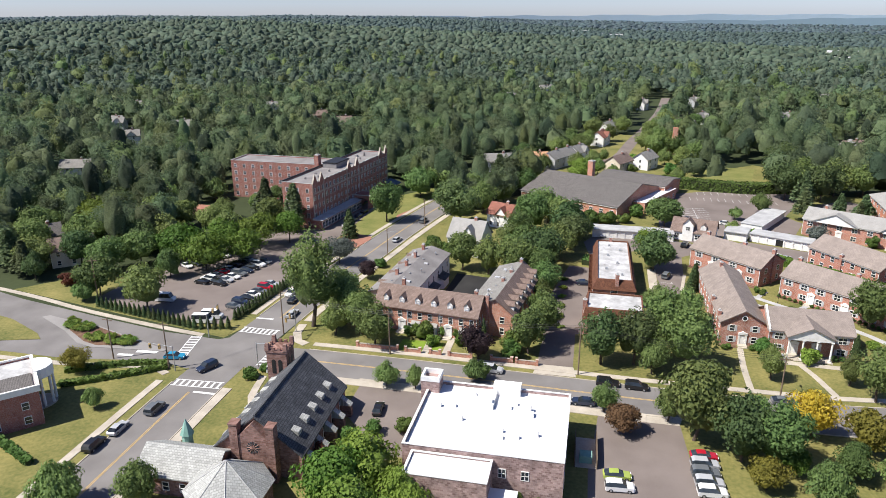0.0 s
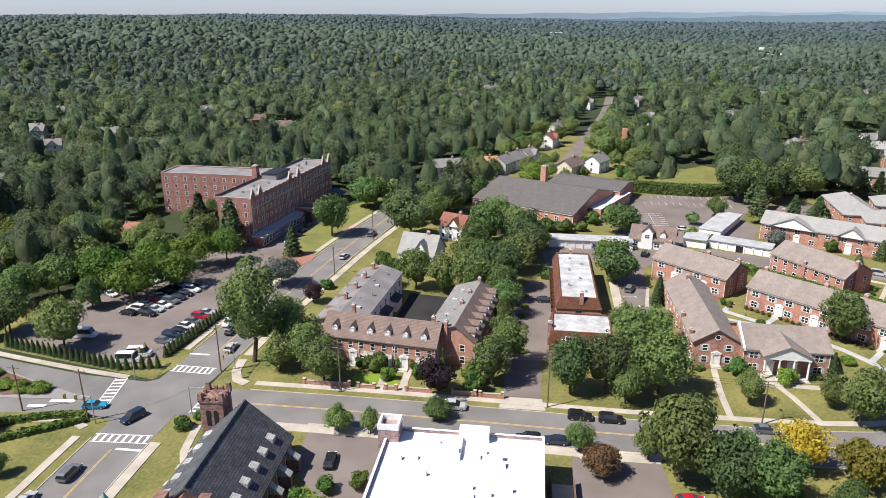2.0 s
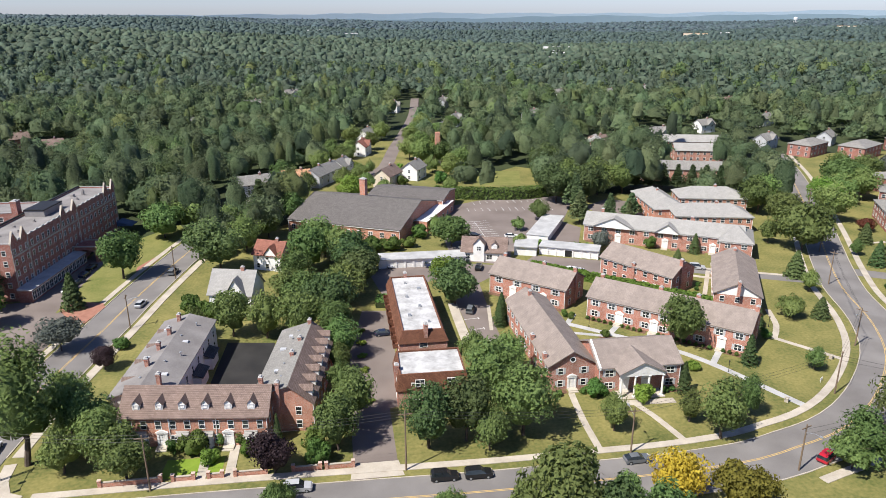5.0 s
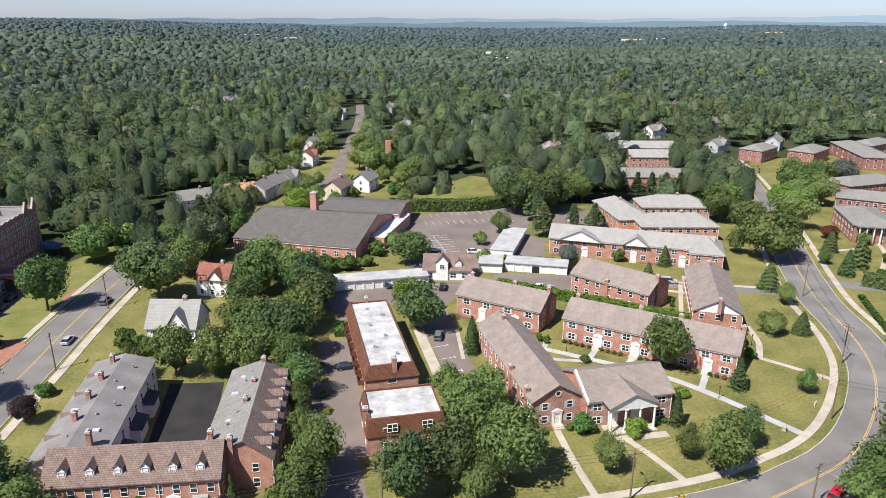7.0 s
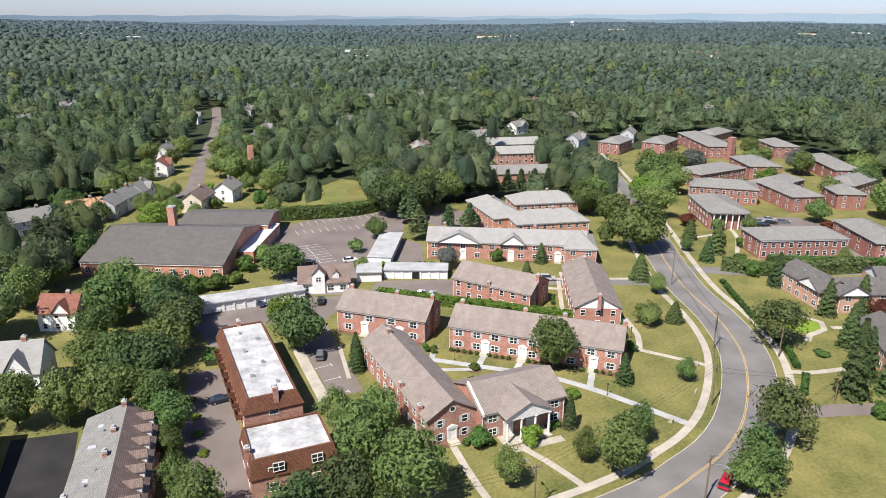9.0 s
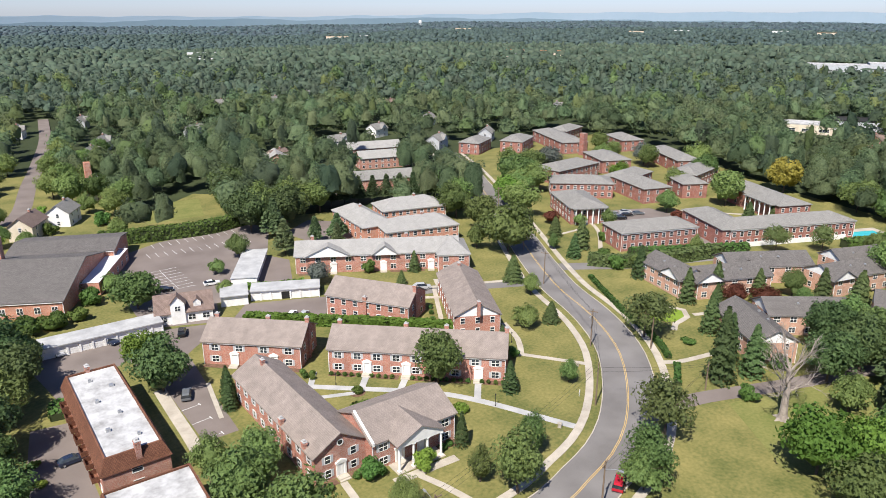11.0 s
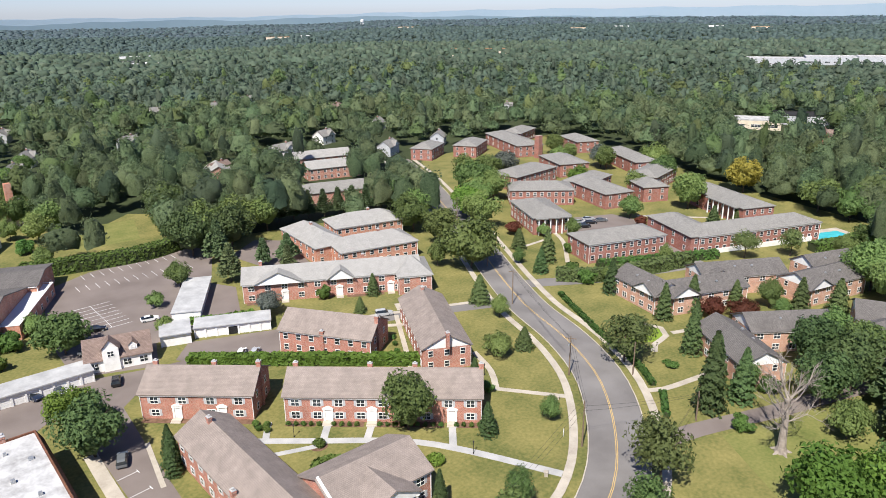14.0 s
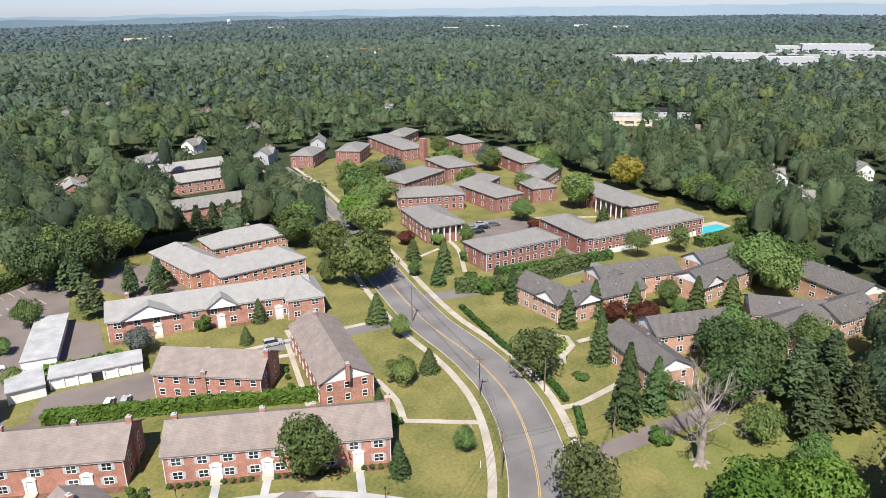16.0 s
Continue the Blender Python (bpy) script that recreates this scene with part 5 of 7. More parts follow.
for k in range(4):
    cx, cy = (-1.8, 1.8)[k % 2], (-1.8, 1.8)[k // 2]
    b.box(cx - 0.42, cy - 0.42, 11.4, cx + 0.42, cy + 0.42, 12.8, 0, 0.1)
for k in range(2):
    for q in (-1, 1):
        b.box(-0.85 + k * 1.1, q * 1.9 - 0.22, 11.4, -0.25 + k * 1.1, q * 1.9 + 0.22, 12.0).box(q * 1.9 - 0.22, -0.85 + k * 1.1, 11.4, q * 1.9 + 0.22, -0.25 + k * 1.1, 12.0)
part("wall", b, rubble, bell)
# bell openings: black arched slabs on the wall paint the shade within
for rz in (0, 90, 180, 270):
    for u in (-0.65, 0.65):
        o = Build().box(u - 0.38, -2.06, 6.6, u + 0.38, -2.005, 9.2)
        for k in range(8):
            a0, a1 = 3.1416 * k / 8, 3.1416 * (k + 1) / 8
            o.poly([(u, -2.06, 9.2), (u + 0.38 * math.cos(a0), -2.06, 9.2 + 0.38 * math.sin(a0)), (u + 0.38 * math.cos(a1), -2.06, 9.2 + 0.38 * math.sin(a1))][::-1])
        part("arched_opening", o, black_iron, bell, "black arched panel for a shaded bell opening", pose(0, 0, 0, 0, 0, rz))
parish = thing("parish_house", -42.0, 57.6, 0, "low stone parish house with pale slate roof", "parish house")
FOOT.append((-42, 57.6, 0, 8, 6))
walls(parish, 13, 8.6, 3.6, 2.6, rubble)
roof(parish, 13, 8.6, 3.6, 2.6, pale_slate)
for i in range(4):
    window(parish, on_face("front", 13, 8.6, -4.5 + i * 3, 1.0), 1.0, 1.4, 1)
oct_house = thing("chapter_house", -32.0, 52.5, 22.5, "eight sided stone room with pale pyramid roof", "chapter house")
FOOT.append((-32, 52.5, 0, 6, 6))
ring = [(6.4 * math.cos(6.2832 * k / 8), 6.4 * math.sin(6.2832 * k / 8)) for k in range(8)]
part("wall", Build().prism(ring, 0, 4.2), rubble, oct_house)
cone = Build()
for k in range(8):
    a, c = ring[k], ring[(k + 1) % 8]
    cone.poly([(a[0] * 1.08, a[1] * 1.08, 4.1), (c[0] * 1.08, c[1] * 1.08, 4.1), (0, 0, 8.6)])
    part("roof_hip", Build().tube((a[0] * 1.08, a[1] * 1.08, 4.15), (0, 0, 8.65), 0.07, 0.07, 4), grey_walk, oct_house, "grey lead hip")
part("roof", cone, pale_slate, oct_house, "pale eight sided slate roof")
part("roof_spire", Build().tube((-8.2, 7.5, 0), (-8.2, 7.5, 4.8), 0.9, 0.9, 8).tube((-8.2, 7.5, 4.8), (-8.2, 7.5, 7.6), 1.2, 0.05, 8), copper, parish, "small green copper turret", pose(5, -2, 0))
corner = flat_block("brick_office", -89.5, 65.4, -45, 14, 20, 7.6, dark_brick, old_membrane, "red brick corner building with white cornice and flat roof", "office building", front=5, back=5, side=4, ww=1.1)
part("bow_portico", Build().prism([(-1.9 + 3.2 * math.cos(a * 0.314), 9.9 + 3.4 * math.sin(a * 0.314)) for a in range(11)], 6.3, 8.3), white_paint, corner, "white curved portico")
part("portico_base", Build().prism([(-1.9 + 3.0 * math.cos(a * 0.314), 9.9 + 3.2 * math.sin(a * 0.314)) for a in range(11)], 0, 0.4), concrete, corner, "curved stone base")
for k in range(5):
    a = 0.27 + k * 0.65
    part("column", Build().tube((-1.9 + 2.8 * math.cos(a), 9.9 + 3.0 * math.sin(a), 0.4), (-1.9 + 2.8 * math.cos(a), 9.9 + 3.0 * math.sin(a), 6.3), 0.28, 0.24, 9), white_paint, corner, "white round column")
part("roof_patch", Build().box(0.5, -3, 7.8, 6.4, 9.4, 7.86), dark_roof, corner, "dark grey felt over part of the roof")
part("cornice", frame_ring(Build(), 7.35, 10.35, 6.9, 9.9, 7.0, 8.2), white_paint, corner, "deep white cornice")

# ---- tall brick residence ----
res = flat_block("brick_residence", -75.0, 226.7, 81.5, 63, 12.2, 15.8, dark_brick, tar_roof, "four storey dark red brick residence with stone gables", "residence", front=22, back=0, side=3, floors=5, ww=1.0, storey=3.0, group="")
for u in (-30.0, -25.2, -4.0, 2.8, 24.6, 30.0):
    b = Build().poly([(u - 1.5, -6.45, 15.9), (u + 1.5, -6.45, 15.9), (u, -6.45, 18.7)]).poly([(u - 1.5, -6.0, 15.9), (u + 1.5, -6.0, 15.9), (u, -6.0, 18.7)][::-1])
    for s in (-1, 1):
        q = [(u + s * 1.7, -6.5, 15.9), (u + s * 1.7, -5.95, 15.9), (u, -5.95, 19.0), (u, -6.5, 19.0)][::s]
        b.hexa(q, [(p[0], p[1], p[2] + 0.25) for p in q], 1)
    part("stone_gable", b, [dark_brick, concrete], res, "small brick gable with pale stone coping")
part("stone_band", Build().box(-31.6, -6.32, 12.2, 31.6, -6.2, 12.6), concrete, res, "pale stone band")
for u in (-31.3, -23.4, -5.6, 4.4, 23.0, 31.3):
    part("stone_strip", Build().box(u - 0.14, -6.24, 3.8, u + 0.14, -6.1, 15.8), concrete, res, "pale stone pilaster strip")
for i in range(21):
    part("merlon", Build().box(-30 + i * 3.0 - 0.5, -6.2, 16.2, -30 + i * 3.0 + 0.5, -5.9, 16.55), grey_walk, res, "pale stone parapet block")
part("roof_edge", Build().box(-31.4, 5.75, 16.2, 31.4, 6.2, 16.6), black_iron, res, "black felt roof edge")
part("penthouse", Build().box(-4.5, -1.2, 15.8, 6, 4.6, 17.7), tar_roof, res, "grey lift house on the roof")
part("penthouse_rim", Build().box(-4.7, -1.4, 17.7, 6.2, 4.8, 17.92).box(-4.5, -1.2, 17.92, 6.0, 4.6, 18.0), black_iron, res, "black rim of the lift house")
roof_units(res, [(-24, 1, 0.6, 0.7), (-20, -2, 0.5, 0.8), (-15, 2, 0.7, 0.5), (-10, -1, 0.6, 0.8), (10, 1.5, 0.8, 0.7), (15, -1.5, 0.6, 0.8), (19, 2, 1.2, 0.9), (22, 0, 0.8, 1.2), (26, 2, 0.6, 0.8)], 15.8, tar_roof)
part("veranda", Build().box(-32.3, -9.6, 0, -1.2, -6.12, 3.4), dark_brick, res, "long single storey veranda front")
part("veranda_roof", Build().hexa([(-32.6, -10.0, 3.4), (-1.1, -10.0, 3.4), (-1.1, -6.12, 3.4), (-32.6, -6.12, 3.4)], [(-32.6, -10.0, 3.55), (-1.1, -10.0, 3.55), (-1.1, -6.12, 4.0), (-32.6, -6.12, 4.0)]), metal_roof, res, "pale veranda roof")
for i in range(14):
    window(res, pose(-31.0 + i * 2.2, -9.61, 0.6), 1.7, 2.2, 2)
arch = Build().box(-1.0, -7.0, 0, 6.0, -6.25, 4.2).box(-1.0, -13.2, 0, 6.0, -12.3, 4.2).box(-1.0, -13.2, 4.2, 6.0, -6.25, 5.0)
for k in range(8):
    y0 = -12.3 + k * 5.3 / 8
    z0, z1 = (3.2 + 1.0 * math.sin(math.pi * (k + j) / 8) for j in (0, 1))
    for u in (-1.0, 5.4):
        arch.hexa([(u, y0, z0), (u + 0.6, y0, z0), (u + 0.6, y0 + 5.3 / 8, z1), (u, y0 + 5.3 / 8, z1)], [(u, y0, 4.2), (u + 0.6, y0, 4.2), (u + 0.6, y0 + 5.3 / 8, 4.2), (u, y0 + 5.3 / 8, 4.2)])
part("porte_cochere", arch, dark_brick, res, "brick arched carriage porch")
part("porch_coping", Build().box(-1.2, -13.4, 5.0, 6.2, -12.9, 5.3).box(-1.2, -12.9, 5.0, -0.7, -6.3, 5.3).box(5.7, -12.9, 5.0, 6.2, -6.3, 5.3), concrete, res, "pale stone coping of the porch")
part("awning", Build().hexa([(29, -11.5, 2.6), (34, -11.5, 2.6), (34, -6.3, 2.6), (29, -6.3, 2.6)], [(29, -11.5, 2.8), (34, -11.5, 2.8), (34, -6.3, 4.2), (29, -6.3, 4.2)]), paint_blue, res, "blue sloping entrance awning")
chimney(res, -2.5, 8.0, 10, 20.2, 2.2, 1.8, dark_brick)
flat_block("brick_residence", -103.6, 237.6, -4, 40, 13, 15.0, dark_brick, tar_roof, "four storey red brick rear residence wing", "residence", front=10, back=0, side=3, floors=5, ww=1.1, storey=2.9)


# ---- houses, school, garages ----
def house(x, y, rz, L, W, eave, rise, wall_m, roof_m, label, cross=True):
    ob = block("house", x, y, rz, L, W, eave, rise, wall_m, roof_m, label, "house", plain=y > 240, front=3 if y < 240 else 2, back=3 if y < 240 else 2, side=2 if y < 240 else 1, floors=2 if eave > 4.2 else 1, ww=0.9, bars=1, stacks=((L * 0.2, 0, 0.9),))
    if cross:
        pediment(ob, W / 2, L * 0.15, L * 0.42, eave, rise * 0.85, roof_m, 0.5)
    return ob


house(-15.7, 180.5, -15, 11, 9.5, 5.8, 4.8, white_paint, pale_roof, "white clapboard house with steep pale roof")
house(-8.5, 211, -25, 9, 7.5, 5.0, 3.2, white_paint, red_roof, "white house with rust red roof")
block("house_wing", -3.0, 209.5, -25, 6, 7, 2.8, 2.0, white_paint, red_roof, "low white house wing with rust red roof", "house", front=2, back=0, side=1, floors=1, ww=0.9, bars=1)
HOUSES = [(27, 381, 70, "r"), (35, 310, 60, "t"), (48, 321, 60, "w"), (9, 324, 60, "w"), (15, 333, 65, "w"), (4, 315, 65, "g"), (81, 437, 60, "w"), (-5, 310, 10, "o"), (-22, 303, 20, "g"), (66, 352, 60, "t"), (32, 419, 65, "w"), (-139, 412, 20, "t"),
          (-165, 438, 30, "b"), (-235, 378, 20, "w"), (-292, 389, 20, "g"), (-187, 339, 15, "g"), (-244, 336, 30, "w"), (-214, 253.5, 20, "w"), (-151.7, 156.5, 50, "c"), (-134, 148, 40, "t"), (-46, 570, 20, "g"), (-437, 519, 20, "t"), (-285, 383, 15, "g"), (-221, 479, 40, "w"),
          (94, 470, 60, "w"), (156, 371, 20, "t"), (203, 393, 10, "w"), (244, 416, 20, "w"), (295, 619, 20, "w"), (254, 595, 20, "g"), (279, 836, 20, "w"), (296, 433, 30, "w"), (291, 364, 40, "g"), (353, 135, 30, "w"), (318, 116, 20, "w"), (391, 108, 40, "w"), (454, 208, 20, "b"), (251, 361, 30, "g"), (-330, 470, 20, "w"), (480, 320, 30, "w"),
          (150, 480, 20, "g"), (60, 540, 70, "w"), (100, 560, 65, "g"), (320, 520, 20, "t"), (420, 430, 40, "g"), (-80, 480, 10, "g"), (-20, 640, 30, "w"), (210, 600, 20, "w")]
HM = {"w": (white_paint, grey_roof, "white clapboard house with grey roof among trees"), "g": (grey_paint, grey_roof, "grey sided house with grey roof among trees"), "r": (white_paint, red_roof, "white house with rust red roof among trees"), "t": (cream, brown_roof, "tan house with brown roof among trees"),
      "o": (white_paint, orange_roof, "white house with orange tan roof among trees"), "b": (red_brick, brown_roof, "brick house with brown roof among trees"), "c": (cream, dark_roof, "cream stucco house with dark roof beside trees")}
for x, y, rz, k in HOUSES:
    w_m, r_m, lab = HM[k]
    z = float(terrain(np.array(float(x)), np.array(float(y)))) if math.hypot(x - CX, y - CY) > 420 else 0
    o = house(x, y, rz, 11 + (x * 7 % 3), 8, 5.2, 3.0, w_m, r_m, lab, (x + y) % 2 == 0)
    o.location.z = z
school = block("school_hall", 22.4, 254.6, -28, 42, 40, 4.4, 5.0, pink_brick, dark_roof, "low brick hall with very large charcoal roof", "hall", front=0, back=0, side=0, floors=1)
for i in range(10):
    window(school, on_face("front", 42, 40, -19 + i * 4.2, 1.2), 1.4, 1.6, 2)
block("school_wing", 41.5, 273, -25, 30, 18, 5.6, 1.4, pink_brick, dark_roof, "brick school wing with charcoal roof", "hall", front=8, back=4, side=2, floors=1)
chimney(school, -3.0, 4.2, 6, 14.8, 2.2, 2.2, pink_brick)
flat_block("school_entrance", 45.6, 251.5, 62, 30, 8, 3.8, pink_brick, membrane, "low brick wing with white flat roof", "hall", front=6, back=4, side=1, floors=1, parapet=0.2)
tall = thing("brick_chimney", 66.5, 368, 0, "tall tan brick chimney stack beside a house", "chimney")
part("shaft", Build().box(-1.4, -1.4, 0, 1.4, 1.4, 13, 0, 0.2), pink_brick, tall)


def garage(name, x, y, rz, L, W, h, doors, label, open_bay=-1):
    ob = thing(name, x, y, rz, label, "garage", "white lock-up garages")
    FOOT.append((x, y, rz, L / 2 + 1, W / 2 + 1))
    step = L / max(1, doors)
    b = Build().box(-L / 2, -W / 2 + 0.3, 0, L / 2, W / 2, h - 0.02).box(-L / 2, -W / 2, h - 0.5, L / 2, -W / 2 + 0.3, h - 0.02)
    for i in range(doors + 1):
        u = -L / 2 + i * step
        b.box(max(-L / 2, u - 0.22), -W / 2, 0, min(L / 2, u + 0.22), -W / 2 + 0.3, h - 0.5)
    part("wall", b, white_paint, ob)
    part("roof", Build().hexa([(-L / 2 - 0.2, -W / 2 - 0.3, h), (L / 2 + 0.2, -W / 2 - 0.3, h), (L / 2 + 0.2, W / 2 + 0.2, h - 0.02), (-L / 2 - 0.2, W / 2 + 0.2, h - 0.02)], [(-L / 2 - 0.2, -W / 2 - 0.3, h + 0.25), (L / 2 + 0.2, -W / 2 - 0.3, h + 0.25), (L / 2 + 0.2, W / 2 + 0.2, h + 0.15), (-L / 2 - 0.2, W / 2 + 0.2, h + 0.15)]), metal_roof, ob, "pale flat sheet roof")
    for i in range(doors):
        u = -L / 2 + (i + 0.5) * step
        w = step / 2 - 0.24
        d = Build()
        for k in range(4):
            z = 0.05 + k * (h - 0.6) / 4
            d.box(u - w, -W / 2 + 0.18, z, u + w, -W / 2 + 0.29, z + (h - 0.6) / 4 - 0.03)
        # the open bay is a closed panel, its inner shade painted black
        part("garage_door", d, black_iron if i == open_bay else white_paint, ob, "black panel for the shaded open garage bay" if i == open_bay else "white panelled garage door")
    return ob


garage("garage_row", 36.0, 205.8, -2, 26.4, 6.2, 2.7, 10, "long row of white garages with flat roof")
garage("garage_row", 83.6, 206.6, -26.5, 18.4, 6.4, 2.7, 7, "row of white garages with one open bay", 3)
garage("garage_row", 70.6, 211.2, -20, 7.0, 8.5, 2.9, 0, "blank white garage end with pale roof")
garage("garage_row", 83.0, 230.2, 60, 25.5, 7.2, 2.6, 0, "long pale roofed garage block beside the parking lot")
carr = block("carriage_house", 56.4, 208.6, -17, 13.6, 8.2, 3.1, 3.4, white_paint, brown_roof, "white carriage house with brown roof and dormers", "garage", front=4, back=3, side=1, floors=1, ww=1.6)
pediment(carr, 4.1, -1.5, 3.4, 5.4, 2.2, brown_roof, 0.4)
part("tower_bay", Build().box(-3.2, -4.6, 0, 0.2, -2, 5.4), white_paint, carr, "white projecting bay")
window(carr, pose(-1.5, -4.61, 3.6), 1.2, 1.2, 2)
dormer(carr, 3.2, -3.4, 3.6, 0, brown_roof, 1.8)

# ---- red brick estate ----
G2 = "dark red brick estate houses"
RB = "dark red brick apartment house with grey hipped roof"
for x, y, rz, L, W, fr, bk, sd in ((203.2, 175.5, -21.4, 28.6, 13, 10, 8, 3), (209.5, 214.0, 62, 25, 14, 5, 7, 4), (244.6, 151.3, -23.7, 49, 12.5, 17, 12, 3), (228.8, 166.3, 64, 26, 12, 8, 8, 3), (276, 176, 65, 38, 13.5, 10, 10, 4), (235, 236, -41.6, 26, 14, 9, 7, 4),
                                   (253.5, 218.5, 71, 25, 13, 7, 8, 3), (254, 262, 5, 30, 15, 8, 8, 3), (286, 265, 65, 24, 15, 7, 7, 3), (311, 322, 67, 46, 15, 12, 12, 4), (318, 248, 60, 36, 12, 9, 9, 3), (294, 220, 12, 26, 13, 8, 7, 3), (338, 296, 65, 22, 13, 6, 6, 3), (272, 208, 60, 14, 11, 4, 4, 2), (262, 232, 10, 22, 12, 6, 5, 3), (285, 330, 30, 22, 13, 5, 5, 3), (262, 340, 30, 20, 12, 5, 5, 3), (335, 340, 20, 24, 13, 6, 6, 3)):
    o = block("estate_house", x, y, rz, L, W, 6.3, 2.2, dark_brick, grey_roof, RB, group=G2, ends="hip", plain=x > 225 and (x, y) != (244.6, 151.3), front=fr, back=bk if x < 225 else bk // 2, side=sd, ww=1.2, wh=1.5, z1=1.0, storey=2.8)
    if (x, y) == (209.5, 214.0):
        pediment(o, 7.0, -8.5, 0.5, 6, 0.2, grey_roof, 0.1)
        for i in range(6):
            part("column", Build().tube((-12.2 - 1.6, -5.5 + i * 2.2, 0.2), (-12.2 - 1.6, -5.5 + i * 2.2, 6.0), 0.26, 0.22, 9), white_paint, o, "white round column")
        part("porch_roof", Build().box(-14.4, -6.6, 6.0, -12.4, 6.6, 6.35), grey_roof, o, "grey porch roof")
    if (x, y) == (276, 176):
        for i in range(6):
            part("column", Build().tube((-16 + i * 3.0, 8.4, 0.2), (-16 + i * 3.0, 8.4, 6.0), 0.28, 0.24, 9), white_paint, o, "white round column")
        part("porch_roof", Build().box(-17.2, 6.76, 6.0, 0.4, 9.0, 6.35), grey_roof, o, "grey porch roof")
chim = thing("brick_chimney", 303, 296, 0, "tall square red brick boiler chimney", "chimney")
part("shaft", Build().box(-1.6, -1.6, 0, 1.6, 1.6, 12, 0, 0.15), dark_brick, chim)
pool = thing("swimming_pool", 271.5, 135.0, -24, "turquoise swimming pool with pale deck", "swimming pool", "", 0, "structure")
part("deck", Build().box(-10, -6.5, -0.1, 10, 6.5, 0.06), concrete, pool)
part("water", Build().box(-7, -3.4, 0.0, 7, 3.4, 0.10), blue_pool, pool, "turquoise water")
part("retaining_wall", Build().box(-53, -2.6, 0, -10, -2.2, 1.6), white_paint, pool, "white lower wall")

# ---- tan brick estate ----
G3 = "tan brick estate houses"
TB = "tan brick apartment house with charcoal roof and white gables"
for x, y, rz, L, W in ((175.6, 146.0, 254, 17, 9.5), (184.0, 135.2, -24, 23, 9.5), (202.5, 134.5, -32, 25, 10.5), (228, 120.5, -22, 16, 9), (215.0, 115.8, -16, 22, 10.5), (158.6, 111.8, 57, 20, 10), (177, 110, -38, 20, 10), (200.5, 93.5, -66, 17, 12), (189.5, 91.5, -20, 17, 10), (208.5, 82.5, -23, 15, 10), (229.5, 89.0, 61, 25, 12)):
    o = block("estate_house", x, y, rz, L, W, 5.4, 2.6, tan_brick, dark_roof, TB, group=G3, front=5, back=5, side=2, ww=1.5, white_gable=True)
    if (x, y) in ((175.6, 146.0), (184.0, 135.2), (215.0, 115.8), (202.5, 134.5)):
        pediment(o, W / 2, 4.6 if x < 180 else -8.0, 8.4, 5.2, 2.6, dark_roof, 0.7)
    roof_units(o, [(-2, -2, 0.6, 0.3), (3, -2.5, 0.6, 0.3)], 5.4 + 2.6 * (1 - 2.2 / (W / 2)) + 0.25)


# ---- trees that stand on their own ----


def grove(where, rows):
    """Trees written as 'x y height radius kind'."""
    for row in rows.split(","):
        x, y, h, r, k = row.split()
        tree(float(x), float(y), float(h), float(r), k, where)


grove("on the lawn of the brick apartments", "59 110.6 9 3.2 b, 74 111 8 2.6 b, 77 105 13 4.6 b, 86 111 10 3.2 b, 110.5 125.3 6 2.6 b, 98 130 7 2.2 c, 138 165.5 7 3 b, 122 151 6.5 4.2 b, 129.5 149.3 5.5 2.7 c, 88 141.5 13 5.8 b, 78 121 7 1.7 c, 85 130 2 1.8 l, 60 123 4 2.6 s, 69 119.8 4 2.5 l, 111 147 5 1.7 c, 109 141 3 1.5 s")
grove("beside the brick flats", "39 125 14 6 b, 42 112 15 6.2 b, 31.5 112 14 5.6 d, 24.5 111 14 5 d, 35 108.5 10 4.4 b, 40.6 173 13 6.6 d, 39.6 183.5 11 5 l, 50 161 7 2.2 c, 51 165 6 1.8 c, 49 158 6 1.7 c, 45 133 11 4.5 b, 38 138 10 4 b")
grove("across the street by the parking lot", "36.5 90.5 8 3.2 b, 40.5 85 17 7.4 b, 51 87 10 4 b, 61 90 10 4.8 g, 70 87 8.5 5.2 o, 94 93 8 5.2 b, 47.5 80 13 5.6 d, 53.5 79 13 5.2 b, 25 91.5 7 3.2 b, 28 85 6 3.8 u, 55 78 6 3.2 l, 50 73 6 3.5 o, 64 78 8 4 b, 58 70 9 4.5 b, 70 76 8 4 b")
grove("in front of the townhouses", "-44 117.5 26 6.5 b, -39 125 13 5 b, -31 115 12 5.1 b, -37 114 10 4.4 b, -26 110 11 4.9 b, -20 117 3 1.5 s, -16 116 5 3 s, -12 118 3 1.2 s, -8.5 117.5 3 1.2 s, -7 114 3 1.8 l, -13 113 3 2 l, -2 108 9 4.1 p, -2 117 6 1.1 c, 5 113 6 2.9 s, 5.5 110 5 2.7 s, -35 122 12 4.5 b, -41 130 12 4.6 b")
grove("behind the townhouses", "11 120.5 13 5 b, 9.6 131 9 3.4 b, 8.6 113 12 4.6 b, 10.4 126 7 2.4 s, 9.8 141 8 2.8 b, 10.6 147 11 4 b, -15 163 13 5.4 b, -7 161 12 5 b, 1 158 14 6 b, 8 165 15 7 d, 9 155 12 5 b, -27 180 5 4 s, -22 176 4 3 s, -24 163 9 4 b, 2 174 12 6 b, 12 178 12 6 b, 16 188 13 6.4 d, -3 180 11 5 b, 15 197 15 7 d, 7 217 14 8 b, 12 208 13 6 b, -2 195 11 5 b, 20 202 9 4 b")
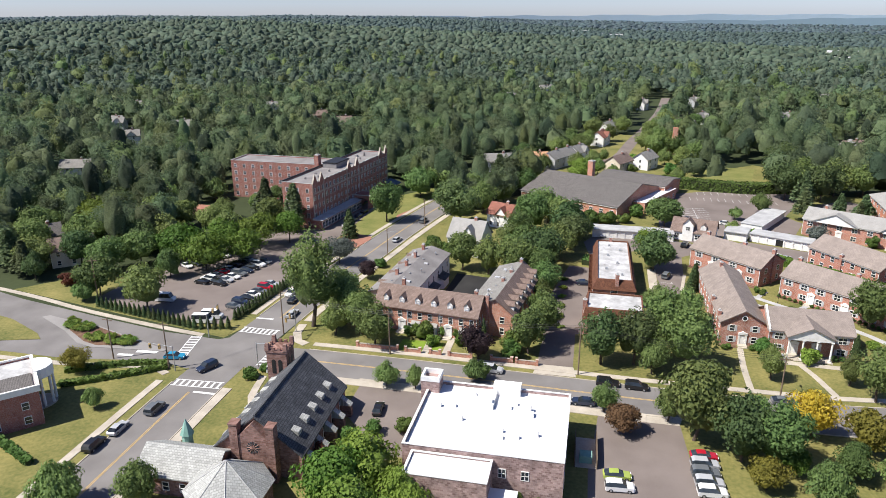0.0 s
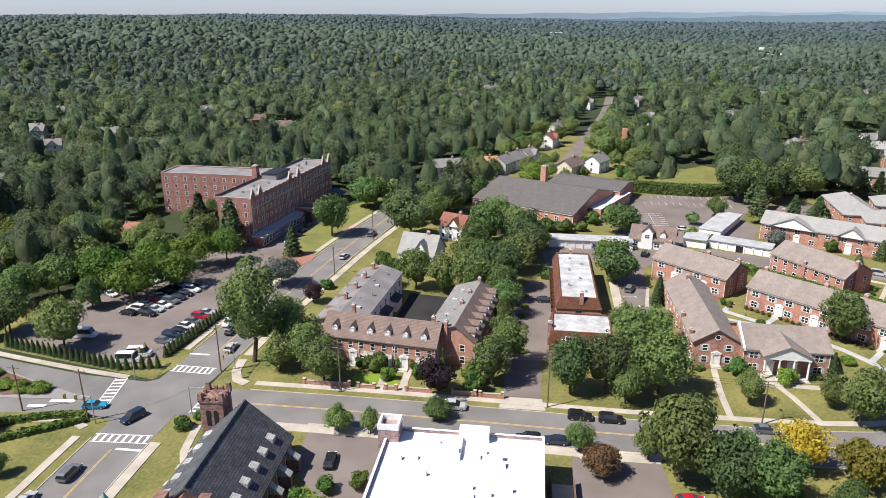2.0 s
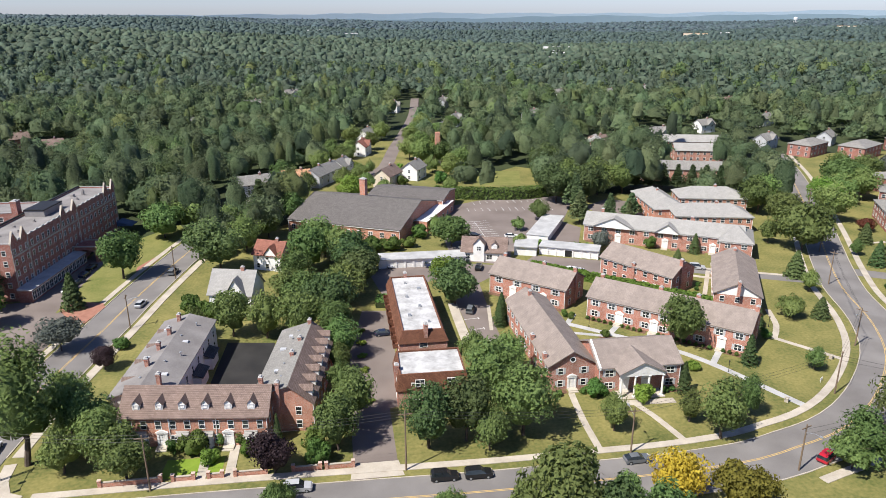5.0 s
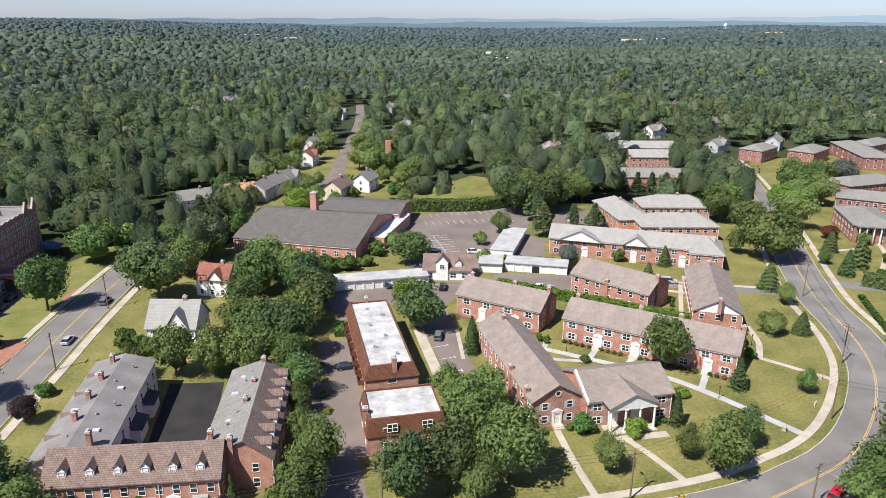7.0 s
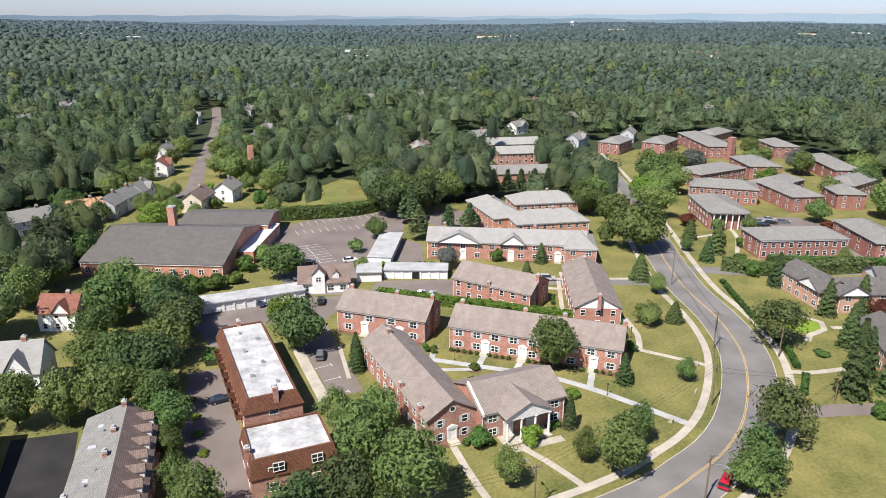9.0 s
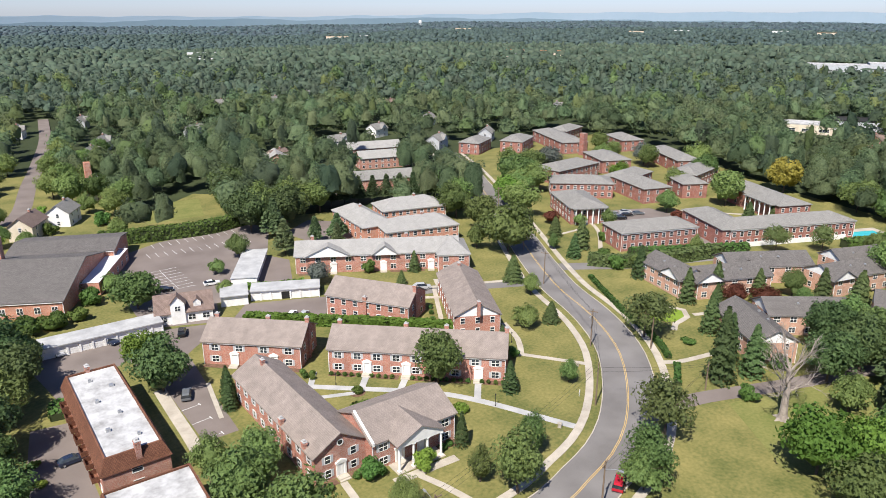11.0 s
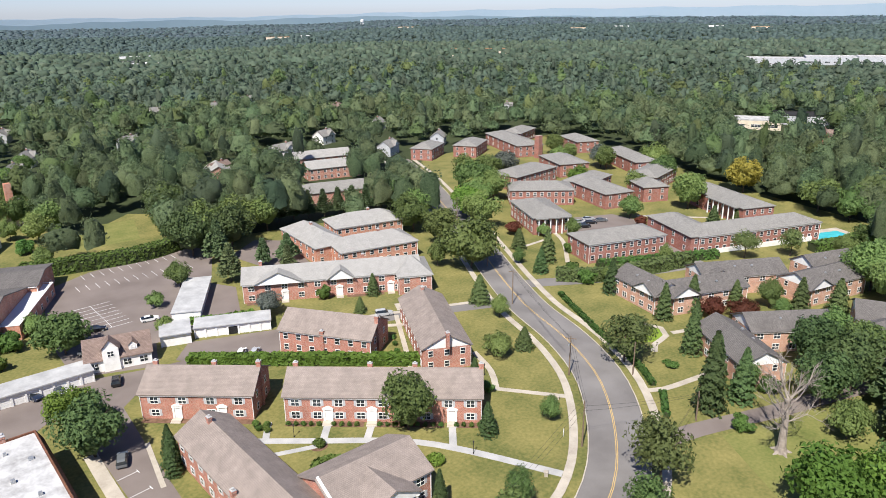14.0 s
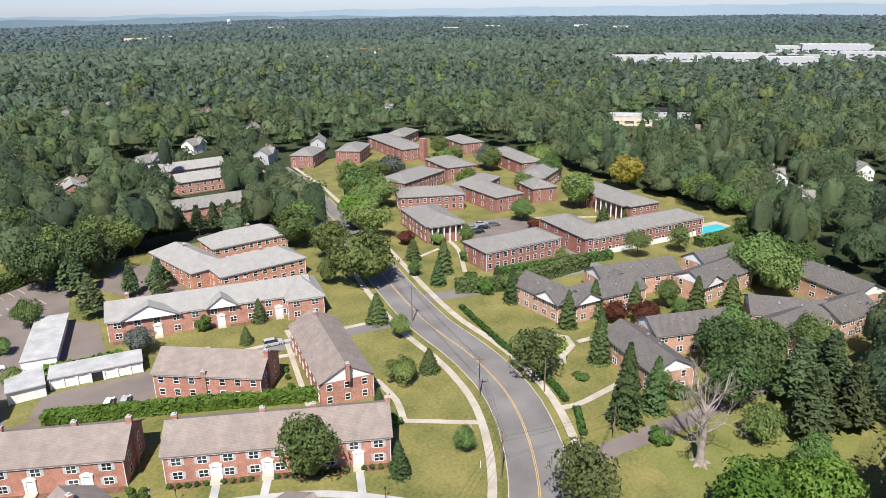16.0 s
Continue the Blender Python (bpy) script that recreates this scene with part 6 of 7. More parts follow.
grove("near the brick residence", "-53 162 9 5.2 k, -58 187 10 3.4 c, -40.5 151 6 3.1 p, -40 161 3 2.4 s, -51 208 16 7 b, -47 246 13 8 b, -39 256 14 8 b, -24 208 18 9 d, 2 205 15 7 b, -15 250 18 6 n, -6 258 12 6 b, -24 240 13 6 b, -94 200 16 6 n, -79 190.5 17 5.6 n, -88 190 13 5.5 b, -88 205 14 5 n, -30 222 12 6 b, -18 226 13 6 b")
grove("in the parking lot by the road", "-90 149 12 8.5 h, -102 155 12 8 h, -92 164 12 7 h, -82 158 11 7 h, -90 119 13 6.5 b, -108 125 12 6 b, -84 172 12 7 h, -76 178 12 6 h, -110 121 6 4 b, -122 131 4 3.4 r")
grove("west of the parking lot", "-117 141 12 6.5 b, -111 148 12 6.5 b, -126 172 12 7 b, -137 160 13 7 b, -106 183 11 6.5 b, -120 188 11 6 b, -147 179 12 8 h, -150 150 13 7 b, -146 137 13 5.5 n, -139 134 11 4.5 n, -152 141 14 6 d, -134 132 9 4 d, -158 146 14 7 d, -160 164 13 8 b, -130 146 12 6 d, -140 140 11 6 b, -112 166 12 7 b, -99 178 11 5.5 b, -118 158 12 6.5 d, -132 190 12 7 b, -150 196 12 7 b, -111 200 9 5 b, -128 225 10 6 b, -142 212 12 7 b, -102 226 8 4.5 b, -92 222 9 4 b, -165 186 13 8 b, -163 142 12 7 b, -104 212 8 4 b, -97 141 10 5 b")
grove("beside the church", "-72 74 5 2.5 b, -85 86.5 6 3.2 o, -57.5 47 9 5.5 b, -46 50 9 4 b, -47.5 91 2.5 2 s, -45.5 94 2 1.5 s, -18.5 93 6 3.4 b, -12.5 93 6 2.4 b, -16 54 12 6.4 l, -12 60 11 6 l, -11 50 11 6.5 l, -5 55 10 5.2 l, -23 67 4 2.1 r, -19 72 4 2.2 s, -16 76 3 2 s, -11 78 3 2 s, -1 99 5 3.4 b, 11 62.6 1.8 1.2 s, 14.2 61.9 1.6 0.9 s, 15.6 61.6 1.5 1.0 l, 17.4 61.4 1.3 1.0 l, 19 61 1.2 0.9 l")
grove("beside the school parking lot", "48 220.6 11 7.6 b, 39 232 5 3.6 s, 45 238 6 3.6 b, 85 244 9 4.6 b, 98 238 12 4.6 n, 94.5 208.5 7 4.2 k, 28 220 5 4.2 s, 22 221 5 4 s, 34 222 4 3 s, 70 216 5 3 b, 74 234 5 3 b, 36 240 6 3.5 b")
grove("in front of the pedimented apartments", "111 207 5 2.2 s, 122.8 200.4 6.5 2.2 c, 113.2 193 4.5 1.9 c, 112 244 9 3.4 n, 120 243 9 4.6 n, 116 236 8 3 n, 141 176 8 3.4 c, 158 197 17 10 b, 171 180 8 2.7 c, 172 190 6 2.6 b")
grove("on the lawn of the tan brick estate", "141.2 129.4 12.5 6.2 w, 168 136 10 2.8 c, 178.5 134 10 3 c, 156.4 121.4 11 3 c, 163 124.5 10 2.8 c, 144.4 103.5 12 3.2 c, 136.8 106.3 17 3.8 c, 146 110 12 2.8 c, 182 122 6 4 r, 188 127 8 2.7 c, 195 121 9 4 b, 197 114 10 3.2 c, 203 107 10 3.6 c, 147 121 1.2 2.2 s, 152 101 4 2.6 s, 134.5 98.5 3.5 2.5 s, 178 128 6 3.6 r, 150 105 8 3 b, 191 116 6 3 b")
grove("by the mown lawn", "168 99 14 6.5 d, 165 90 14 6.3 d, 154 92 13 6 d, 121 78 13 7.5 l, 127 71 13 6.3 l, 163 82 15 6 n, 152 77 15 5.7 n, 146 84 9 4.5 b, 109.4 100 13 6 w, 97.4 94 11 4.6 b, 175 92 13 6 b, 183 102 11 5 b, 172 78 14 6 n, 160 72 14 6 n, 140 74 10 5 b, 115 68 12 6 b, 186 84 12 5 b, 220 100 14 7 b, 227 107 15 8 b, 240 108 13 7 b, 236 98 13 6 b")
grove("among the dark red brick houses", "306 277 11 5 b, 304 253 13 6 b, 266 266 6 3 b, 263 164.5 6 2.4 c, 179.5 184.6 11 3.2 c, 205.5 195 8 3.4 b, 206 159 7 3 b, 199 203 5 3 b, 244 276 14 7 b, 222 250 14 7 b, 195.5 238 14 7.5 l, 321 237 14 7 b, 273.6 215.5 11 5.2 b, 252.6 168 8 3.2 c, 173.5 156 10 3 c, 190 225 15 7.5 b, 193 212 5 3.6 r, 192 186 4 2.8 s, 240 195 10 5.2 b, 235 187 4 2.6 r, 268 187 16 8 b, 264.5 239 11 5.6 l, 261 281 12 7 k, 307 258 12 6.6 k, 228 144 10 4.4 w, 240.5 135 10 4.4 w, 300 279 10 6 b, 226 261 14 8 b, 240 285 13 7 b, 187 190 5 2.6 s, 176 210 6 3 b, 183 200 7 3 c, 200 240 12 6 b, 215 255 12 6 b, 308 184 17 8.5 o, 300 150 14 8 b, 296 137 14 8 b, 285 122 13 7 b, 262 118 12 6 b, 250 122 9 5 b, 218 260 17 9 b, 318 297 12 6 b, 303 220 13 6 b, 169 239 15 8 b, 167 221 14 7.5 b, 185 264 15 8 b, 152 206 9 4 b, 208 246 13 6.5 b, 179 248 14 7 b, 174.7 171 5 3.2 s, 173.8 165 5 3.2 s, 179 160.4 6 3.4 b")

grove("between the parking lot and the apartments", "112 266 17 8.5 d, 99 268 17 8.5 d, 103 257 14 5.5 n, 120 277 16 8 b, 108 280 16 8 b, 131 277 15 7 b, 104 303 17 7 d, 108 314 16 7.5 b, 101 292 13 5.5 b")
for i in range(11):
    tree(134 + i * 5.6, 285.5 - i * 1.7, 11, 4.2, "n", "in a row")
grove("along the residential street", "23 320 9 4.5 b, 28 330 8 3.6 b, 17 348 12 5.5 b, 5 338 12 6 b, 11 360 13 6.5 b, 20 370 11 5 b, 33 393 11 5 b, 23 406 13 6 b, 58 330 9 4.4 b, 55 346 15 7.5 b, 65 346 13 6 b, 51 363 13 6.5 b, 58 378 13 6.5 b, 69 374 13 6 b, 56 400 13 6 b, 61 418 12 6 b, 73 410 13 6 b, 87 444 12 6 b, 69 448 13 6 b, 41 308 5 3 s, 59 309 6 3.5 s, 25 300 9 5 b, 0 305 9 4.5 b, -11 317 12 6 b, 41 422 12 6 b, 15 308 10 5 b, 65 320 12 5.5 b, 73 330 14 7 b, 69 306 9 4.4 b, 43 338 4 2.4 l, 22 342 5 2.6 l")
grove("beside the school hall", "18 283 12 7 l, 32 290 8 4 b, -4 281 13 6 b, -8 268 12 6 b, -12 240 12 5.5 b, 60 290 8 4 b")
# hedges as clipped rows
def hedge(pts, w, h, kind="s", label="clipped dark green hedge", density=26):
    line = smooth_line(pts, 1.0)
    s = sides(line)
    out = []
    for i in range(len(line) - 1):
        n = int(density * (line[i + 1] - line[i]).length)
        t = rng.random(n)
        side = rng.choice((-1, 0, 1), n, p=(0.35, 0.3, 0.35))
        a, b, o = np.array(line[i]), np.array(line[i + 1]), np.array(s[i])
        c = a + (b - a) * t[:, None]
        off = np.where(side == 0, rng.uniform(-1, 1, n), side * rng.uniform(0.85, 1.05, n)) * w / 2
        z = np.where(side == 0, h * rng.uniform(0.92, 1.06, n), h * rng.random(n))
        c = c + o * off[:, None] + np.stack([0 * z, 0 * z, z], 1)
        nr = np.where((side == 0)[:, None], np.array((0, 0, 1.0)), o * side[:, None]) + rng.normal(0, 0.4, (n, 3))
        nr /= np.linalg.norm(nr, axis=1)[:, None]
        u = np.cross(nr, rng.normal(0, 1, (n, 3)))
        u /= np.linalg.norm(u, axis=1)[:, None]
        v = np.cross(nr, u)
        q = 0.32 * (0.6 + 0.8 * rng.random((n, 1)))
        out.append(np.stack([c - u * q - v * q, c + u * q - v * q, c + u * q + v * q, c - u * q + v * q], 1))
    # one solid core under the leaves, in the woodland floor colour
    core = Build()
    ribbon(core, line, w / 2 - 0.15, -w / 2 + 0.15, 0, h - 0.15)
    ob = thing("hedge", 0, 0, 0, label, "hedge")
    part("hedge_body", core, woods_floor, ob, "dark solid core inside the hedge")
    part("foliage", quads_mesh("foliage", np.concatenate(out), LEAF[kind]), None, ob)
    return ob


hedge([(67.5, 196.0), (88, 177.5), (107.5, 159.5)], 2.6, 2.2, "l", "long clipped bright green hedge", 70)
hedge([(76, 217.5), (84, 213.5), (91.5, 211)], 1.6, 1.4, "l")
hedge([(52, 285), (68, 280), (87, 277), (103, 281)], 5.0, 4.2, "s", "tall overgrown hedge along the parking lot", 60)
hedge([(161.6, 164.8), (149.8, 143.4), (141.6, 126), (136.6, 119)], 1.1, 0.9), hedge([(135.5, 116), (128, 110.5)], 1.1, 0.9)
hedge([(170, 173), (178.4, 164), (190.6, 159), (210.5, 153)], 4.0, 3.4, "c", "dark tall screening hedge", 60)
hedge([(186, 170), (205, 160), (222, 150)], 2.6, 2.6, "s")
hedge([(-67.2, 91.2), (-72.5, 87.6), (-78.5, 83.6), (-84.5, 80)], 1.3, 1.0), hedge([(-67.8, 92.6), (-74.5, 91.4), (-81.5, 88.6), (-87.5, 85.5)], 1.2, 1.0), hedge([(-71, 56), (-78.5, 59.5), (-84.5, 62)], 1.2, 0.9)
tussock_spots = [(-104.2 + 8.6 * rng.random(), rng.uniform(-1.7, 1.7)) for _ in range(26)] + [(-94.0 + 12.6 * rng.random(), rng.uniform(-1.5, 1.5)) for _ in range(34)]
for i, (x, off) in enumerate(tussock_spots):
    y = (107.2 - 0.33 * (x + 104.2) if i < 26 else 101.4 - 0.09 * (x + 94)) + off
    key = ("tussock", i % 4)
    if key not in MESHES:
        n = 220
        a, lean, hgt = rng.uniform(0, 6.2832, n), rng.uniform(0.1, 1.1, n), rng.uniform(0.7, 1.3, n)
        d = np.stack([np.cos(a), np.sin(a), 0 * a], 1)
        c = np.stack([-np.sin(a), np.cos(a), 0 * a], 1) * 0.035
        up = np.array((0, 0, 1.0))
        foot = d * rng.uniform(0, 0.25, (n, 1))
        mid = foot + d * lean[:, None] * 0.45 + up * hgt[:, None]
        tip = foot + d * lean[:, None] * 1.1 + up * (hgt * (1.05 - 0.45 * lean))[:, None]
        MESHES[key] = quads_mesh("blades", np.concatenate([np.stack([foot - c, foot + c, mid + c * 1.5, mid - c * 1.5], 1), np.stack([mid - c * 1.5, mid + c * 1.5, tip + c * 0.4, tip - c * 0.4], 1)]), LEAF["l"])
    ob = thing("ornamental_grass", x, y, float(rng.random() * 360), "clump of arching green ornamental grass on the traffic island", "ornamental grass", "island grasses", 0.18)
    part("blades", MESHES[key], None, ob)
hedge([(64.5, 139.5), (70, 144), (77, 138.5)], 1.0, 0.7, "s"), hedge([(21, 174), (22, 180)], 3, 1.6)
hedge([(250, 132), (262, 127), (280, 124)], 4, 3.0, "s", "rough green bank of shrubs", 50)
for i in range(26):
    t = i / 25
    tree(-103.8 + 40 * t, 118.4 - 9.6 * t + max(0.0, t - 0.8) * 18, 3.2, 0.85, "c", "in a row along the parking lot")
for i in range(20):
    t = i / 19
    tree(-64.6 + 4.4 * t, 117.5 + 27 * t, 3.0, 0.85, "c", "in a row along the road")
for i in range(26):
    t = i / 25
    x, y = 71.6 + 27 * t, 158.3 - 25.4 * t
    if min(abs(t - q) for q in (0.2, 0.43, 0.85)) > 0.03:
        tree(x, y, 1.1, 0.62, "s", "clipped under the windows")
for i in range(9):
    tree(55.0 + i * 1.45, 178.0 - i * 1.40, 1.0, 0.55, "s", "clipped under the windows")
for x, y in ((53, 124), (52, 123.6), (58, 124.2), (62, 122.3), (74.5, 122), (76, 122.2), (66.5, 160.5), (67.5, 159.2), (68.2, 160.6), (66.8, 162.5), (103, 163), (104.5, 165.5), (106, 168), (108, 171.5), (110, 174.5), (100, 170.5), (101, 172)):
    tree(x, y, 1.4, 0.9, "s", "beside the brick wall")
for i in range(6):
    tree(14.9, 128 + i * 6.5, 0.9, 1.3, "l", "on a parking lot island")

# mulched beds along the house fronts
def bed(x, y, rz, x0, x1, y0, y1):
    c, q = math.cos(radians(rz)), math.sin(radians(rz))
    patch("planting_bed", [(x + u * c - v * q, y + u * q + v * c) for u, v in ((x0, y0), (x1, y0), (x1, y1), (x0, y1))], mulch, "brown mulch bed along a brick house", "planting bed", z1=0.045)


for x0, x1 in ((-19, -13), (-11.4, -3.6), (-1.6, 12), (14.4, 19)):
    bed(89.9, 151.0, -43.5, x0, x1, -7.6, -5.8)
for x0, x1 in ((-11, -5), (-3, 4), (6, 11)):
    bed(63.6, 176.6, -43.7, x0, x1, -7.4, -5.8)
bed(97.4, 181.1, -57, -11, 11, -7.2, -5.8), bed(69.8, 129.9, -2, 4.4, 8.6, -8.0, -6.3), bed(56.2, 143.6, 90, -18.9, -17.4, 1.2, 4.9), bed(56.2, 143.6, 90, -18.9, -17.4, -4.9, -1.2)
bed(117.4, 212.4, -30.5, -24, -15.5, -7.6, -6.0), bed(117.4, 212.4, -30.5, 3.5, 14, -7.6, -6.0)
patch("planting_bed", [(72.3 + 1.7 * math.cos(k * 0.5236), 148.3 + 1.5 * math.sin(k * 0.5236)) for k in range(12)], mulch, "round mulch bed in the courtyard lawn", "planting bed", z1=0.045)
tree(72.3, 148.3, 1.8, 1.3, "s", "in a round mulch bed")
tee = Build().box(-1.9, -0.06, 0.02, 1.9, 0.06, 0.034).box(1.78, -0.6, 0.02, 1.9, 0.6, 0.036).mesh("stall_mark", white_paint_road)
for x, y in ((42.9, 163.4), (43.0, 157.3), (42.9, 150.9)):
    ob = tagged(new("stall_mark", tee), "white T shaped parking mark", "road marking", "", "structure")
    ob.matrix_basis = pose(x, y, 0, 0, 0, 6)


def lamp_post(x, y):
    ob = thing("lamp_post", x, y, 0, "black iron lamp post beside the footpath", "lamp post", "footpath lamps")
    part("post", Build().tube((0, 0, 0), (0, 0, 0.35), 0.13, 0.09, 9).tube((0, 0, 0.35), (0, 0, 2.3), 0.055, 0.045, 8), black_iron, ob)
    part("lantern", Build().tube((0, 0, 2.3), (0, 0, 2.65), 0.1, 0.17, 6).tube((0, 0, 2.65), (0, 0, 2.85), 0.2, 0.03, 6), black_iron, ob, "black lantern head")


for x, y in ((70.4, 154.1), (91.7, 127.4), (113.6, 146.6), (101.2, 195.6)):
    lamp_post(x, y)
for x, y in ((96.5, 114.4), (117.4, 129.2)):
    ob = thing("path_marker", x, y, 40, "low pale stone marker at the end of a footpath", "stone marker")
    part("shaft", Build().box(-0.35, -0.35, 0, 0.35, 0.35, 0.85, 0, 0.04), concrete, ob)
    part("cap", Build().box(-0.42, -0.42, 0.85, 0.42, 0.42, 0.98, 0, 0.1), concrete, ob)
ob = thing("lawn_sign", 108.3, 120.2, 35, "small white sign board on the lawn", "sign")
part("board", Build().box(-0.6, -0.03, 0.45, 0.6, 0.03, 1.1), white_paint, ob)
for u in (-0.5, 0.5):
    part("stake", Build().box(u - 0.04, -0.08, 0, u + 0.04, -0.031, 1.0), white_paint, ob)

# the bare tree
dead = thing("bare_tree", 133.0, 90.4, 20, "large leafless grey tree on the lawn", "dead tree")


def limb(b, a, d, length, r, depth):
    """One bough that bends up and forks into finer ones."""
    e, n = a, 6 if r > 0.1 else 4 if r > 0.04 else 3
    for k in range(3):
        d = (d + Vector(rng.normal(0, 0.12, 3)) + Vector((0, 0, 0.08))).normalized()
        q = e + d * (length / 3)
        b.tube(e, q, r * (1 - 0.14 * k), r * (0.86 - 0.14 * k), n)
        e = q
        if depth:
            for _ in range(2 if k == 2 else 1):
                nd = (d + Vector(rng.normal(0, 0.48, 3))).normalized()
                limb(b, e, nd, length * (0.52 + 0.2 * rng.random()), r * 0.5, depth - 1)


b = Build()
b.tube((0, 0, -0.2), (0, 0, 1.2), 1.25, 0.8, 10).tube((0, 0, 1.2), (0.3, 0.1, 6), 0.8, 0.6, 10).tube((0.3, 0.1, 6), (0.6, 0.3, 10.5), 0.6, 0.42, 9)
for i in range(5):
    a = 6.2832 * i / 5
    b.tube((0, 0, 0.6), (2.0 * math.cos(a), 2.0 * math.sin(a), -0.2), 0.5, 0.2, 6)
part("trunk", b, bare_wood, dead, "pale grey bark trunk")
for i in range(12):
    z = 4.8 + i * 0.52
    a = i * 2.4
    lb = Build()
    limb(lb, Vector((0.3 + 0.02 * i, 0.15, z)), Vector((math.cos(a), math.sin(a), 0.15 + 0.14 * i)).normalized(), 4.0 if i < 9 else 4.8, 0.15 if i < 9 else 0.24, 3)
    part("branch", lb, bare_wood, dead)


# ---- cars ----
CAR_PAINT = {}


def paint(name, c):
    if name not in CAR_PAINT:
        CAR_PAINT[name] = mat(name + " car paint", tuple(v * 0.92 for v in c), c, 1.0, 8.0, 0.25, 0.0, spec=0.6)
    return CAR_PAINT[name]


COLOURS = {"black": (0.015, 0.015, 0.017), "white": (0.75, 0.75, 0.74), "silver": (0.42, 0.43, 0.45), "grey": (0.13, 0.14, 0.15), "red": (0.40, 0.015, 0.03), "blue": (0.03, 0.08, 0.22), "green": (0.34, 0.42, 0.09), "navy": (0.02, 0.03, 0.06), "teal": (0.03, 0.25, 0.42)}


def car_body(kind):
    """Cross sections along the length: x, half width, bottom, waist, roof height, half width at the roof."""
    if kind == "van":
        rows = [(-2.6, 0.85, 0.4, 1.1, 1.1, 0.8), (-2.5, 0.97, 0.3, 1.25, 2.3, 0.85), (1.3, 0.97, 0.3, 1.25, 2.35, 0.85), (1.9, 0.97, 0.3, 1.2, 1.3, 0.82), (2.5, 0.92, 0.3, 1.0, 1.0, 0.8), (2.65, 0.8, 0.4, 0.75, 0.76, 0.7)]
    elif kind == "suv":
        rows = [(-2.35, 0.85, 0.45, 0.95, 0.96, 0.7), (-2.25, 0.93, 0.32, 1.1, 1.55, 0.68), (-1.8, 0.94, 0.3, 1.1, 1.75, 0.7), (0.3, 0.94, 0.3, 1.08, 1.74, 0.7), (1.05, 0.93, 0.3, 1.05, 1.1, 0.75), (2.1, 0.9, 0.32, 0.92, 0.93, 0.72), (2.35, 0.78, 0.42, 0.7, 0.71, 0.65)]
    else:
        rows = [(-2.3, 0.8, 0.42, 0.85, 0.86, 0.7), (-2.1, 0.88, 0.3, 0.98, 1.0, 0.72), (-1.35, 0.9, 0.27, 0.96, 1.35, 0.62), (-0.7, 0.9, 0.27, 0.94, 1.43, 0.62), (0.2, 0.9, 0.27, 0.93, 1.42, 0.62), (1.0, 0.89, 0.27, 0.92, 0.96, 0.7), (2.0, 0.86, 0.3, 0.8, 0.81, 0.68), (2.3, 0.74, 0.4, 0.62, 0.63, 0.6)]
    b, g = Build(), Build()
    for i in range(len(rows) - 1):
        p, q = rows[i], rows[i + 1]
        def ring(r):
            return [(r[0], -r[1], r[2]), (r[0], -r[1], r[3]), (r[0], -r[5], r[4]), (r[0], r[5], r[4]), (r[0], r[1], r[3]), (r[0], r[1], r[2])]
        a, c = ring(p), ring(q)
        for k in range(6):
            f = [a[k], c[k], c[(k + 1) % 6], a[(k + 1) % 6]]
            tall = (p[4] - p[3] > 0.2) or (q[4] - q[3] > 0.2)
            sloped = abs(p[4] - q[4]) > 0.25
            (g if tall and (k in (1, 3) or (k == 2 and sloped)) else b).poly(f[::-1])
    for r, flip in ((rows[0], False), (rows[-1], True)):
        e = [(r[0], -r[1], r[2]), (r[0], -r[1], r[3]), (r[0], -r[5], r[4]), (r[0], r[5], r[4]), (r[0], r[1], r[3]), (r[0], r[1], r[2])]
        b.poly(e if flip else e[::-1])
    return b, g


def car(x, y, rz, colour, kind="sedan", where="parked"):
    key = ("car", kind)
    if key not in MESHES:
        b, g = car_body(kind)
        w = Build().tube((0, -0.11, 0), (0, 0.11, 0), 0.33, 0.33, 14).tube((0, -0.12, 0), (0, 0.12, 0), 0.2, 0.2, 10, 1)
        lamp = Build().box(-0.06, -0.18, -0.09, 0.06, 0.18, 0.09)
        tail = Build().box(-0.05, -0.16, -0.12, 0.05, 0.16, 0.12)
        MESHES[key] = (b, g.mesh("car_glass", glass), w.mesh("wheel", rubber, steel), lamp.mesh("headlight", white_paint), tail.mesh("tail_light", paint("red", COLOURS["red"])))
    b, g, w, lamp, tail = MESHES[key]
    bkey = ("carbody", kind, colour)
    if bkey not in MESHES:
        MESHES[bkey] = b.mesh("body", paint(colour, COLOURS[colour]))
    noun = {"sedan": "saloon car", "suv": "sport utility car", "van": "passenger van"}[kind]
    ob = thing("van" if kind == "van" else "car", x, y, rz, f"{colour} {noun} {where}", "van" if kind == "van" else "car", "", 0.03)
    part("body", MESHES[bkey], None, ob, f"{colour} painted body")
    part("glazing", g, None, ob, "dark tinted car windows")
    L = 1.75 if kind == "van" else 1.45
    for sx in (-1, 1):
        for sy in (-1, 1):
            part("wheel", w, None, ob, "black tyre on silver rim", pose(sx * L, sy * 0.84, 0.33))
    f = {"van": 2.6, "suv": 2.28, "sedan": 2.2}[kind]
    for s in (-1, 1):
        part("headlight", lamp, None, ob, "clear headlight", pose(f, s * 0.6, 0.66))
        part("tail_light", tail, None, ob, "red tail light", pose(-f + 0.02, s * 0.65, 0.8))
    return ob


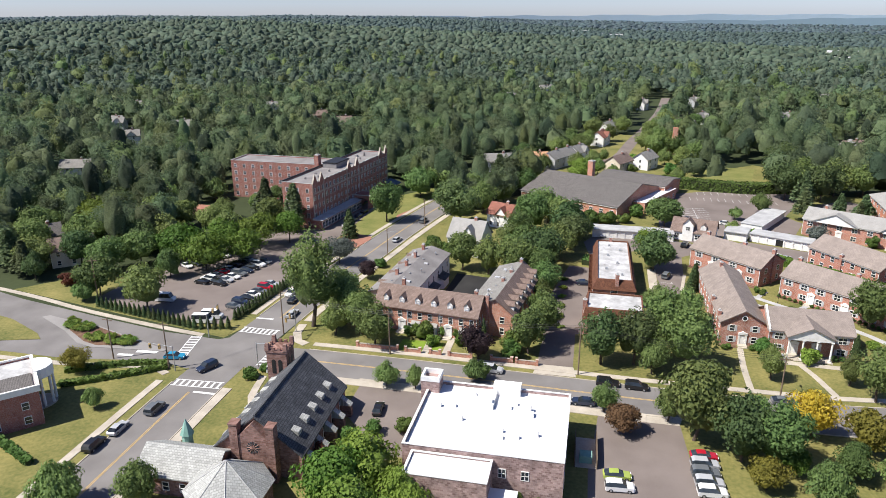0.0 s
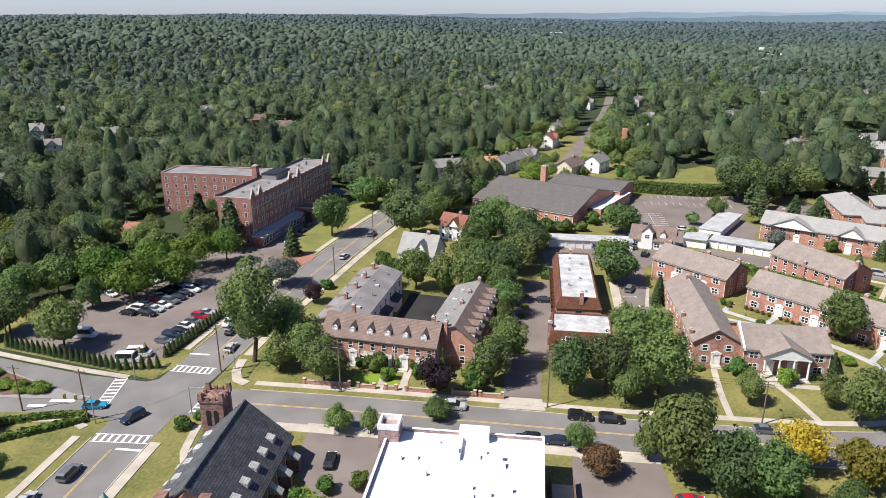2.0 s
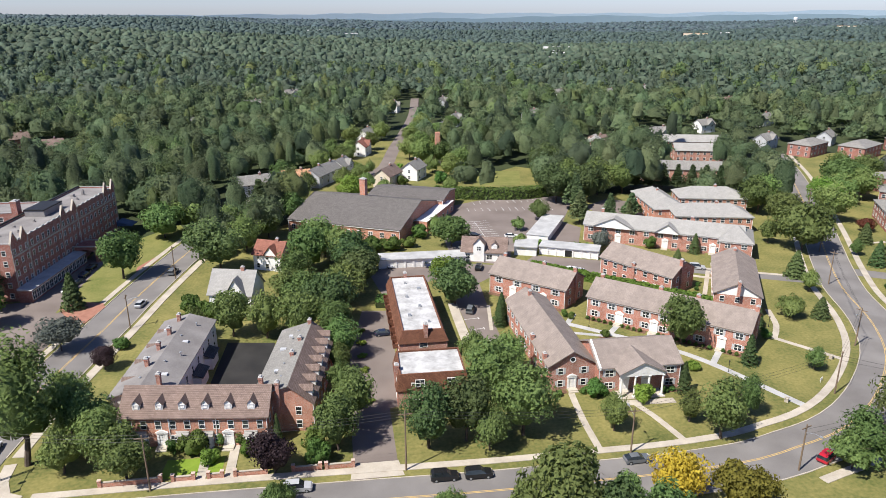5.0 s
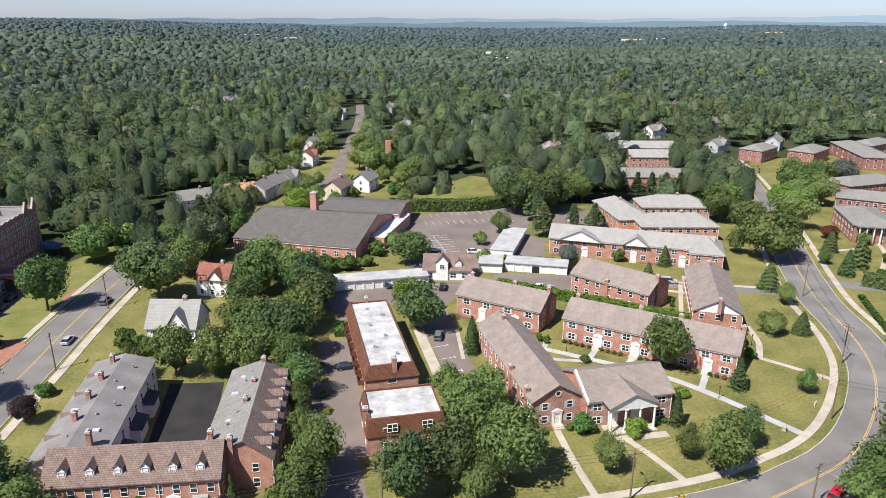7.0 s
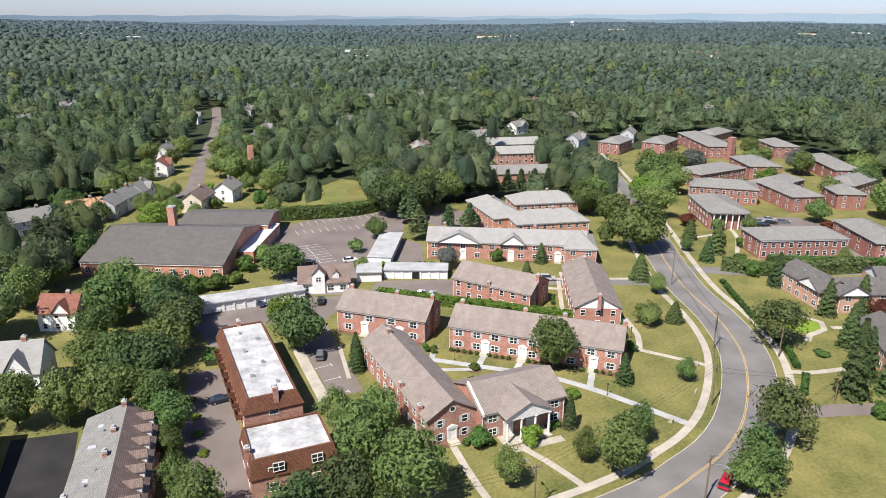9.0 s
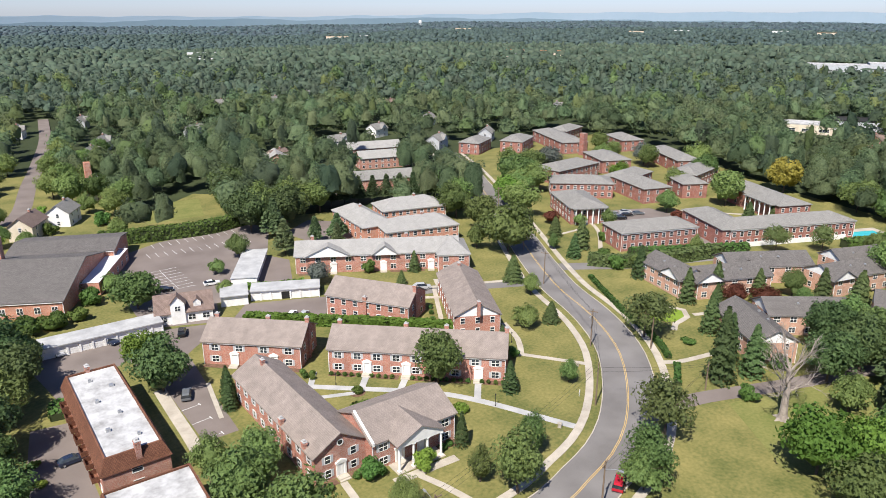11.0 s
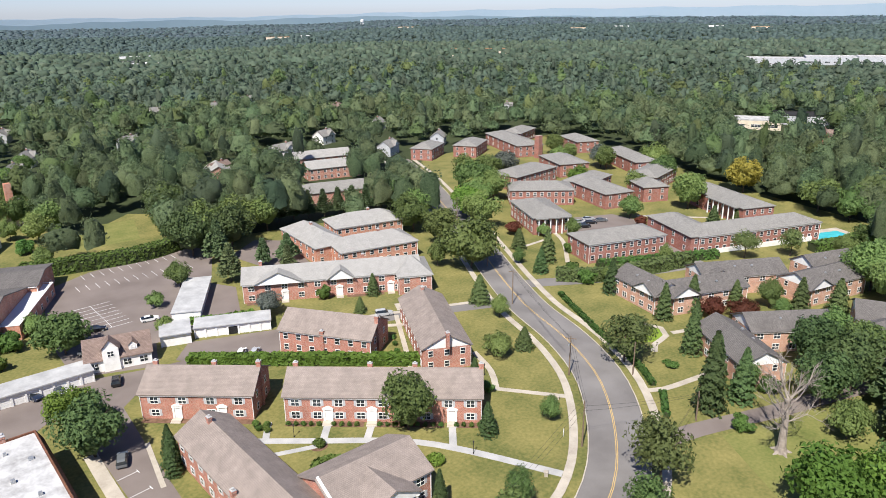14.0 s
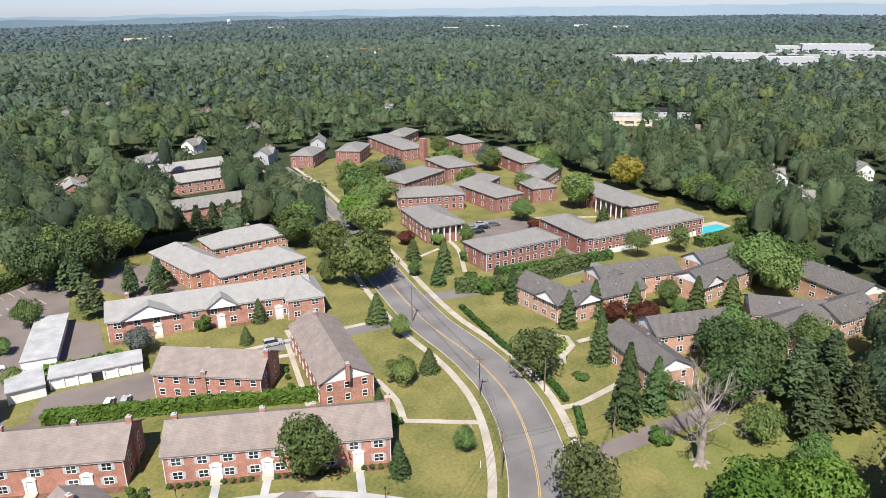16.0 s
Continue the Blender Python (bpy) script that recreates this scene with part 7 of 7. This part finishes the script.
for row in ("-58.4 92.6 -115 navy suv crossing the junction, -59.8 75.4 88 grey suv on the road, -62.5 68 90 silver sedan at the kerb, -63.4 62.6 90 black suv at the kerb, -57.5 135.4 -92 white sedan on the road, -51.5 122.5 90 silver sedan on the road, -68 95.8 10 teal sedan at the junction,"
            "-41.3 186.4 80 silver sedan on the road, -37.5 209.8 80 grey suv on the road, -55 131 90 black sedan on the road, -43 94.5 20 white suv on the street, 1.9 103 -2 silver suv at the kerb, 25.8 101.9 -2 black suv at the kerb, 31.5 101.6 -2 black suv at the kerb, 59.2 101.1 0 grey sedan at the kerb,"
            "16 93.5 178 black suv at the kerb, 21 93.6 178 navy sedan at the kerb, 20.5 157.9 5 navy sedan on the parking lot, 37.2 203.5 -70 navy suv beside the garages, 26 204.6 -80 silver sedan beside the garages, 43.6 168 70 grey suv on the lane,"
            "57.4 229.3 -20 black sedan on the parking lot, 69.7 226.4 -10 white sedan on the parking lot, 51.5 216.4 -60 grey sedan on the parking lot, 52.3 198.3 70 black suv beside the garages, 41.8 202.5 -75 grey sedan beside the garages, 78.5 192.1 50 white sedan in the garage court, 81 190.2 50 silver sedan in the garage court,"
            "116.7 187.2 -26 silver suv at the kerb, 223.6 200.9 -30 black sedan on the court, 218 199.6 -30 black suv on the court, 226.8 204.5 -30 silver sedan on the court, 221 204.2 -30 silver sedan on the court, 229 200 -30 grey sedan on the court,"
            "41.4 79.6 4 red sedan on the parking lot, 41.2 77.1 4 silver suv on the parking lot, 41 74.7 4 grey suv on the parking lot, 41.2 72.2 4 silver suv on the parking lot, 41.3 69.8 4 white suv on the parking lot, 26.7 71.4 4 green sedan on the parking lot, 27 68.4 4 white suv on the parking lot, -17.5 83.5 95 black sedan beside the church,"
            "-70.6 117.2 8 white van on the parking lot, -71.6 114.4 8 white van on the parking lot, -88.5 125 5 white van on the parking lot, 91.8 96.2 30 red suv under a tree").split(","):
    row = row.strip()
    if row:
        q = row.split(" ", 5)
        car(float(q[0]), float(q[1]), float(q[2]), q[3], q[4], q[5])
mix = ["black", "silver", "white", "grey", "navy", "black", "white", "grey", "red", "silver", "black"]
for i in range(8):
    car(-80.3 + i * 0.68, 138.5 + i * 2.75, -14, mix[i], "suv" if i % 3 == 0 else "sedan", "in a row on the parking lot")
    car(-85.6 + i * 0.5, 138.5 + i * 2.85, 170, mix[(i + 5) % 11], "suv" if i % 4 == 1 else "sedan", "in a row on the parking lot")
for i in range(7):
    car(-68.4 + i * 0.5, 124.2 + i * 2.75, -10, mix[(i + 3) % 11], "suv" if i % 4 == 1 else "sedan", "in a row along the hedge")
for i in range(5):
    car(-97 + i * 1.6, 150 + i * 2.7, -31, mix[(i + 2) % 11], "suv" if i % 3 == 1 else "sedan", "in a row on the parking lot")
for i in range(4):
    car(-63.5 + i * 0.3, 200 + i * 6, 80, mix[(i + 2) % 11], "sedan", "in front of the brick residence")


# ---- poles and wires ----
def pole(x, y, h, rz=0.0, lamp=False, arms=1, material=None):
    ob = thing("utility_pole" if arms else "street_lamp", x, y, rz, "weathered timber utility pole with crossarm" if arms else "steel street lamp on a tall pole", "utility pole" if arms else "street lamp")
    part("pole", Build().tube((0, 0, 0), (0, 0, h), 0.17, 0.11, 9), material or wood_pole, ob)
    for k in range(arms):
        part("crossarm", Build().box(-1.2, -0.07, h - 0.7 - k * 0.9, 1.2, 0.07, h - 0.55 - k * 0.9), wood_pole, ob)
    if lamp:
        part("lamp_arm", Build().tube((0, 0, h - 1.6), (0, -1.6, h - 1.0), 0.05, 0.04, 6).tube((0, -1.6, h - 1.0), (0, -2.4, h - 0.95), 0.04, 0.04, 6), steel, ob)
        part("lamp_head", Build().box(-0.16, -3.0, h - 1.05, 0.16, -2.3, h - 0.85, 0, 0.03), steel, ob, "flat grey lamp head")
    return ob


POLES = [(-49.5, 112.3, 11, 90, True), (-66.7, 91.3, 11, 0, False), (-81.4, 93.1, 10, 0, False), (-106.2, 121.6, 12, 20, False), (-21.7, 106.8, 10.5, 0, False), (19.8, 105.3, 11.5, 0, False), (59.2, 103.6, 9, 180, True), (108.0, 115.6, 9.5, 40, False), (127.2, 134, 9.5, -60, True), (146.9, 169.3, 10, -60, False), (85.0, 94.2, 9, 20, True), (131, 105.9, 6.5, 30, False), (137.3, 124.5, 8, 30, False), (-40.5, 172, 9, 90, True), (-36, 205, 10, 80, False), (163, 195, 10, -60, False), (188, 236, 10, -60, False)]
for x, y, h, rz, lamp in POLES:
    pole(x, y, h, rz, lamp, 0 if (x, y) == (137.3, 124.5) else 1)
for x, y, rz in ((-48, 95.5, 180), (-46.8, 113.5, 90), (-64.7, 90.5, 0), (-66, 107, -90)):
    ob = thing("traffic_signal", x, y, rz, "traffic signal with yellow heads on a steel mast", "traffic light")
    part("pole", Build().tube((0, 0, 0), (0, 0, 6), 0.12, 0.09, 9), steel, ob)
    part("mast_arm", Build().tube((0, 0, 5.7), (-5.5, 0, 6.2), 0.08, 0.05, 8), steel, ob)
    for u in (-3, -5.2):
        sg = part("signal_head", Build().box(u - 0.2, -0.25, 5.0, u + 0.2, 0.15, 6.1), yellow_paint, ob, "yellow signal head")
        part("lens", Build().tube((u, -0.26, 5.75), (u, -0.3, 5.75), 0.12, 0.12, 10).tube((u, -0.26, 5.4), (u, -0.3, 5.4), 0.12, 0.12, 10), black_iron, sg, "dark lenses")


def wire(a, b, sag, r=0.022):
    bl = Build()
    a, b = Vector(a), Vector(b)
    for i in range(13):
        t = i / 12
        p = a.lerp(b, t) - Vector((0, 0, sag * 4 * t * (1 - t)))
        side = Vector((-(b - a).y, (b - a).x, 0)).normalized() * r
        bl.v += [tuple(p + side), tuple(p + Vector((0, 0, r))), tuple(p - side), tuple(p - Vector((0, 0, r)))]
        if i:
            for k in range(4):
                o = 4 * (i - 1)
                bl.f.append((o + k, o + (k + 1) % 4, o + 4 + (k + 1) % 4, o + 4 + k))
                bl.m.append(0)
    ob = new("overhead_wire", bl.mesh("overhead_wire", black_iron))
    return tagged(ob, "black overhead cable between poles", "cable", "overhead wires")


RUN = [(-66.7, 91.3, 10.4), (-49.5, 112.3, 10.4), (-21.7, 106.8, 10), (19.8, 105.3, 11), (59.2, 103.6, 8.5), (108, 115.6, 9), (127.2, 134, 9), (146.9, 169.3, 9.5), (163, 195, 9.5), (188, 236, 9.5)]
for (x0, y0, z0), (x1, y1, z1) in zip(RUN, RUN[1:]):
    for o in (-0.9, 0, 0.9):
        wire((x0 + o * 0.3, y0 + o, z0), (x1 + o * 0.3, y1 + o, z1), 0.7)
for i in range(2):
    wire((85, 94.2, 8 - i), (131, 105.9, 6 - i * 0.4), 0.6), wire((108, 115.6, 8.5 - i), (131, 105.9, 6 - i * 0.4), 0.4)

# garden walls in front of the townhouses
for x0, x1, y in ((-18.5, -15.2, 108.6), (-12.8, -10.6, 108.5), (-8.5, -3.5, 108.3), (1.0, 5.5, 108.0), (6.5, 11.0, 107.8), (-30, -20.5, 109)):
    w = thing("garden_wall", (x0 + x1) / 2, y, -1, "low brick garden wall with piers", "garden wall", "garden walls")
    L = (x1 - x0) / 2
    part("wall", Build().box(-L, -0.15, 0, L, 0.15, 0.9), pink_brick, w)
    part("coping", Build().box(-L, -0.2, 0.9, L, 0.2, 1.0), concrete, w)
    for u in (-L, L):
        part("pier", Build().box(u - 0.28, -0.28, 0, u + 0.28, 0.28, 1.3).box(u - 0.33, -0.33, 1.3, u + 0.33, 0.33, 1.42), pink_brick, w)

# ---- buildings far off ----
DISCS = []


def far_block(x, y, rz, L, W, h, material, roof_m, label, clear=0.0):
    z = float(terrain(np.array(float(x)), np.array(float(y))))
    ob = thing("far_building", x, y, rz, label, "building", "", z)
    part("wall", Build().box(-L / 2, -W / 2, -3, L / 2, W / 2, h), material, ob)
    part("roof", frame_ring(Build().box(-L / 2 + 0.5, -W / 2 + 0.5, h - 0.1, L / 2 - 0.5, W / 2 - 0.5, h + 0.15), L / 2, W / 2, L / 2 - 0.5, W / 2 - 0.5, h, h + 0.8), roof_m, ob)
    n = int(L / 9)
    for fl in range(max(1, int(h / 5))):
        for i in range(n):
            u = L * ((i + 0.5) / n - 0.5)
            part("window", plain_window(6.0, 1.8, 3), None, ob, "", on_face("front", L, W, u, 1.8 + fl * 4.2))
    DISCS.append((x, y, max(L, W) * 0.6 + clear))
    dx, dy = (CX - x) / math.hypot(CX - x, CY - y), (CY - y) / math.hypot(CX - x, CY - y)
    for k in range(1, 5):
        DISCS.append((x + dx * 22 * k, y + dy * 22 * k, L * 0.42 if clear == 0 else 1.0))


WH = "long white flat roofed commercial building far off"
for x, y, rz, L, W, h in ((960, 464, -60, 70, 34, 9), (1008, 415, -62, 60, 34, 9), (1034, 356, -65, 70, 36, 9), (1010, 280, -70, 70, 30, 9), (1190, 268, -70, 90, 40, 14), (1180, 330, -70, 60, 40, 10), (1120, 220, -75, 60, 30, 10)):
    far_block(x, y, rz, L, W, h, grey_paint, old_membrane, WH)
far_block(526, 251, -60, 34, 22, 6, grey_paint, black_asphalt, "low building with dark roof among trees"), far_block(482, 262, -60, 30, 18, 6, cream, old_membrane, "low tan building among trees")
for x, y, rz, L, h, m in ((854, 871, -40, 40, 11, cream), (812, 905, -40, 30, 11, cream), (423, 1277, -15, 36, 11, white_paint), (456, 1266, -15, 16, 11, white_paint), (-28, 2080, 0, 90, 9, white_paint), (66, 1834, 0, 60, 9, white_paint), (973, 1786, -30, 60, 12, cream), (1045, 1760, -30, 30, 10, white_paint), (383, 1146, -15, 40, 8, white_paint), (-677, 723, 40, 30, 9, white_paint), (1500, 1900, -40, 50, 12, cream), (1620, 1300, -50, 40, 12, cream), (1750, 1250, -50, 40, 12, white_paint), (1850, 900, -60, 50, 12, cream), (1900, 1050, -60, 40, 12, white_paint)):
    far_block(x, y, rz, L, 16, h, m, orange_roof if m is cream else membrane, "pale building far off among trees", 10)
tk = thing("water_tower", 1714, 2443, 0, "white water tower on the far ridge", "water tower", "", float(terrain(np.array(1714.0), np.array(2443.0))))
part("tank", Build().tube((0, 0, 20), (0, 0, 22), 4, 7, 16).tube((0, 0, 22), (0, 0, 29), 7, 7, 16).tube((0, 0, 29), (0, 0, 31), 7, 2, 16), white_paint, tk)
for i in range(6):
    t = 6.2832 * i / 6
    part("leg", Build().tube((7 * math.cos(t), 7 * math.sin(t), -3), (5.4 * math.cos(t), 5.4 * math.sin(t), 23), 0.6, 0.5, 6), white_paint, tk)

# ---- woods ----
N, X0, Y0 = 760, -330, -120
mask = np.zeros((N, N), bool)
gx, gy = np.meshgrid(np.arange(N) + X0, np.arange(N) + Y0, indexing="ij")


def clear_poly(pts):
    inside = np.zeros((N, N), bool)
    for i in range(len(pts)):
        (xa, ya), (xb, yb) = pts[i][:2], pts[i - 1][:2]
        cross = ((ya > gy) != (yb > gy)) & (gx < (xb - xa) * (gy - ya) / ((yb - ya) or 1e-9) + xa)
        inside ^= cross
    mask[inside] = True


clear_poly([(-70, -60), (-70, 92), (-180, 90), (-180, 136), (-128, 126), (-108, 122), (-106, 148), (-96, 172), (-80, 192), (-60, 200), (-56, 240), (-36, 245), (-30, 222), (-10, 228), (-4, 262), (14, 290), (30, 300), (70, 282), (105, 282), (125, 272), (140, 268), (168, 262), (186, 238), (200, 250), (215, 300), (250, 350), (350, 345), (350, 268), (312, 200), (290, 150), (272, 122), (244, 118), (242, 80), (212, 66), (185, 76), (150, 66), (120, 60), (80, 40), (60, -60)])
clear_poly([(-180, 134), (-128, 126), (-106, 122), (-84, 190), (-84, 238), (-106, 236), (-112, 190), (-120, 150), (-150, 140)])
clear_poly([(6, 290), (78, 292), (74, 338), (69, 358), (54, 430), (27, 430), (15, 388), (1, 333)])
clear_poly([(66, 405), (104, 452), (88, 474), (59, 430)])
clear_poly([(-140, 10), (-140, 93), (-66, 93), (-66, 10)])
clear_poly([(24, 300), (34, 300), (52, 352), (40, 352)])
clear_poly([(70, 286), (95, 284), (103, 327), (84, 332), (71, 310)])
clear_poly([(-132, 206), (-132, 254), (-60, 262), (-60, 205)])
clear_poly([(-95, 184), (-50, 184), (-36, 245), (-58, 264), (-85, 264)])
clear_poly([(-136, 203), (-116, 201), (-114, 218), (-135, 220)])
for x, y, rz, hl, hw in FOOT:
    c, s = math.cos(radians(rz)), math.sin(radians(rz))
    hl, hw = hl + 4.5, hw + 4.5
    clear_poly([(x + a * c - b * s, y + a * s + b * c) for a, b in ((-hl, -hw), (hl, -hw), (hl, hw), (-hl, hw))])
    if y > 280 or x < -130 or x > 310:
        far = 0.13 * math.hypot(CX - x, CY - y)
        dx, dy = (CX - x) / math.hypot(CX - x, CY - y), (CY - y) / math.hypot(CX - x, CY - y)
        clear_poly([(x - dy * 7, y + dx * 7), (x + dy * 7, y - dx * 7), (x + dx * far + dy * 6, y + dy * far - dx * 6), (x + dx * far - dy * 6, y + dy * far + dx * 6)])
for line, w in ((ROAD_A, 7), (ROAD_B, 8), (ROAD_N, 10), (SIDE_E, 5), (SIDE_W, 5)):
    s = sides(line)
    for i in range(len(line) - 1):
        clear_poly([(line[i] + s[i] * w)[:2], (line[i + 1] + s[i + 1] * w)[:2], (line[i + 1] - s[i + 1] * w)[:2], (line[i] - s[i] * w)[:2]])


def scatter(d0, d1, step):
    """Jittered spots in the part of the land that lies ahead."""
    k = np.arange(-int(d1 / step) - 1, int(d1 / step) + 2)
    px, py = np.meshgrid(k * step, k * step, indexing="ij")
    px = px.ravel() + rng.uniform(-0.45, 0.45, px.size) * step + CX
    py = py.ravel() + rng.uniform(-0.45, 0.45, py.size) * step + CY
    d = np.hypot(px - CX, py - CY)
    az = np.degrees(np.arctan2(px - CX, py - CY))
    ok = (d >= d0) & (d < d1) & (az > np.where(d < 420, -60, -50)) & (az < 89)
    ix, iy = np.round(px - X0).astype(int), np.round(py - Y0).astype(int)
    inside = (ix >= 0) & (ix < N) & (iy >= 0) & (iy < N)
    ok &= ~(inside & mask[np.clip(ix, 0, N - 1), np.clip(iy, 0, N - 1)])
    for x, y, r in DISCS:
        ok &= (px - x) ** 2 + (py - y) ** 2 > r * r
    return px[ok], py[ok]


def above(cloud):
    keep = cloud[0][:, 2] > 0.34
    return tuple(a[keep] for a in cloud)


def woods(name, d0, d1, step, lobes, sub, leaves, size, rad, high, label, keep=-0.45, jitter=0.06, material=None):
    """Lumpy crowns with loose sprays of leaves on them, all in one."""
    x, y = scatter(d0, d1, step)
    n = len(x)
    z = np.where(np.hypot(x - CX, y - CY) > 420, terrain(x, y), 0)
    kinds = 8
    var = [(blob(rng, lobes, sub, keep, jitter), above(leaf_cloud(rng, lobes, max(leaves, 1), size, "round", 0.45))) for _ in range(kinds)]
    r = rad * rng.uniform(0.65, 1.3, n)
    h = high * rng.uniform(0.55, 1.25, n)
    k = rng.integers(0, kinds, n)
    slim = rng.random(n) < 0.2
    r, h = np.where(slim, r * 0.62, r), np.where(slim, h * 1.15, h)
    a = rng.random(n) * 6.2832
    kind_of = rng.random((n, 3))
    vs, fs, tone, base = [], [], [], 0
    for i in range(kinds):
        j = np.where(k == i)[0]
        (bv, bf), (c, u, w) = var[i]
        S = np.stack([r[j], r[j], h[j]], 1)[:, None, :]
        P = np.stack([x[j], y[j], z[j]], 1)[:, None, :]
        ca, sa = np.cos(a[j])[:, None], np.sin(a[j])[:, None]

        def turn(v):
            return np.stack([v[None, :, 0] * ca - v[None, :, 1] * sa, v[None, :, 0] * sa + v[None, :, 1] * ca, v[None, :, 2] + 0 * ca], 2)
        B = (turn(bv) * S * (np.array((0.82, 0.82, 0.90)) if leaves else 1.0) + P).reshape(-1, 3)
        vs.append(B), tone.append(np.repeat(kind_of[j], len(bv), 0))
        fs.append((bf[None] + (np.arange(len(j)) * len(bv))[:, None, None]).reshape(-1, 3) + base)
        base += len(B)
        if leaves:
            q = r[j][:, None, None]
            L = tri_corners(turn(c) * S + P, turn(u) * q, turn(w) * q).reshape(-1, 3)
            vs.append(L), tone.append(np.repeat(kind_of[j], 3 * len(c), 0))
            fs.append(np.arange(len(L)).reshape(-1, 3) + base)
            base += len(L)
    me = blobs_mesh(name, np.concatenate(vs), np.concatenate(fs), material or woods_leaf)
    me.attributes.new("crown_kind", "FLOAT_VECTOR", "POINT").data.foreach_set("vector", np.concatenate(tone).astype(np.float32).ravel())
    ob = new(name, me)
    return tagged(ob, label, "woods", "", "stuff")


woods("woods", 60, 240, 9.6, 30, 3, 1500, 0.046, 6.6, 18, "dense leafy green woods round the houses", -0.3, 0.05)
woods("woods", 240, 390, 10.3, 28, 2, 680, 0.060, 6.8, 18, "dense leafy green woods behind the houses", -0.1, 0.08)
woods("woods", 390, 600, 11.0, 24, 2, 270, 0.088, 7.2, 18, "dense leafy green woods beyond the houses", 0.0, 0.09)
# from here outwards the crowns wear the haze-tinted leaf colours
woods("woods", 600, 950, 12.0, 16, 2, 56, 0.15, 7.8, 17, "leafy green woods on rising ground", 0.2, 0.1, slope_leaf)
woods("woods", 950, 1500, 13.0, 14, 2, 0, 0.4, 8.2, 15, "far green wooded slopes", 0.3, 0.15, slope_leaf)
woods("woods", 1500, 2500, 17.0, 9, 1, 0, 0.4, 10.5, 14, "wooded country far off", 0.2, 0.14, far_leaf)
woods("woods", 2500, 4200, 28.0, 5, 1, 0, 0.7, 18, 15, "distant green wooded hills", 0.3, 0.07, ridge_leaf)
woods("woods", 100, 420, 31.0, 22, 3, 600, 0.062, 6.6, 20, "lighter yellow green crowns in the woods", -0.2, 0.05, light_wood)
woods("woods", 100, 420, 37.0, 22, 3, 600, 0.062, 5.8, 21, "dark green crowns in the woods", -0.2, 0.05, dark_wood)
woods("woods", 420, 900, 36.0, 16, 2, 150, 0.115, 7.6, 20, "lighter green crowns in the far woods", 0.0, 0.06, light_wood)
woods("woods", 420, 900, 40.0, 16, 2, 130, 0.115, 7.0, 20, "dark green crowns in the far woods", 0.0, 0.06, dark_wood)
